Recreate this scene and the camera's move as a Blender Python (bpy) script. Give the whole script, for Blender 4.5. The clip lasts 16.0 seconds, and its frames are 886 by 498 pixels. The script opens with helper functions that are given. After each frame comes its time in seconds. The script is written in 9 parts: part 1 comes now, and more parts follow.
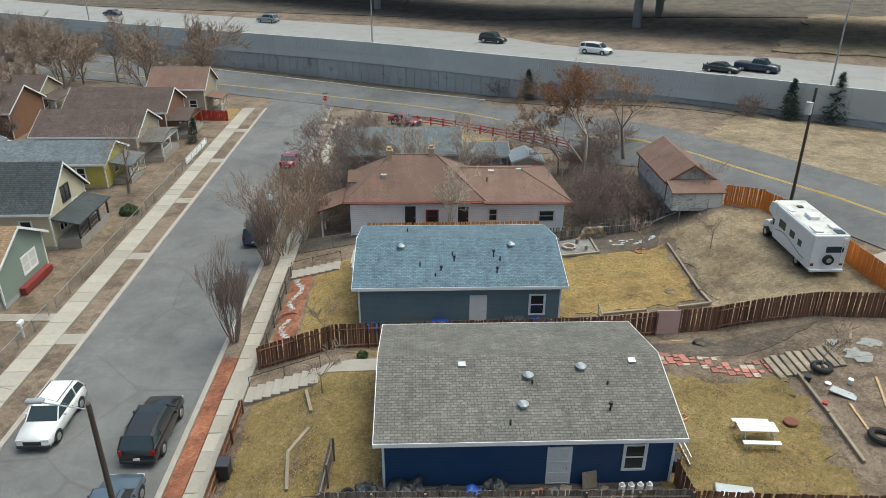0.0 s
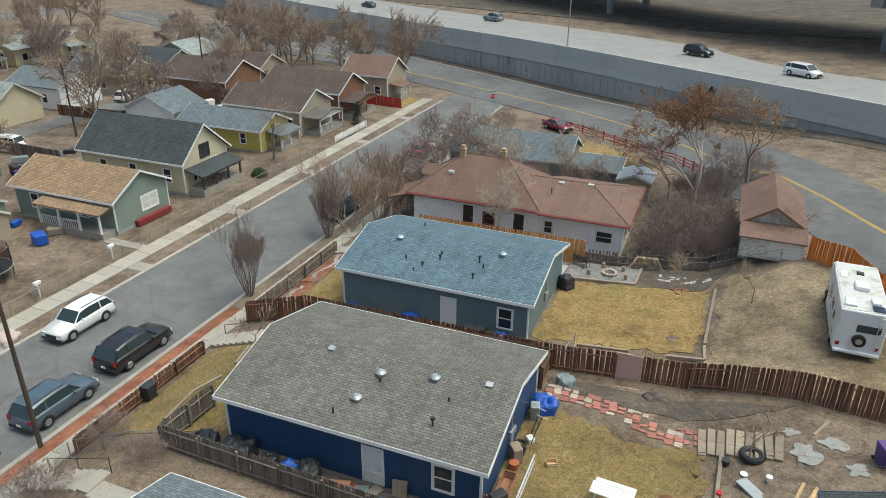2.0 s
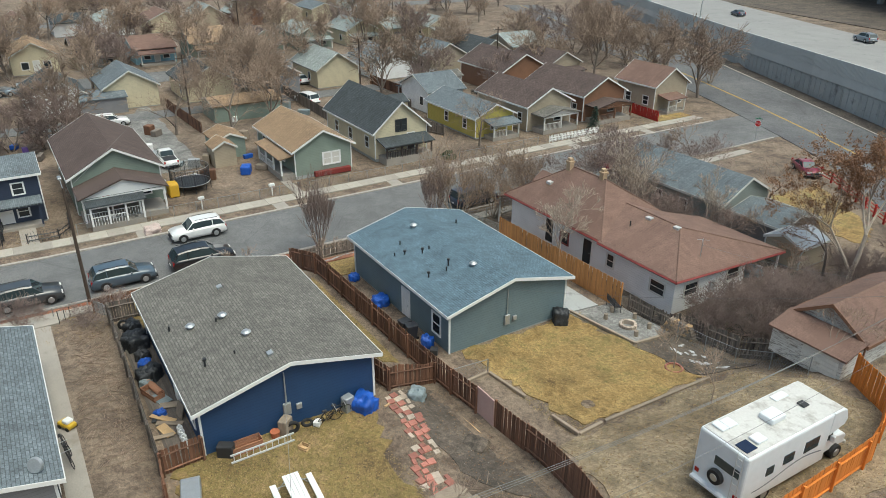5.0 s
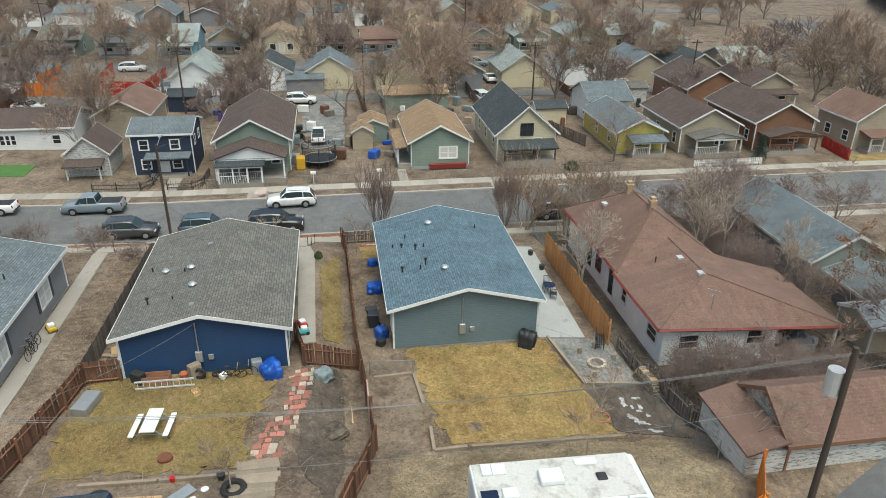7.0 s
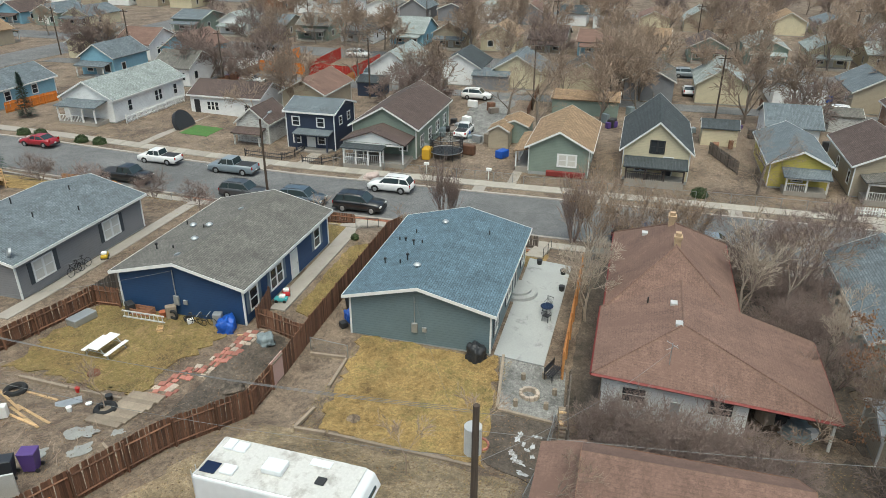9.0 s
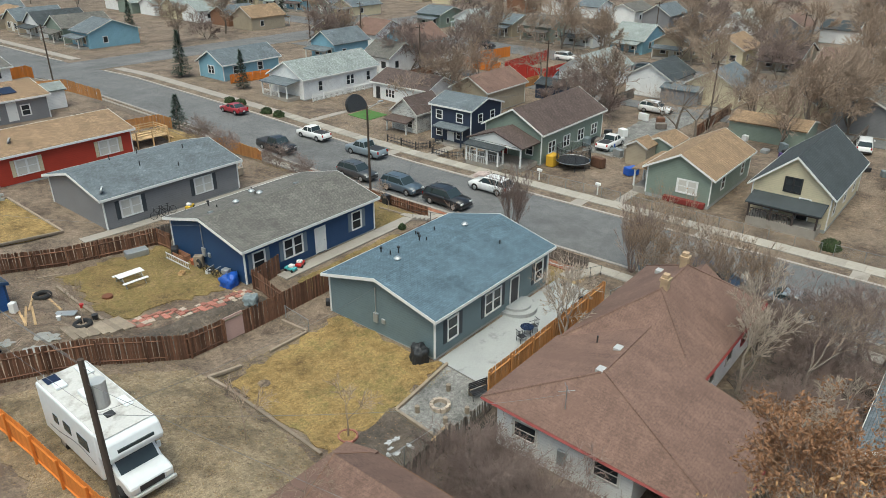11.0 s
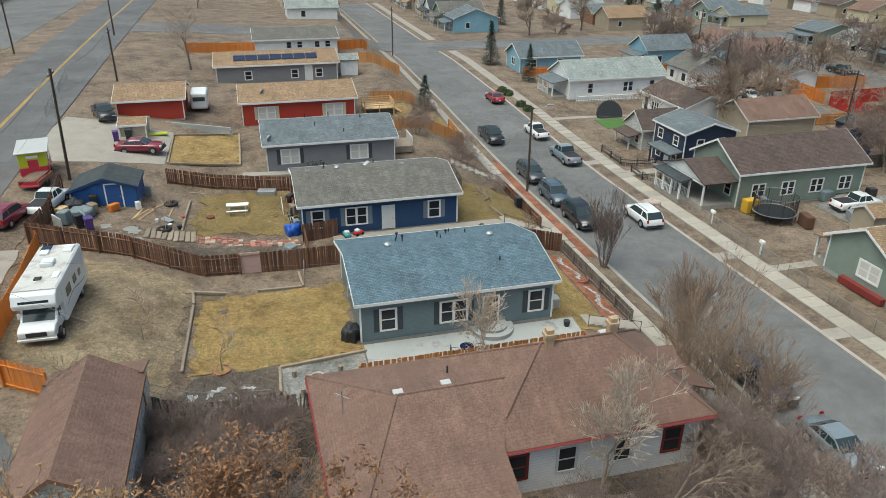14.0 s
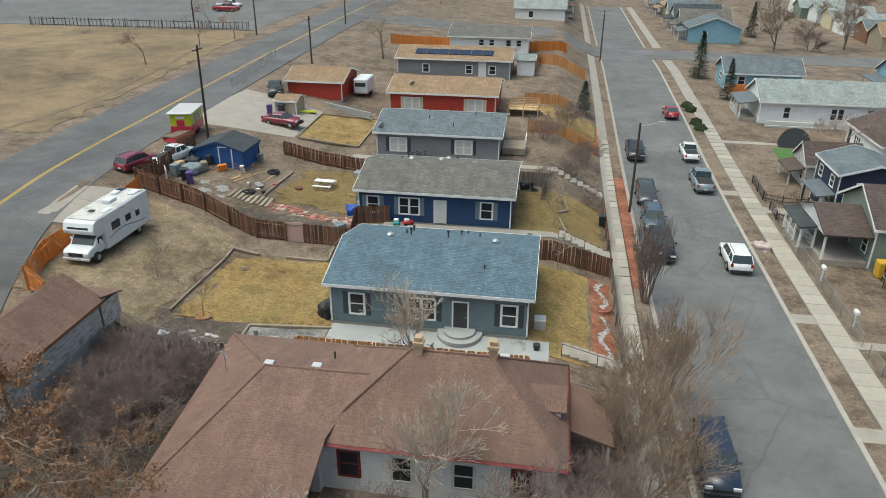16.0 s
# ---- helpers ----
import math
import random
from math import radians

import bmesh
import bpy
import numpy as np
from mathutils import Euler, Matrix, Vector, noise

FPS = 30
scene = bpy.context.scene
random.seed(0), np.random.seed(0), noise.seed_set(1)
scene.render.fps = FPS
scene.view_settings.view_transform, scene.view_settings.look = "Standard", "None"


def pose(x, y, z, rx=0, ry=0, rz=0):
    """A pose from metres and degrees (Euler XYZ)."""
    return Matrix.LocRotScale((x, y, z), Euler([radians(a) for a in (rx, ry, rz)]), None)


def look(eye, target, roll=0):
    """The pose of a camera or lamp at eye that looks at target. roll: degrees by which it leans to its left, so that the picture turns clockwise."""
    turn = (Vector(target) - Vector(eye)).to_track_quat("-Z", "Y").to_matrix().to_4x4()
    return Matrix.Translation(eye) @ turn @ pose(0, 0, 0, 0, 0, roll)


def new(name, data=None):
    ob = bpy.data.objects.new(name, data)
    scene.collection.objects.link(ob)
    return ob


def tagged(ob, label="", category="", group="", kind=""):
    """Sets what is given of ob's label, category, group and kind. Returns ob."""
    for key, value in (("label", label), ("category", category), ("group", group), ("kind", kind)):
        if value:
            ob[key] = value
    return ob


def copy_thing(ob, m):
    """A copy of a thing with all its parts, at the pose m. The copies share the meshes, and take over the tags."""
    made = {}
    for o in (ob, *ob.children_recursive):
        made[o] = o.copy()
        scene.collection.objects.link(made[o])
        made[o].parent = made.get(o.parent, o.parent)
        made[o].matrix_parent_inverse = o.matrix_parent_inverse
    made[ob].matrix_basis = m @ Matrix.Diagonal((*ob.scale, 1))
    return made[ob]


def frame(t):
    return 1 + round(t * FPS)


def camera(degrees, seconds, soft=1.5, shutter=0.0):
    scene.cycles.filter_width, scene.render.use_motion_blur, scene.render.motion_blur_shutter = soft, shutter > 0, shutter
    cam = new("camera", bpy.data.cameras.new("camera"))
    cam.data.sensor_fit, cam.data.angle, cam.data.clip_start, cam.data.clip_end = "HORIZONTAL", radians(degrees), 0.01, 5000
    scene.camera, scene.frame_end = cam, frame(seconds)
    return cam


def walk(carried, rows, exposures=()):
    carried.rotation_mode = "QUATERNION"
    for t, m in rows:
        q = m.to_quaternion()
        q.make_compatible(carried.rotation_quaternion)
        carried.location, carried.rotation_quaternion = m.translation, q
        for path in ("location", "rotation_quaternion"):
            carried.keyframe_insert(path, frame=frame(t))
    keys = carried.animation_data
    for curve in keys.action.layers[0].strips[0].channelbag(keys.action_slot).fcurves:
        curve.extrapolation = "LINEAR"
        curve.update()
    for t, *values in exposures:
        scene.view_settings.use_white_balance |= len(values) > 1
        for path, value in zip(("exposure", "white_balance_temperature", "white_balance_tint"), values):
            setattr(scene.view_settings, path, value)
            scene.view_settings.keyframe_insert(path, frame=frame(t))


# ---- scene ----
EXPOSURE, KELVIN, TINT = 0.25, 5950, -5
SKY, SUN = 0.15, 0.5

# ---- camera ----
cam = camera(64.0, 16.0, soft=0.55)
PATH = [
    (0, (-0.095, 1.739, 24.348), (-0.030, 3.548, 23.499), 0.30),
    (0.5, (4.546, 1.769, 24.377), (4.427, 3.576, 23.530), 0.20),
    (1, (9.228, 2.185, 24.383), (8.923, 3.971, 23.536), 0.50),
    (1.5, (13.762, 3.032, 24.414), (13.278, 4.777, 23.566), 0.50),
    (2, (18.306, 4.385, 24.448), (17.640, 6.070, 23.599), 0.60),
    (2.5, (22.584, 6.264, 24.478), (21.748, 7.869, 23.626), 0.40),
    (3, (26.833, 8.627, 24.476), (25.831, 10.134, 23.623), 0.60),
    (3.5, (30.679, 11.390, 24.429), (29.527, 12.787, 23.580), 0.30),
    (4, (34.383, 14.680, 24.374), (33.086, 15.944, 23.523), 0.40),
    (4.5, (37.562, 18.057, 24.640), (36.146, 19.182, 23.787), 0.41),
    (5, (40.442, 21.919, 24.693), (38.917, 22.891, 23.838), 0.40),
    (5.5, (42.900, 26.072, 24.739), (41.282, 26.880, 23.884), 0.37),
    (6, (44.902, 30.466, 24.778), (43.210, 31.102, 23.923), 0.35),
    (6.5, (46.332, 34.954, 24.773), (44.584, 35.417, 23.918), 0.30),
    (7, (47.435, 39.532, 24.845), (45.648, 39.811, 23.992), 0.50),
    (7.5, (47.925, 44.515, 24.892), (46.119, 44.603, 24.038), 0.20),
    (8, (47.990, 49.548, 24.936), (46.185, 49.439, 24.082), 0.20),
    (8.5, (47.543, 54.316, 24.958), (45.759, 54.025, 24.104), 0.10),
    (9, (46.372, 58.809, 24.956), (44.628, 58.334, 24.100), 0.20),
    (9.5, (44.926, 63.328, 24.851), (43.238, 62.677, 23.999), 0.20),
    (10, (42.965, 67.658, 24.843), (41.354, 66.836, 23.991), 0.18),
    (10.5, (40.568, 71.749, 24.834), (39.050, 70.763, 23.982), 0.17),
    (11, (37.764, 75.559, 24.825), (36.356, 74.421, 23.973), 0.17),
    (11.5, (34.565, 78.864, 24.601), (33.281, 77.589, 23.749), 0.10),
    (12, (31.077, 82.172, 24.641), (29.933, 80.767, 23.793), 0.20),
    (12.5, (27.267, 84.930, 24.792), (26.274, 83.416, 23.942), 0.10),
    (13, (23.143, 87.378, 24.857), (22.318, 85.768, 24.004), 0.30),
    (13.5, (18.823, 89.363, 24.905), (18.169, 87.677, 24.050), 0.20),
    (14, (14.275, 90.799, 24.884), (13.801, 89.054, 24.030), 0.40),
    (14.5, (9.665, 91.750, 24.862), (9.372, 89.966, 24.008), 0.40),
    (15, (4.923, 92.159, 24.858), (4.819, 90.354, 24.002), 0.50),
    (15.5, (0.159, 92.192, 24.829), (0.243, 90.387, 23.972), 0.40),
    (16, (-4.731, 91.848, 24.755), (-4.454, 90.060, 23.903), 0.30),
]
walk(cam, [(t, look(eye, target, roll)) for t, eye, target, roll in PATH],
     exposures=[(0.0, EXPOSURE + 0.06, KELVIN, TINT), (4.0, EXPOSURE, KELVIN, TINT), (9.0, EXPOSURE, KELVIN, TINT), (12.5, EXPOSURE - 0.06, KELVIN, TINT), (16.0, EXPOSURE - 0.06, KELVIN, TINT)])

# ---- world and sun: a bright overcast sky ----
world = bpy.data.worlds.new("overcast_sky")
scene.world = world
world.use_nodes = True
wn = world.node_tree
sky = wn.nodes.new("ShaderNodeTexSky")
sky.sky_type = "NISHITA"
sky.sun_disc = False
sky.sun_elevation = radians(70)
sky.sun_rotation = radians(70)
sky.air_density, sky.dust_density, sky.ozone_density = 1.0, 9.0, 1.0
wn.links.new(sky.outputs[0], wn.nodes["Background"].inputs[0])
wn.nodes["Background"].inputs[1].default_value = SKY
sun = new("sun", bpy.data.lights.new("sun", "SUN"))
sun.data.energy, sun.data.angle, sun.data.color = SUN, radians(45), (1.0, 0.96, 0.9)
sun.matrix_world = look((0, 0, 100), (-22, -8, 36))

# ---- building blocks ----
rnd = random.Random(7)


def mesh_of(name, verts, faces):
    me = bpy.data.meshes.new(name)
    me.from_pydata([tuple(v) for v in verts], [], faces)
    me.update()
    return me


def thing(name, x, y, z, turn=0.0, label="", category="", group="", kind=""):
    ob = new(name)
    ob.empty_display_size = 0.3
    ob.matrix_world = pose(x, y, z, 0, 0, turn)
    return tagged(ob, label, category, group, kind)


def part(name, bm, material, parent, label=""):
    me = bpy.data.meshes.new(name)
    bm.to_mesh(me)
    bm.free()
    me.materials.append(material)
    ob = new(name, me)
    ob.parent = parent
    return tagged(ob, label)


def meshpart(name, me, material, parent, m=None, label=""):
    if not me.materials:
        me.materials.append(material)
    ob = new(name, me)
    ob.parent = parent
    if m is not None:
        ob.matrix_basis = m
    return tagged(ob, label)


def single(name, bm, material, label, category, group="", kind="", m=None):
    """A thing that is one mesh."""
    me = bpy.data.meshes.new(name)
    bm.to_mesh(me)
    bm.free()
    me.materials.append(material)
    ob = new(name, me)
    if m is not None:
        ob.matrix_world = m
    return tagged(ob, label, category, group, kind)


def B():
    return bmesh.new()


def box(bm, x0, x1, y0, y1, z0, z1, m=None):
    vs = [bm.verts.new((x, y, z)) for z in (z0, z1) for y in (y0, y1) for x in (x0, x1)]
    for f in ((0, 2, 3, 1), (4, 5, 7, 6), (0, 1, 5, 4), (2, 6, 7, 3), (0, 4, 6, 2), (1, 3, 7, 5)):
        bm.faces.new([vs[i] for i in f])
    if m is not None:
        bmesh.ops.transform(bm, matrix=m, verts=vs)
    return bm


def prism(bm, pts, axis, a0, a1):
    """A polygon in the two other axes, drawn out along axis from a0 to a1."""
    def at(p, a):
        return {"x": (a, p[0], p[1]), "y": (p[0], a, p[1]), "z": (p[0], p[1], a)}[axis]
    lo = [bm.verts.new(at(p, a0)) for p in pts]
    hi = [bm.verts.new(at(p, a1)) for p in pts]
    n = len(pts)
    bm.faces.new(lo)
    bm.faces.new(hi[::-1])
    for i in range(n):
        bm.faces.new((lo[i], hi[i], hi[(i + 1) % n], lo[(i + 1) % n]))
    return bm


def rod(bm, p0, p1, r0, r1=None, n=8):
    r1 = r0 if r1 is None else r1
    p0, p1 = Vector(p0), Vector(p1)
    q = (p1 - p0).to_track_quat("Z", "Y")
    rings = []
    for p, r in ((p0, r0), (p1, r1)):
        rings.append([bm.verts.new(p + q @ Vector((r * math.cos(2 * math.pi * i / n), r * math.sin(2 * math.pi * i / n), 0))) for i in range(n)])
    for i in range(n):
        bm.faces.new((rings[0][i], rings[0][(i + 1) % n], rings[1][(i + 1) % n], rings[1][i]))
    bm.faces.new(rings[0][::-1])
    bm.faces.new(rings[1])
    return bm


def bevel(bm, w, seg=1):
    bmesh.ops.bevel(bm, geom=list(bm.edges), offset=w, segments=seg, affect="EDGES", profile=0.5)
    return bm


def wedge_roof(bm, pts, t):
    """Roof planes given by corner rings, thickened downwards by t."""
    for ring in pts:
        top = [bm.verts.new(p) for p in ring]
        bot = [bm.verts.new((p[0], p[1], p[2] - t)) for p in ring]
        bm.faces.new(top)
        bm.faces.new(bot[::-1])
        n = len(ring)
        for i in range(n):
            bm.faces.new((top[(i + 1) % n], top[i], bot[i], bot[(i + 1) % n]))
    bmesh.ops.recalc_face_normals(bm, faces=bm.faces)
    return bm


# ---- materials ----
def nodes_of(name):
    m = bpy.data.materials.new(name)
    m.use_nodes = True
    return m, m.node_tree, m.node_tree.nodes["Principled BSDF"]


def link(nt, a, b):
    nt.links.new(a, b)


def coords(nt, scale=(1, 1, 1), kind="Object", turn=(0, 0, 0)):
    tc = nt.nodes.new("ShaderNodeTexCoord")
    mp = nt.nodes.new("ShaderNodeMapping")
    mp.inputs["Scale"].default_value = scale
    mp.inputs["Rotation"].default_value = turn
    link(nt, tc.outputs[kind], mp.inputs[0])
    return mp.outputs[0]


def noise_fac(nt, vec, scale, detail=4.0, rough=0.6):
    n = nt.nodes.new("ShaderNodeTexNoise")
    n.inputs["Scale"].default_value = scale
    n.inputs["Detail"].default_value = detail
    n.inputs["Roughness"].default_value = rough
    link(nt, vec, n.inputs["Vector"])
    return n.outputs[0]


def ramp(nt, fac, stops):
    r = nt.nodes.new("ShaderNodeValToRGB")
    e = r.color_ramp.elements
    while len(e) < len(stops):
        e.new(0.5)
    for el, (p, c) in zip(e, stops):
        el.position, el.color = p, (*c, 1)
    link(nt, fac, r.inputs[0])
    return r.outputs[0]


def mix(nt, fac, a, b, mode="MIX"):
    n = nt.nodes.new("ShaderNodeMix")
    n.data_type, n.blend_type = "RGBA", mode
    for sock, v in ((n.inputs[0], fac), (n.inputs[6], a), (n.inputs[7], b)):
        if isinstance(v, (int, float)):
            sock.default_value = v
        elif isinstance(v, tuple):
            sock.default_value = (*v, 1)
        else:
            link(nt, v, sock)
    return n.outputs[2]


def math_node(nt, op, a, b=0.0):
    n = nt.nodes.new("ShaderNodeMath")
    n.operation = op
    for sock, v in zip(n.inputs, (a, b)):
        if isinstance(v, (int, float)):
            sock.default_value = v
        else:
            link(nt, v, sock)
    return n.outputs[0]


def bumped(nt, bsdf, height, strength, dist=0.02):
    b = nt.nodes.new("ShaderNodeBump")
    b.inputs["Strength"].default_value = strength
    b.inputs["Distance"].default_value = dist
    link(nt, height, b.inputs["Height"])
    link(nt, b.outputs[0], bsdf.inputs["Normal"])


def shade(c, k):
    return tuple(max(0.0, min(1.0, v * k)) for v in c)


def surface(name, c, rough=0.8, vary=0.25, scale=1.0, fine=18.0, bump=0.3, metal=0.0, piece=0.0, stretch=(1, 1, 1), stain=None, stain_at=0.62, dist=0.02):
    """A weathered surface: broad variation, grain, relief; piece: how much each object differs."""
    m, nt, bsdf = nodes_of(name)
    v = coords(nt, stretch)
    big = noise_fac(nt, v, scale)
    small = noise_fac(nt, v, fine, 3.0)
    col = ramp(nt, big, [(0.3, shade(c, 1 - vary)), (0.7, shade(c, 1 + vary))])
    col = mix(nt, 0.5, col, ramp(nt, small, [(0.3, shade(c, 1 - vary)), (0.7, shade(c, 1 + vary))]))
    if stain:
        f = ramp(nt, noise_fac(nt, v, scale * 0.7 + 0.3, 5.0, 0.7), [(stain_at - 0.06, (0, 0, 0)), (stain_at + 0.08, (1, 1, 1))])
        col = mix(nt, f, col, stain)
    if piece:
        oi = nt.nodes.new("ShaderNodeObjectInfo")
        f = ramp(nt, oi.outputs["Random"], [(0.0, (1 - piece,) * 3), (1.0, (1 + piece,) * 3)])
        col = mix(nt, 1.0, col, f, "MULTIPLY")
    link(nt, col, bsdf.inputs["Base Color"])
    bsdf.inputs["Roughness"].default_value = rough
    bsdf.inputs["Metallic"].default_value = metal
    if bump:
        bumped(nt, bsdf, small, bump, dist)
    return m


def shingles(name, c, along="x", vary=0.2, tint=None):
    """Asphalt shingles in courses; along: the direction of the ridge."""
    m, nt, bsdf = nodes_of(name)
    v = coords(nt, (1, 1, 1), turn=(0, 0, 0 if along == "x" else radians(90)))
    br = nt.nodes.new("ShaderNodeTexBrick")
    link(nt, v, br.inputs["Vector"])
    br.inputs["Scale"].default_value = 1.0
    br.inputs["Brick Width"].default_value = 0.32
    br.inputs["Row Height"].default_value = 0.15
    br.inputs["Mortar Size"].default_value = 0.016
    br.inputs["Mortar Smooth"].default_value = 0.3
    br.inputs["Bias"].default_value = 0.0
    br.inputs["Color1"].default_value = (*shade(c, 1 - vary), 1)
    br.inputs["Color2"].default_value = (*shade(c, 1 + vary), 1)
    br.inputs["Mortar"].default_value = (*shade(c, 0.5 if vary > 0.15 else 0.85), 1)
    big = noise_fac(nt, v, 0.5, 5.0)
    f = ramp(nt, big, [(0.3, (0.82,) * 3), (0.7, (1.15,) * 3)])
    col = mix(nt, 1.0, br.outputs[0], f, "MULTIPLY")
    grain = noise_fac(nt, v, 30.0, 2.0)
    col = mix(nt, 1.0, col, ramp(nt, grain, [(0.3, (0.72,) * 3), (0.7, (1.3,) * 3)]), "MULTIPLY")
    mottle = noise_fac(nt, v, 7.0, 4.0, 0.7)
    col = mix(nt, 1.0, col, ramp(nt, mottle, [(0.35, (0.8,) * 3), (0.65, (1.18,) * 3)]), "MULTIPLY")
    streak = noise_fac(nt, coords(nt, (2.5, 0.25, 1) if along == "x" else (0.25, 2.5, 1)), 1.0, 4.0)
    col = mix(nt, 1.0, col, ramp(nt, streak, [(0.35, (0.88,) * 3), (0.65, (1.06,) * 3)]), "MULTIPLY")
    if tint:
        col = mix(nt, ramp(nt, noise_fac(nt, v, 0.35, 6.0, 0.7), [(0.5, (0, 0, 0)), (0.66, (1, 1, 1))]), col, tint)
    link(nt, col, bsdf.inputs["Base Color"])
    bsdf.inputs["Roughness"].default_value = 0.9
    bumped(nt, bsdf, br.outputs[1], -0.5, 0.02)
    return m


def siding(name, c, board=0.18, rough=0.6, vary=0.08, worn=None, upright=False):
    """Lapped boards of painted siding."""
    m, nt, bsdf = nodes_of(name)
    v = coords(nt)
    w = nt.nodes.new("ShaderNodeTexWave")
    w.wave_type, w.bands_direction, w.wave_profile = "BANDS", "Z", "SAW"
    if upright:
        w.bands_direction = "DIAGONAL"
    w.inputs["Scale"].default_value = 2 * math.pi / (20 * board)
    w.inputs["Distortion"].default_value = 0.0
    link(nt, v, w.inputs["Vector"])
    lap = ramp(nt, w.outputs[1], [(0.0, (0.62,) * 3), (0.1, (0.98,) * 3), (0.95, (1.04,) * 3)])
    big = noise_fac(nt, v, 0.8, 5.0)
    col = ramp(nt, big, [(0.3, shade(c, 1 - vary)), (0.7, shade(c, 1 + vary))])
    fine = noise_fac(nt, coords(nt, (1.5, 1.5, 14)), 3.0, 3.0)
    col = mix(nt, 1.0, col, ramp(nt, fine, [(0.3, (0.93,) * 3), (0.7, (1.06,) * 3)]), "MULTIPLY")
    if worn:
        f = ramp(nt, noise_fac(nt, coords(nt, (1, 1, 5)), 2.2, 6.0, 0.75), [(0.5, (0, 0, 0)), (0.6, (1, 1, 1))])
        col = mix(nt, f, col, worn)
    col = mix(nt, 1.0, col, lap, "MULTIPLY")
    link(nt, col, bsdf.inputs["Base Color"])
    bsdf.inputs["Roughness"].default_value = rough
    bumped(nt, bsdf, w.outputs[1], -0.5, 0.02)
    return m


def gloss(name, c, rough=0.25, metal=0.0, coat=0.0, vary=0.05):
    m, nt, bsdf = nodes_of(name)
    f = noise_fac(nt, coords(nt), 2.5, 4.0)
    link(nt, ramp(nt, f, [(0.3, shade(c, 1 - vary)), (0.7, shade(c, 1 + vary))]), bsdf.inputs["Base Color"])
    bsdf.inputs["Roughness"].default_value = rough
    bsdf.inputs["Metallic"].default_value = metal
    bsdf.inputs["Coat Weight"].default_value = coat
    return m


def cover(name, stops, scales=(0.25, 2.0, 14.0), bump=0.3, rough=0.95, dist=0.015, cracks=0.0):
    """Ground cover: colours mixed by noise at three sizes."""
    m, nt, bsdf = nodes_of(name)
    v = coords(nt)
    a, b, c = (noise_fac(nt, v, s, 5.0, 0.65) for s in scales)
    f = math_node(nt, "ADD", math_node(nt, "MULTIPLY", a, 0.5), math_node(nt, "MULTIPLY", b, 0.22))
    f = math_node(nt, "ADD", f, math_node(nt, "MULTIPLY", c, 0.28))
    col = ramp(nt, f, stops)
    speck = noise_fac(nt, v, scales[2] * 3, 2.0)
    col = mix(nt, 1.0, col, ramp(nt, speck, [(0.35, (0.5,) * 3), (0.65, (1.45,) * 3)]), "MULTIPLY")
    blot = noise_fac(nt, v, scales[0] * 1.7, 8.0, 0.75)
    col = mix(nt, 1.0, col, ramp(nt, blot, [(0.36, (0.58,) * 3), (0.5, (0.94,) * 3), (0.64, (1.14,) * 3)] if not cracks else [(0.38, (0.82,) * 3), (0.62, (1.1,) * 3)]), "MULTIPLY")
    if not cracks:
        grit = noise_fac(nt, v, 4.5, 8.0, 0.8)
        col = mix(nt, 1.0, col, ramp(nt, grit, [(0.36, (0.62,) * 3), (0.5, (0.98,) * 3), (0.62, (1.3,) * 3)]), "MULTIPLY")
    if cracks:
        wob = nt.nodes.new("ShaderNodeTexNoise")
        wob.inputs["Scale"].default_value = 0.8
        link(nt, v, wob.inputs["Vector"])
        vo = nt.nodes.new("ShaderNodeTexVoronoi")
        vo.feature = "DISTANCE_TO_EDGE"
        vo.inputs["Scale"].default_value = cracks
        link(nt, mix(nt, 0.25, v, wob.outputs[1]), vo.inputs["Vector"])
        col = mix(nt, 1.0, col, ramp(nt, vo.outputs[0], [(0.0, (0.78,) * 3), (0.003, (0.86,) * 3), (0.007, (1.0,) * 3)]), "MULTIPLY")
        patches = nt.nodes.new("ShaderNodeTexVoronoi")
        patches.inputs["Scale"].default_value = 0.16
        link(nt, v, patches.inputs["Vector"])
        bw = nt.nodes.new("ShaderNodeRGBToBW")
        link(nt, patches.outputs["Color"], bw.inputs[0])
        col = mix(nt, 1.0, col, ramp(nt, bw.outputs[0], [(0.2, (0.96,) * 3), (0.45, (1.0,) * 3), (0.75, (1.03,) * 3)]), "MULTIPLY")
    link(nt, col, bsdf.inputs["Base Color"])
    bsdf.inputs["Roughness"].default_value = rough
    bumped(nt, bsdf, c, bump, dist)
    return m


M = {}
M["dirt"] = cover("bare_dirt", [(0.4, (0.11, 0.08, 0.058)), (0.48, (0.18, 0.135, 0.097)), (0.56, (0.24, 0.185, 0.135)), (0.64, (0.17, 0.13, 0.095))])
M["pale_dirt"] = cover("pale_dirt", [(0.4, (0.18, 0.135, 0.08)), (0.48, (0.25, 0.192, 0.12)), (0.56, (0.31, 0.245, 0.158)), (0.64, (0.23, 0.18, 0.112))])
# dark soil; on the flyover bank this colour stands in for the deck's shade
M["dark_dirt"] = cover("damp_and_shaded_dirt", [(0.36, (0.06, 0.05, 0.042)), (0.5, (0.11, 0.09, 0.07)), (0.62, (0.16, 0.125, 0.095))])
M["lawn"] = cover("dormant_lawn", [(0.38, (0.16, 0.1, 0.035)), (0.45, (0.28, 0.185, 0.066)), (0.52, (0.35, 0.24, 0.092)), (0.57, (0.2, 0.165, 0.055)), (0.63, (0.33, 0.215, 0.085)), (0.7, (0.22, 0.13, 0.055))])
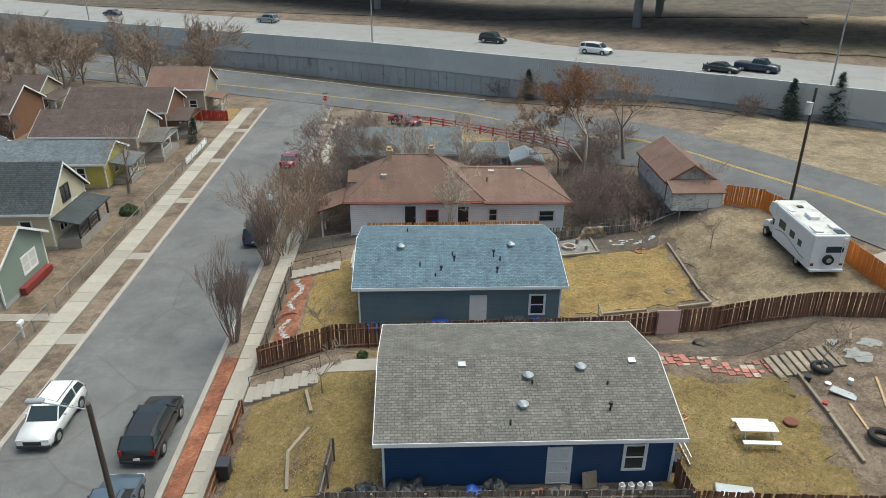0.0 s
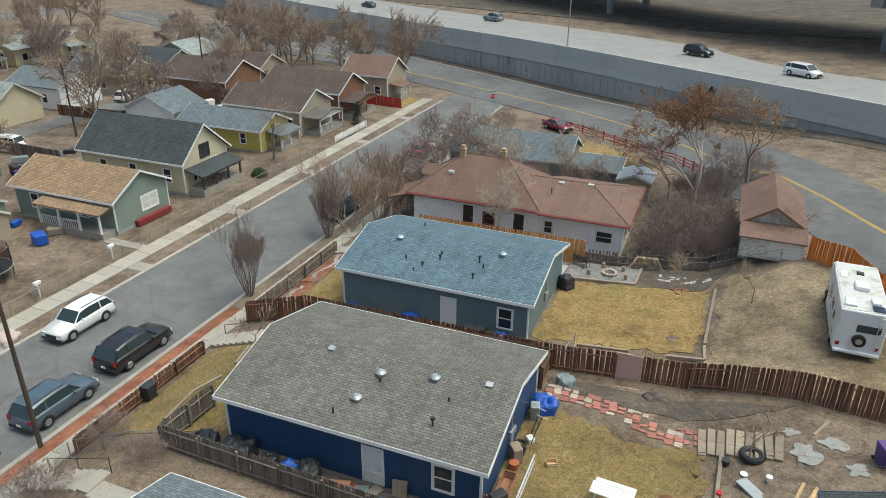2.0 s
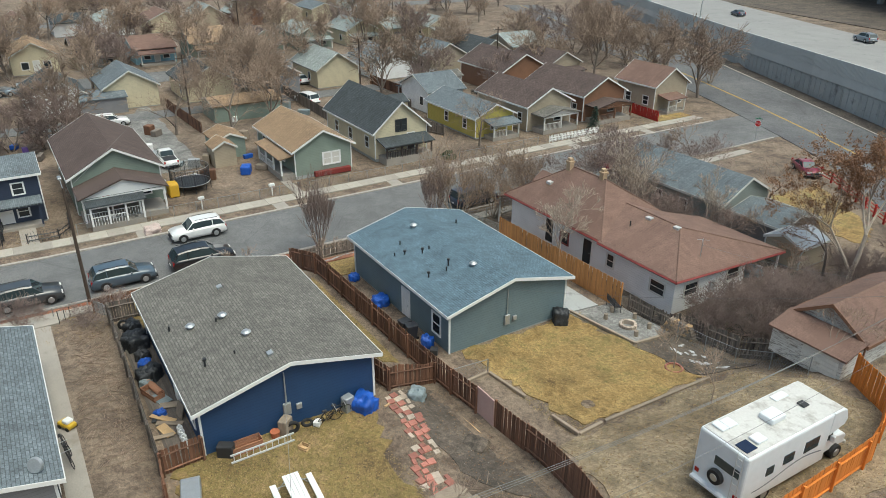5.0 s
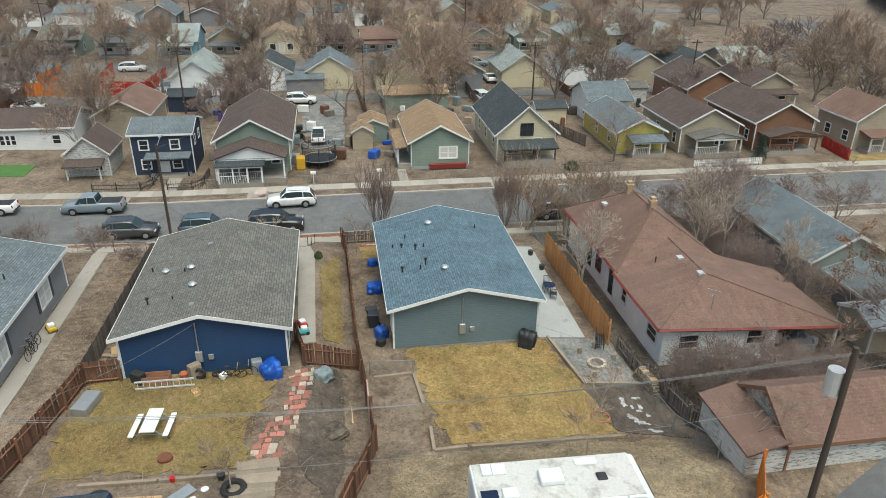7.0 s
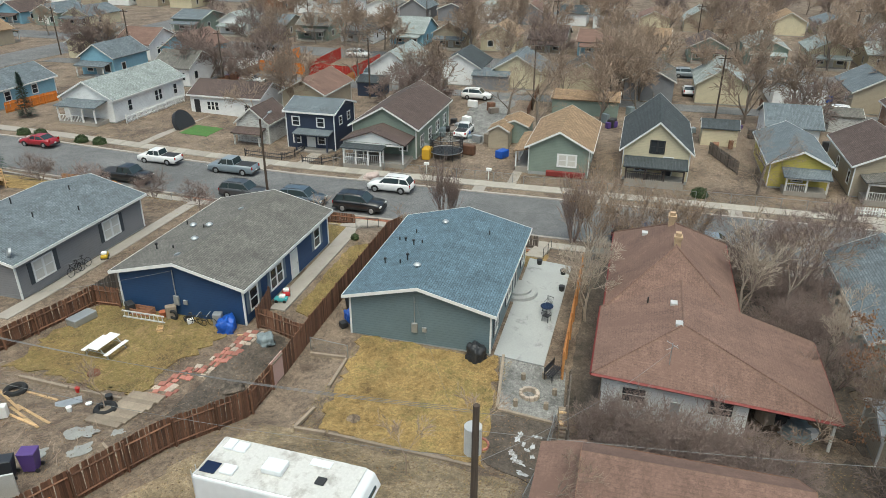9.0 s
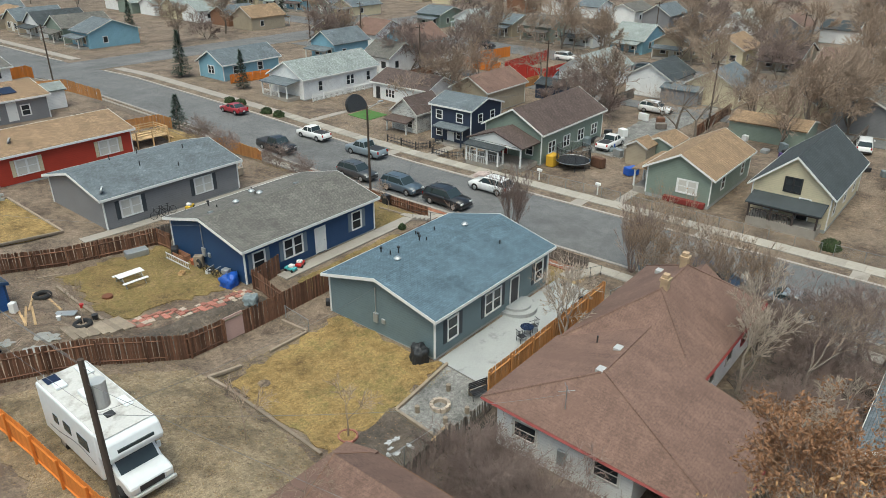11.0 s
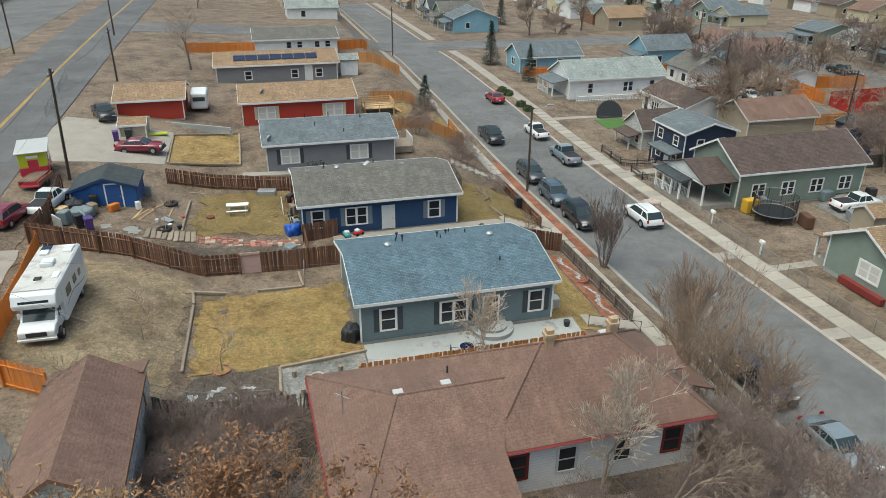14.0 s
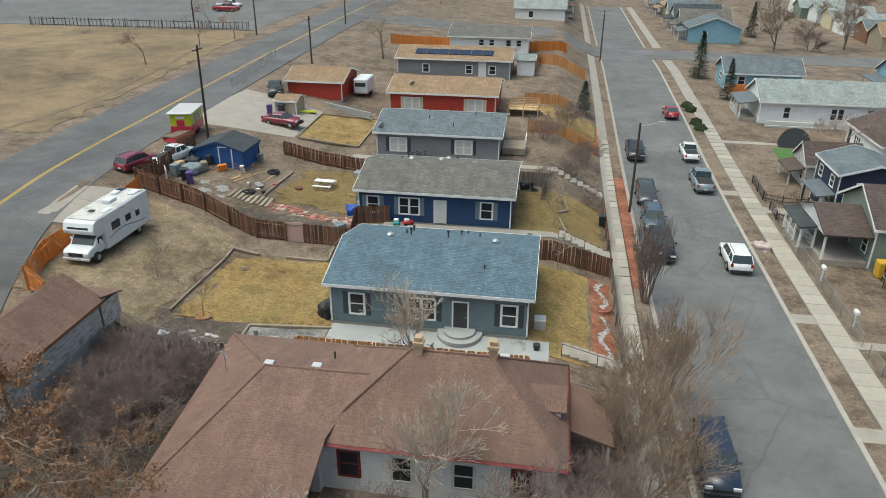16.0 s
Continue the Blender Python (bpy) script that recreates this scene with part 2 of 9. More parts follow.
M["lawn_green"] = cover("patchy_lawn", [(0.38, (0.11, 0.08, 0.035)), (0.45, (0.25, 0.17, 0.065)), (0.51, (0.185, 0.145, 0.048)), (0.57, (0.29, 0.2, 0.09)), (0.64, (0.22, 0.16, 0.08))])
M["mulch"] = cover("red_mulch", [(0.36, (0.16, 0.055, 0.03)), (0.5, (0.28, 0.11, 0.06)), (0.64, (0.36, 0.17, 0.1))], (0.4, 3.0, 22.0))
M["gravel"] = cover("grey_gravel", [(0.36, (0.12, 0.12, 0.115)), (0.5, (0.22, 0.215, 0.2)), (0.64, (0.34, 0.33, 0.31))], (0.5, 6.0, 30.0))
M["field"] = cover("dry_field", [(0.4, (0.12, 0.09, 0.055)), (0.48, (0.21, 0.155, 0.09)), (0.55, (0.28, 0.205, 0.115)), (0.62, (0.19, 0.145, 0.09))], (0.06, 0.6, 8.0))
M["asphalt"] = cover("street_asphalt", [(0.36, (0.105, 0.105, 0.105)), (0.5, (0.15, 0.15, 0.148)), (0.64, (0.195, 0.193, 0.188))], (0.12, 1.2, 30.0), 0.25, 0.9, 0.01, 0.14)
M["asphalt_dark"] = cover("road_asphalt", [(0.36, (0.085, 0.085, 0.088)), (0.5, (0.125, 0.125, 0.127)), (0.64, (0.17, 0.168, 0.165))], (0.1, 0.9, 30.0), 0.25, 0.9, 0.01, 0.1)
M["concrete"] = surface("concrete", (0.33, 0.3, 0.26), 0.9, 0.16, 0.6, 14, 0.2, stain=(0.26, 0.23, 0.19))
M["concrete_grey"] = surface("grey_concrete", (0.36, 0.37, 0.36), 0.9, 0.14, 0.4, 10, 0.2, stain=(0.2, 0.2, 0.195))
M["kerb"] = surface("kerb_concrete", (0.36, 0.33, 0.29), 0.9, 0.22, 1.2, 12, 0.3, piece=0.1)
M["white"] = surface("white_paint", (0.78, 0.78, 0.76), 0.55, 0.06, 1.0, 20, 0.08)
M["white_old"] = surface("weathered_white_paint", (0.66, 0.65, 0.61), 0.7, 0.12, 1.2, 10, 0.15, stain=(0.36, 0.33, 0.29), stain_at=0.66)
M["black"] = surface("black_metal", (0.025, 0.025, 0.027), 0.5, 0.2, 3, 30, 0.1)
M["steel"] = surface("galvanised_steel", (0.42, 0.44, 0.45), 0.45, 0.15, 3, 20, 0.1, metal=0.6)
M["bark"] = surface("grey_bark", (0.20, 0.165, 0.135), 0.95, 0.3, 3, 25, 0.5)
M["twig"] = surface("bare_twigs", (0.33, 0.25, 0.19), 0.95, 0.25, 1.0, 6, 0.0, piece=0.18)
M["twig_red"] = surface("reddish_twigs", (0.25, 0.19, 0.165), 0.95, 0.25, 1.0, 6, 0.0, piece=0.15)
M["twig_pale"] = surface("pale_twigs", (0.42, 0.35, 0.28), 0.95, 0.25, 1.0, 6, 0.0, piece=0.15)
M["glass"] = gloss("window_glass", (0.03, 0.035, 0.04), 0.06)
M["blind"] = surface("pale_blinds", (0.62, 0.60, 0.55), 0.6, 0.08, 1, 8, 0.1)

# ---- the lie of the land ----
def lerp(v, xs, ys):
    return np.interp(v, xs, ys)


WALL_X = [-200, -97, -57, -8.4, 15.6, 37.4, 53.5, 120, 220]
WALL_Y = [232, 174, 152, 126.3, 111.3, 92.0, 79.0, 28, -45]
WALL_TOP = [4.2, 4.2, 4.4, 5.0, 5.1, 6.4, 6.8, 8.6, 10]


def wall_y(x):
    xs = np.asarray(x, float)
    return sum(np.interp(xs + d, WALL_X, WALL_Y) for d in (-9, -4.5, 0, 4.5, 9)) / 5


def wall_top(x):
    xs = np.asarray(x, float)
    return sum(np.interp(xs + d, WALL_X, WALL_TOP) for d in (-9, -4.5, 0, 4.5, 9)) / 5


def past_wall(x, y):
    """Metres north of the retaining wall."""
    slope = (wall_y(np.asarray(x, float) + 1) - wall_y(np.asarray(x, float) - 1)) / 2
    return (y - wall_y(x)) / np.sqrt(1 + slope * slope)


def low_ground(x, y):
    x, y = np.asarray(x, float), np.asarray(y, float)
    Y = [-65, -40, -10, 10, 22.6, 24.4, 37.6, 39.4, 52, 57, 70, 90, 112, 130]
    west = lerp(y, [-60, 0, 20, 100], [-1.0, -1.5, -1.6, -1.9])
    street = lerp(y, Y, [-0.4, 0.0, -0.8, -1.6, -1.9, -1.9, -1.9, -1.9, -1.9, -1.9, -1.9, -1.9, -1.95, -2.0])
    front = lerp(y, Y, [0.6, 0.8, 0.2, -1.1, -1.45, -1.5, -1.5, -1.7, -1.75, -1.8, -1.85, -1.9, -1.95, -2.0])
    lot_w = lerp(y, Y, [3.5, 3.3, 2.3, 1.25, 1.05, 0.45, 0.4, -0.35, -0.5, -0.95, -1.1, -1.6, -1.9, -2.0])
    lot_e = lerp(y, Y, [4.0, 3.8, 2.6, 1.35, 1.15, 0.55, 0.5, -0.25, -0.45, -0.9, -1.0, -1.3, -1.4, -1.6])
    mid = lerp(y, Y, [4.5, 4.2, 3.0, 1.9, 1.4, 0.7, 0.7, 0.15, 0.0, -0.4, -0.2, -0.6, -0.6, -0.8])
    pad = lerp(y, Y, [5.0, 4.7, 3.8, 2.8, 2.3, 2.0, 2.0, 1.9, 2.0, 2.2, 2.4, 0.9, 0.2, 0.2])
    verge = lerp(y, Y, [5.2, 5.0, 4.4, 3.7, 3.1, 3.0, 2.6, 2.4, 2.4, 2.6, 2.6, 1.7, 1.0, 1.0])
    road = lerp(y, Y, [5.4, 5.2, 4.7, 4.1, 3.7, 3.7, 3.4, 3.35, 3.1, 3.0, 2.8, 2.1, 1.6, 1.5])
    X = [-120, -29, -12.6, -10.3, -5.5, 12, 19, 24.5, 30, 35]
    V = np.stack([west, street, street, front, lot_w, lot_e, mid, pad, verge, road])
    out = np.full(np.broadcast(x, y).shape, 0.0)
    for i in range(len(X) - 1):
        k = np.clip((x - X[i]) / (X[i + 1] - X[i]), 0, 1)
        out = out + k * (V[i + 1] - V[i])
    return V[0] + out


def land(x, y):
    """Height of the ground."""
    x, y = np.asarray(x, float), np.asarray(y, float)
    d = past_wall(x, y)
    up = np.clip((d - 4.0) / 1.5, 0, 1)
    deck = wall_top(x) - 1.15
    bank = np.clip(d - 24, 0, 1000)
    far = deck + np.minimum(bank * 0.02, 0.5) + 2.5 * np.clip((bank - 15) / 60, 0, 1)
    return low_ground(x, y) * (1 - up) + far * up


def H(x, y):
    return float(low_ground(x, y) if y < 74 - 0.6 * max(0.0, x - 50) else land(x, y))


def patch(name, material, corners, dz, label, category, step=0.8, ragged=0.0, thick=0.0, kind="structure", parent=None):
    """A sheet of ground cover on the land within four corners (counter-clockwise)."""
    a, b, c, d = (np.array(p, float) for p in corners)
    nu = max(1, int(max(np.linalg.norm(b - a), np.linalg.norm(c - d)) / step))
    nv = max(1, int(max(np.linalg.norm(d - a), np.linalg.norm(c - b)) / step))
    u, v = np.meshgrid(np.linspace(0, 1, nu + 1), np.linspace(0, 1, nv + 1))
    P = ((1 - u) * (1 - v))[..., None] * a + (u * (1 - v))[..., None] * b + (u * v)[..., None] * c + ((1 - u) * v)[..., None] * d
    if ragged:
        r = np.random.RandomState(len(name) + int(abs(a[0] * 7 + a[1])))
        edge = (u == 0) | (u == 1) | (v == 0) | (v == 1)
        P = P + edge[..., None] * r.uniform(-ragged, ragged, P.shape)
    Z = land(P[..., 0], P[..., 1]) + dz
    verts = [(P[j, i, 0], P[j, i, 1], Z[j, i]) for j in range(nv + 1) for i in range(nu + 1)]
    faces = [(j * (nu + 1) + i, j * (nu + 1) + i + 1, (j + 1) * (nu + 1) + i + 1, (j + 1) * (nu + 1) + i) for j in range(nv) for i in range(nu)]
    ring = [i for i in range(nu)] + [j * (nu + 1) + nu for j in range(nv)] + [nv * (nu + 1) + i for i in range(nu, 0, -1)] + [j * (nu + 1) for j in range(nv, 0, -1)]
    base = len(verts)
    n = len(ring)
    verts += [verts[i] for i in ring] + [(verts[i][0], verts[i][1], verts[i][2] - dz - 0.06 - thick) for i in ring]
    top = len(faces)
    faces += [(base + (i + 1) % n, base + i, base + n + i, base + n + (i + 1) % n) for i in range(n)]
    me = mesh_of(name, verts, faces)
    me.materials.append(material)
    for p in me.polygons:
        p.use_smooth = p.index < top
    ob = new(name, me)
    if parent is not None:
        ob.parent = parent
    return tagged(ob, label, category, "", kind)


def axis_steps(a, b, near0, near1, fine, coarse):
    out, v = [], a
    while v < b:
        out.append(v)
        v += fine if near0 <= v < near1 else coarse
    return np.array(out + [b])


gx = np.concatenate([[-900, -600, -420], axis_steps(-300, 300, -45, 62, 0.9, 5.0), [420, 600, 900]])
gy = np.concatenate([[-900, -600, -420], axis_steps(-300, 320, -25, 130, 0.9, 5.0), [420, 600, 900]])
GX, GY = np.meshgrid(gx, gy)
GZ = land(GX, GY)
nx, ny = len(gx), len(gy)
me = mesh_of("ground", np.stack([GX, GY, GZ], -1).reshape(-1, 3).tolist(),
             [(j * nx + i, j * nx + i + 1, (j + 1) * nx + i + 1, (j + 1) * nx + i) for j in range(ny - 1) for i in range(nx - 1)])
me.materials.append(M["dirt"])
for p in me.polygons:
    p.use_smooth = True
tagged(new("ground", me), "bare brown winter soil with thin dry grass", "ground", "", "structure")


def ribbon(name, material, pts, w0, w1, dz, label, category, step=1.0, level=None, thick=0.25):
    """A band along a line, from w0 to w1 to its left; level: its height instead of the land's."""
    pts = np.array(pts, float)
    seg = np.r_[0, np.cumsum(np.hypot(*np.diff(pts, axis=0).T))]
    s = np.linspace(0, seg[-1], max(2, int(seg[-1] / step)) + 1)
    c = np.stack([np.interp(s, seg, pts[:, 0]), np.interp(s, seg, pts[:, 1])], -1)
    k = max(1, int(9 / step))
    pad = np.pad(c, ((k, k), (0, 0)), mode="reflect", reflect_type="odd")
    c = np.stack([np.convolve(pad[:, i], np.ones(2 * k + 1) / (2 * k + 1), "valid") for i in (0, 1)], -1)
    t = np.gradient(c, axis=0)
    t /= np.linalg.norm(t, axis=1)[:, None]
    nrm = np.stack([-t[:, 1], t[:, 0]], -1)
    m = max(1, int(abs(w1 - w0) / 1.5))
    offs = np.linspace(w0, w1, m + 1)
    verts, faces = [], []
    for i in range(len(s)):
        for o in offs:
            p = c[i] + nrm[i] * o
            q = c[i] + nrm[i] * offs.mean()
            z = (H(*p) if level is None else level(p, q)) + dz
            verts.append((p[0], p[1], z))
    w = m + 1
    for i in range(len(s) - 1):
        for j in range(m):
            faces.append((i * w + j, (i + 1) * w + j, (i + 1) * w + j + 1, i * w + j + 1))
    ring = [i * w for i in range(len(s))] + [(len(s) - 1) * w + j for j in range(1, w)] + [i * w + m for i in range(len(s) - 2, -1, -1)] + [j for j in range(m - 1, 0, -1)]
    base = len(verts)
    verts += [(verts[i][0], verts[i][1], verts[i][2] - thick) for i in ring]
    n = len(ring)
    faces += [(ring[i], ring[(i + 1) % n], base + (i + 1) % n, base + i) for i in range(n)]
    me = mesh_of(name, verts, faces)
    me.materials.append(material)
    bm = bmesh.new()
    bm.from_mesh(me)
    bmesh.ops.recalc_face_normals(bm, faces=bm.faces)
    if sum(f.normal.z for f in bm.faces) < 0:
        bmesh.ops.reverse_faces(bm, faces=bm.faces)
    bm.to_mesh(me)
    bm.free()
    return tagged(new(name, me), label, category, "", "structure")


# ---- the residential street and its pavements ----
ribbon("road", M["asphalt"], [(-18.1, -140), (-18.1, 118)], -4.9, 4.9, 0.03, "worn grey asphalt residential street with patched cracks", "road")
ribbon("road", M["asphalt"], [(-140, -58), (40, -58)], -5.5, 5.5, 0.034, "grey asphalt side street at the crossing", "road", 2.0)
for nm, x0, x1 in (("pavement", -26.4, -24.7), ("pavement", -11.9, -10.6)):
    for y0, y1 in ((-50.5, 108 if x0 < -20 else 100), (-140, -66)):
        ribbon(nm, M["concrete"], [((x0 + x1) / 2, y0), ((x0 + x1) / 2, y1)], -(x1 - x0) / 2, (x1 - x0) / 2, 0.12, "pale worn concrete pavement slabs", "pavement")
for x in (-23.0, -13.2):
    for y0, y1 in ((-50.5, 108), (-140, -66)):
        ribbon("kerb", M["kerb"], [(x, y0), (x, y1)], -0.16, 0.16, 0.13, "worn concrete kerb beside the street", "kerb")
ribbon("verge", M["mulch"], [(-12.5, 15), (-12.5, 41)], -0.5, 0.5, 0.09, "red bark mulch strip beside the kerb", "verge")
ribbon("verge", M["dirt"], [(-23.85, -50), (-23.85, 106)], -0.75, 0.75, 0.09, "dry grass and leaf strip beside the kerb", "verge")
ribbon("verge", M["dirt"], [(-12.5, 41), (-12.5, 100)], -0.5, 0.5, 0.09, "dry grass and leaf strip beside the kerb", "verge")

# ---- the curved main road ----
ROAD = [(-150, 172), (-97, 150), (-57, 135), (-30, 123.5), (-4.5, 111.2), (3.5, 105.5), (14.5, 96), (22.5, 82), (30, 66), (33.2, 60.5), (37.1, 52.9), (39.9, 43), (40.6, 32), (40.6, 17), (40.2, -5), (40.0, -43), (40.0, -150)]
ribbon("road", M["asphalt_dark"], ROAD, -5.4, 6.0, 0.08, "two-lane asphalt main road curving below the highway wall", "road")
for o in (-0.17, 0.05):
    ribbon("road_marking", surface("yellow_road_paint", (0.5, 0.33, 0.06), 0.8, 0.2, 1, 14, 0.1), ROAD, o, o + 0.12, 0.09, "faded double yellow centre line on the road", "road marking", 1.0, None, 0.03)
# ---- retaining wall and highway ----
wx = np.arange(-190, 150, 2.0)
WALL = [(float(x), float(wall_y(x))) for x in wx]


def deck_level(p, q):
    return float(wall_top(q[0])) - 1.0


ribbon("highway", surface("highway_concrete", (0.27, 0.265, 0.255), 0.9, 0.14, 0.2, 12, 0.15, stain=(0.2, 0.2, 0.195)), WALL, 0.3, 24, 0.0, "pale concrete highway deck behind the retaining wall", "road", 2.0, deck_level)

# ---- houses ----
def window(parent, face, u, z, w, h, base, off, frame_mat, panes=1, rail=True, blinds=False, shutters=None, kind="window", trim=0.11, lite=False):
    """A window on one wall. face: s, n, e or w; u: place along the wall; off: where the wall's outer face lies."""
    turn = {"s": 0, "e": 90, "n": 180, "w": 270}[face]
    sign = {"s": 1, "e": 1, "n": -1, "w": -1}[face]
    x, y = {"s": (u, off), "n": (u, off), "e": (off, u), "w": (off, u)}[face]
    ob = new(kind)
    ob.parent = parent
    ob.matrix_basis = pose(x, y, base + z, 0, 0, turn)
    bm = B()
    t = trim
    box(bm, -w / 2 - t, -w / 2, -0.05, 0.02, -t, h + t)
    box(bm, w / 2, w / 2 + t, -0.05, 0.02, -t, h + t)
    box(bm, -w / 2, w / 2, -0.05, 0.02, h, h + t)
    box(bm, -w / 2, w / 2, -0.065, 0.02, -t, 0)
    for i in range(1, panes):
        c = -w / 2 + w * i / panes
        box(bm, c - 0.06, c + 0.06, -0.045, 0.02, 0, h)
    part("window_frame", bm, frame_mat, ob)
    for i in range(panes):
        a, b = -w / 2 + w * i / panes + (0.06 if i else 0), -w / 2 + w * (i + 1) / panes - (0.06 if i < panes - 1 else 0)
        bm = B()
        if lite:
            box(bm, a + 0.0, b - 0.0, -0.012, 0.004, 0.01, h - 0.01)
            part("pane", bm, M["blind"] if blinds else M["glass"], ob)
            continue
        if rail:
            box(bm, a, b, -0.03, 0.01, h * 0.48, h * 0.53)
        box(bm, a, a + 0.04, -0.03, 0.01, 0, h)
        box(bm, b - 0.04, b, -0.03, 0.01, 0, h)
        part("sash", bm, frame_mat, ob)
        bm = B()
        box(bm, a + 0.03, b - 0.03, -0.012, 0.004, 0.01, h - 0.01)
        part("pane", bm, M["blind"] if blinds else M["glass"], ob)
    if shutters:
        for s in (-1, 1):
            bm = B()
            c = s * (w / 2 + t + 0.2)
            box(bm, c - 0.17, c + 0.17, -0.04, 0.01, -t, h + t)
            for k in range(7):
                zz = 0.05 + k * (h - 0.1) / 7
                box(bm, c - 0.13, c + 0.13, -0.05, -0.04, zz, zz + (h - 0.1) / 7 * 0.6)
            part("shutter", bm, shutters, ob, "slatted dark shutter")
    return ob


def door(parent, face, u, base, off, frame_mat, leaf_mat, w=0.92, h=2.05, barred=False, label="", knob=True):
    turn = {"s": 0, "e": 90, "n": 180, "w": 270}[face]
    x, y = {"s": (u, off), "n": (u, off), "e": (off, u), "w": (off, u)}[face]
    ob = new("door")
    ob.parent = parent
    ob.matrix_basis = pose(x, y, base, 0, 0, turn)
    tagged(ob, label)
    bm = B()
    for s in (-1, 1):
        box(bm, min(s * w / 2, s * (w / 2 + 0.11)), max(s * w / 2, s * (w / 2 + 0.11)), -0.05, 0.02, 0, h + 0.1)
    box(bm, -w / 2, w / 2, -0.05, 0.02, h, h + 0.1)
    part("door_frame", bm, frame_mat, ob)
    bm = B()
    box(bm, -w / 2, w / 2, -0.02, 0.02, 0.02, h)
    for r in range(3):
        for c in (-1, 1):
            zz = 0.18 + r * 0.62
            box(bm, c * w * 0.23 - w * 0.16, c * w * 0.23 + w * 0.16, -0.03, -0.02, zz, zz + 0.48)
    part("leaf", bm, leaf_mat, ob)
    if barred:
        for i in range(7):
            c = -w / 2 + 0.06 + i * (w - 0.12) / 6
            part("security_bar", box(B(), c - 0.014, c + 0.014, -0.075, -0.05, 0.05, h - 0.03), M["white"], ob)
        for zz in (0.08, 0.7, 1.35, h - 0.08):
            part("cross_bar", box(B(), -w / 2, w / 2, -0.082, -0.052, zz - 0.02, zz + 0.02), M["white"], ob)
    if not knob:
        return ob
    bm = B()
    bmesh.ops.create_icosphere(bm, subdivisions=1, radius=0.045, matrix=Matrix.Translation((w * 0.38, -0.08, 0.98)))
    part("door_handle", bm, M["steel"], ob)
    return ob


def gable_house(name, label, x0, x1, y0, y1, base, eave, ridge_z, ridge, wall_mat, roof_mat, trim_mat, over=0.4, group="", foundation=None, gable_mat=None, category="house", gable_over=None, roof_t=0.14, near=True):
    """Walls x0..x1, y0..y1; eave and ridge_z are the roof's top at its edge and its ridge; ridge 'x' or 'y'.
    Coordinates of parts are the world's, from an origin at the foot of the walls."""
    cx, cy = (x0 + x1) / 2, (y0 + y1) / 2
    ob = thing(name, cx, cy, base, 0, label, category, group)
    a0, a1, b0, b1 = x0 - cx, x1 - cx, y0 - cy, y1 - cy
    e, r = eave - base, ridge_z - base
    go = over if gable_over is None else gable_over
    if ridge == "y":
        a0, a1, b0, b1 = b0, b1, a0, a1
    half = (b1 - b0) / 2 + over
    slope = (r - e) / half
    ew = e + slope * over - roof_t - 0.02
    turn = Matrix.Identity(4) if ridge == "x" else Matrix(((0, 1, 0, 0), (1, 0, 0, 0), (0, 0, 1, 0), (0, 0, 0, 1)))

    def done(bm):
        bmesh.ops.transform(bm, matrix=turn, verts=bm.verts)
        bmesh.ops.recalc_face_normals(bm, faces=bm.faces)
        return bm
    bm = B()
    prism(bm, [(b0, 0.0), (b1, 0.0), (b1, ew), (0, r - roof_t - 0.02), (b0, ew)], "x", a0, a1)
    part("wall", done(bm), wall_mat, ob)
    bm = B()
    box(bm, a0 + 0.02, a1 - 0.02, b0 + 0.02, b1 - 0.02, -1.2, 0.0)
    part("foundation", done(bm), foundation or M["concrete_grey"], ob, "concrete foundation")
    bm = B()
    for s in (-1, 1):
        ring = [(a0 - go, s * half, e), (a1 + go, s * half, e), (a1 + go, 0, r), (a0 - go, 0, r)]
        wedge_roof(bm, [ring], roof_t)
    part("roof", done(bm), roof_mat, ob)
    for s in (-1, 1) if near else ():
        bm = B()
        box(bm, a0 - go - 0.03, a1 + go + 0.03, min(s * half, s * (half + 0.03)), max(s * half, s * (half + 0.03)), e - 0.2, e + 0.015)
        part("gutter", done(bm), trim_mat, ob)
    for a in (a0 - go - 0.03, a1 + go):
        bm = B()
        prism(bm, [(-half, e - 0.2), (0, r - 0.2), (half, e - 0.2), (half, e + 0.02), (0, r + 0.02), (-half, e + 0.02)], "x", a, a + 0.03)
        part("fascia", done(bm), trim_mat, ob)
    for ca in (a0, a1) if near else ():
        for cb in (b0, b1):
            bm = B()
            box(bm, ca - 0.06 if ca == a0 else ca - 0.05, ca + 0.05 if ca == a0 else ca + 0.06, cb - 0.06 if cb == b0 else cb - 0.05, cb + 0.05 if cb == b0 else cb + 0.06, 0, ew - 0.02)
            part("corner_trim", done(bm), trim_mat, ob)
    ob["x0"], ob["cx"], ob["cy"] = x0, cx, cy
    return ob


def on(ob, face, u):
    """World place along a wall to the house's own."""
    return u - (ob["cx"] if face in "sn" else ob["cy"])


def win(ob, face, u, z, w, h, wall, frame_mat=None, **kw):
    off = wall - (ob["cy"] if face in "sn" else ob["cx"])
    return window(ob, face, on(ob, face, u), z, w, h, 0.0, off, frame_mat or M["white"], **kw)


def dor(ob, face, u, wall, leaf, z=0.02, **kw):
    off = wall - (ob["cy"] if face in "sn" else ob["cx"])
    return door(ob, face, on(ob, face, u), z, off, M["white"], leaf, **kw)


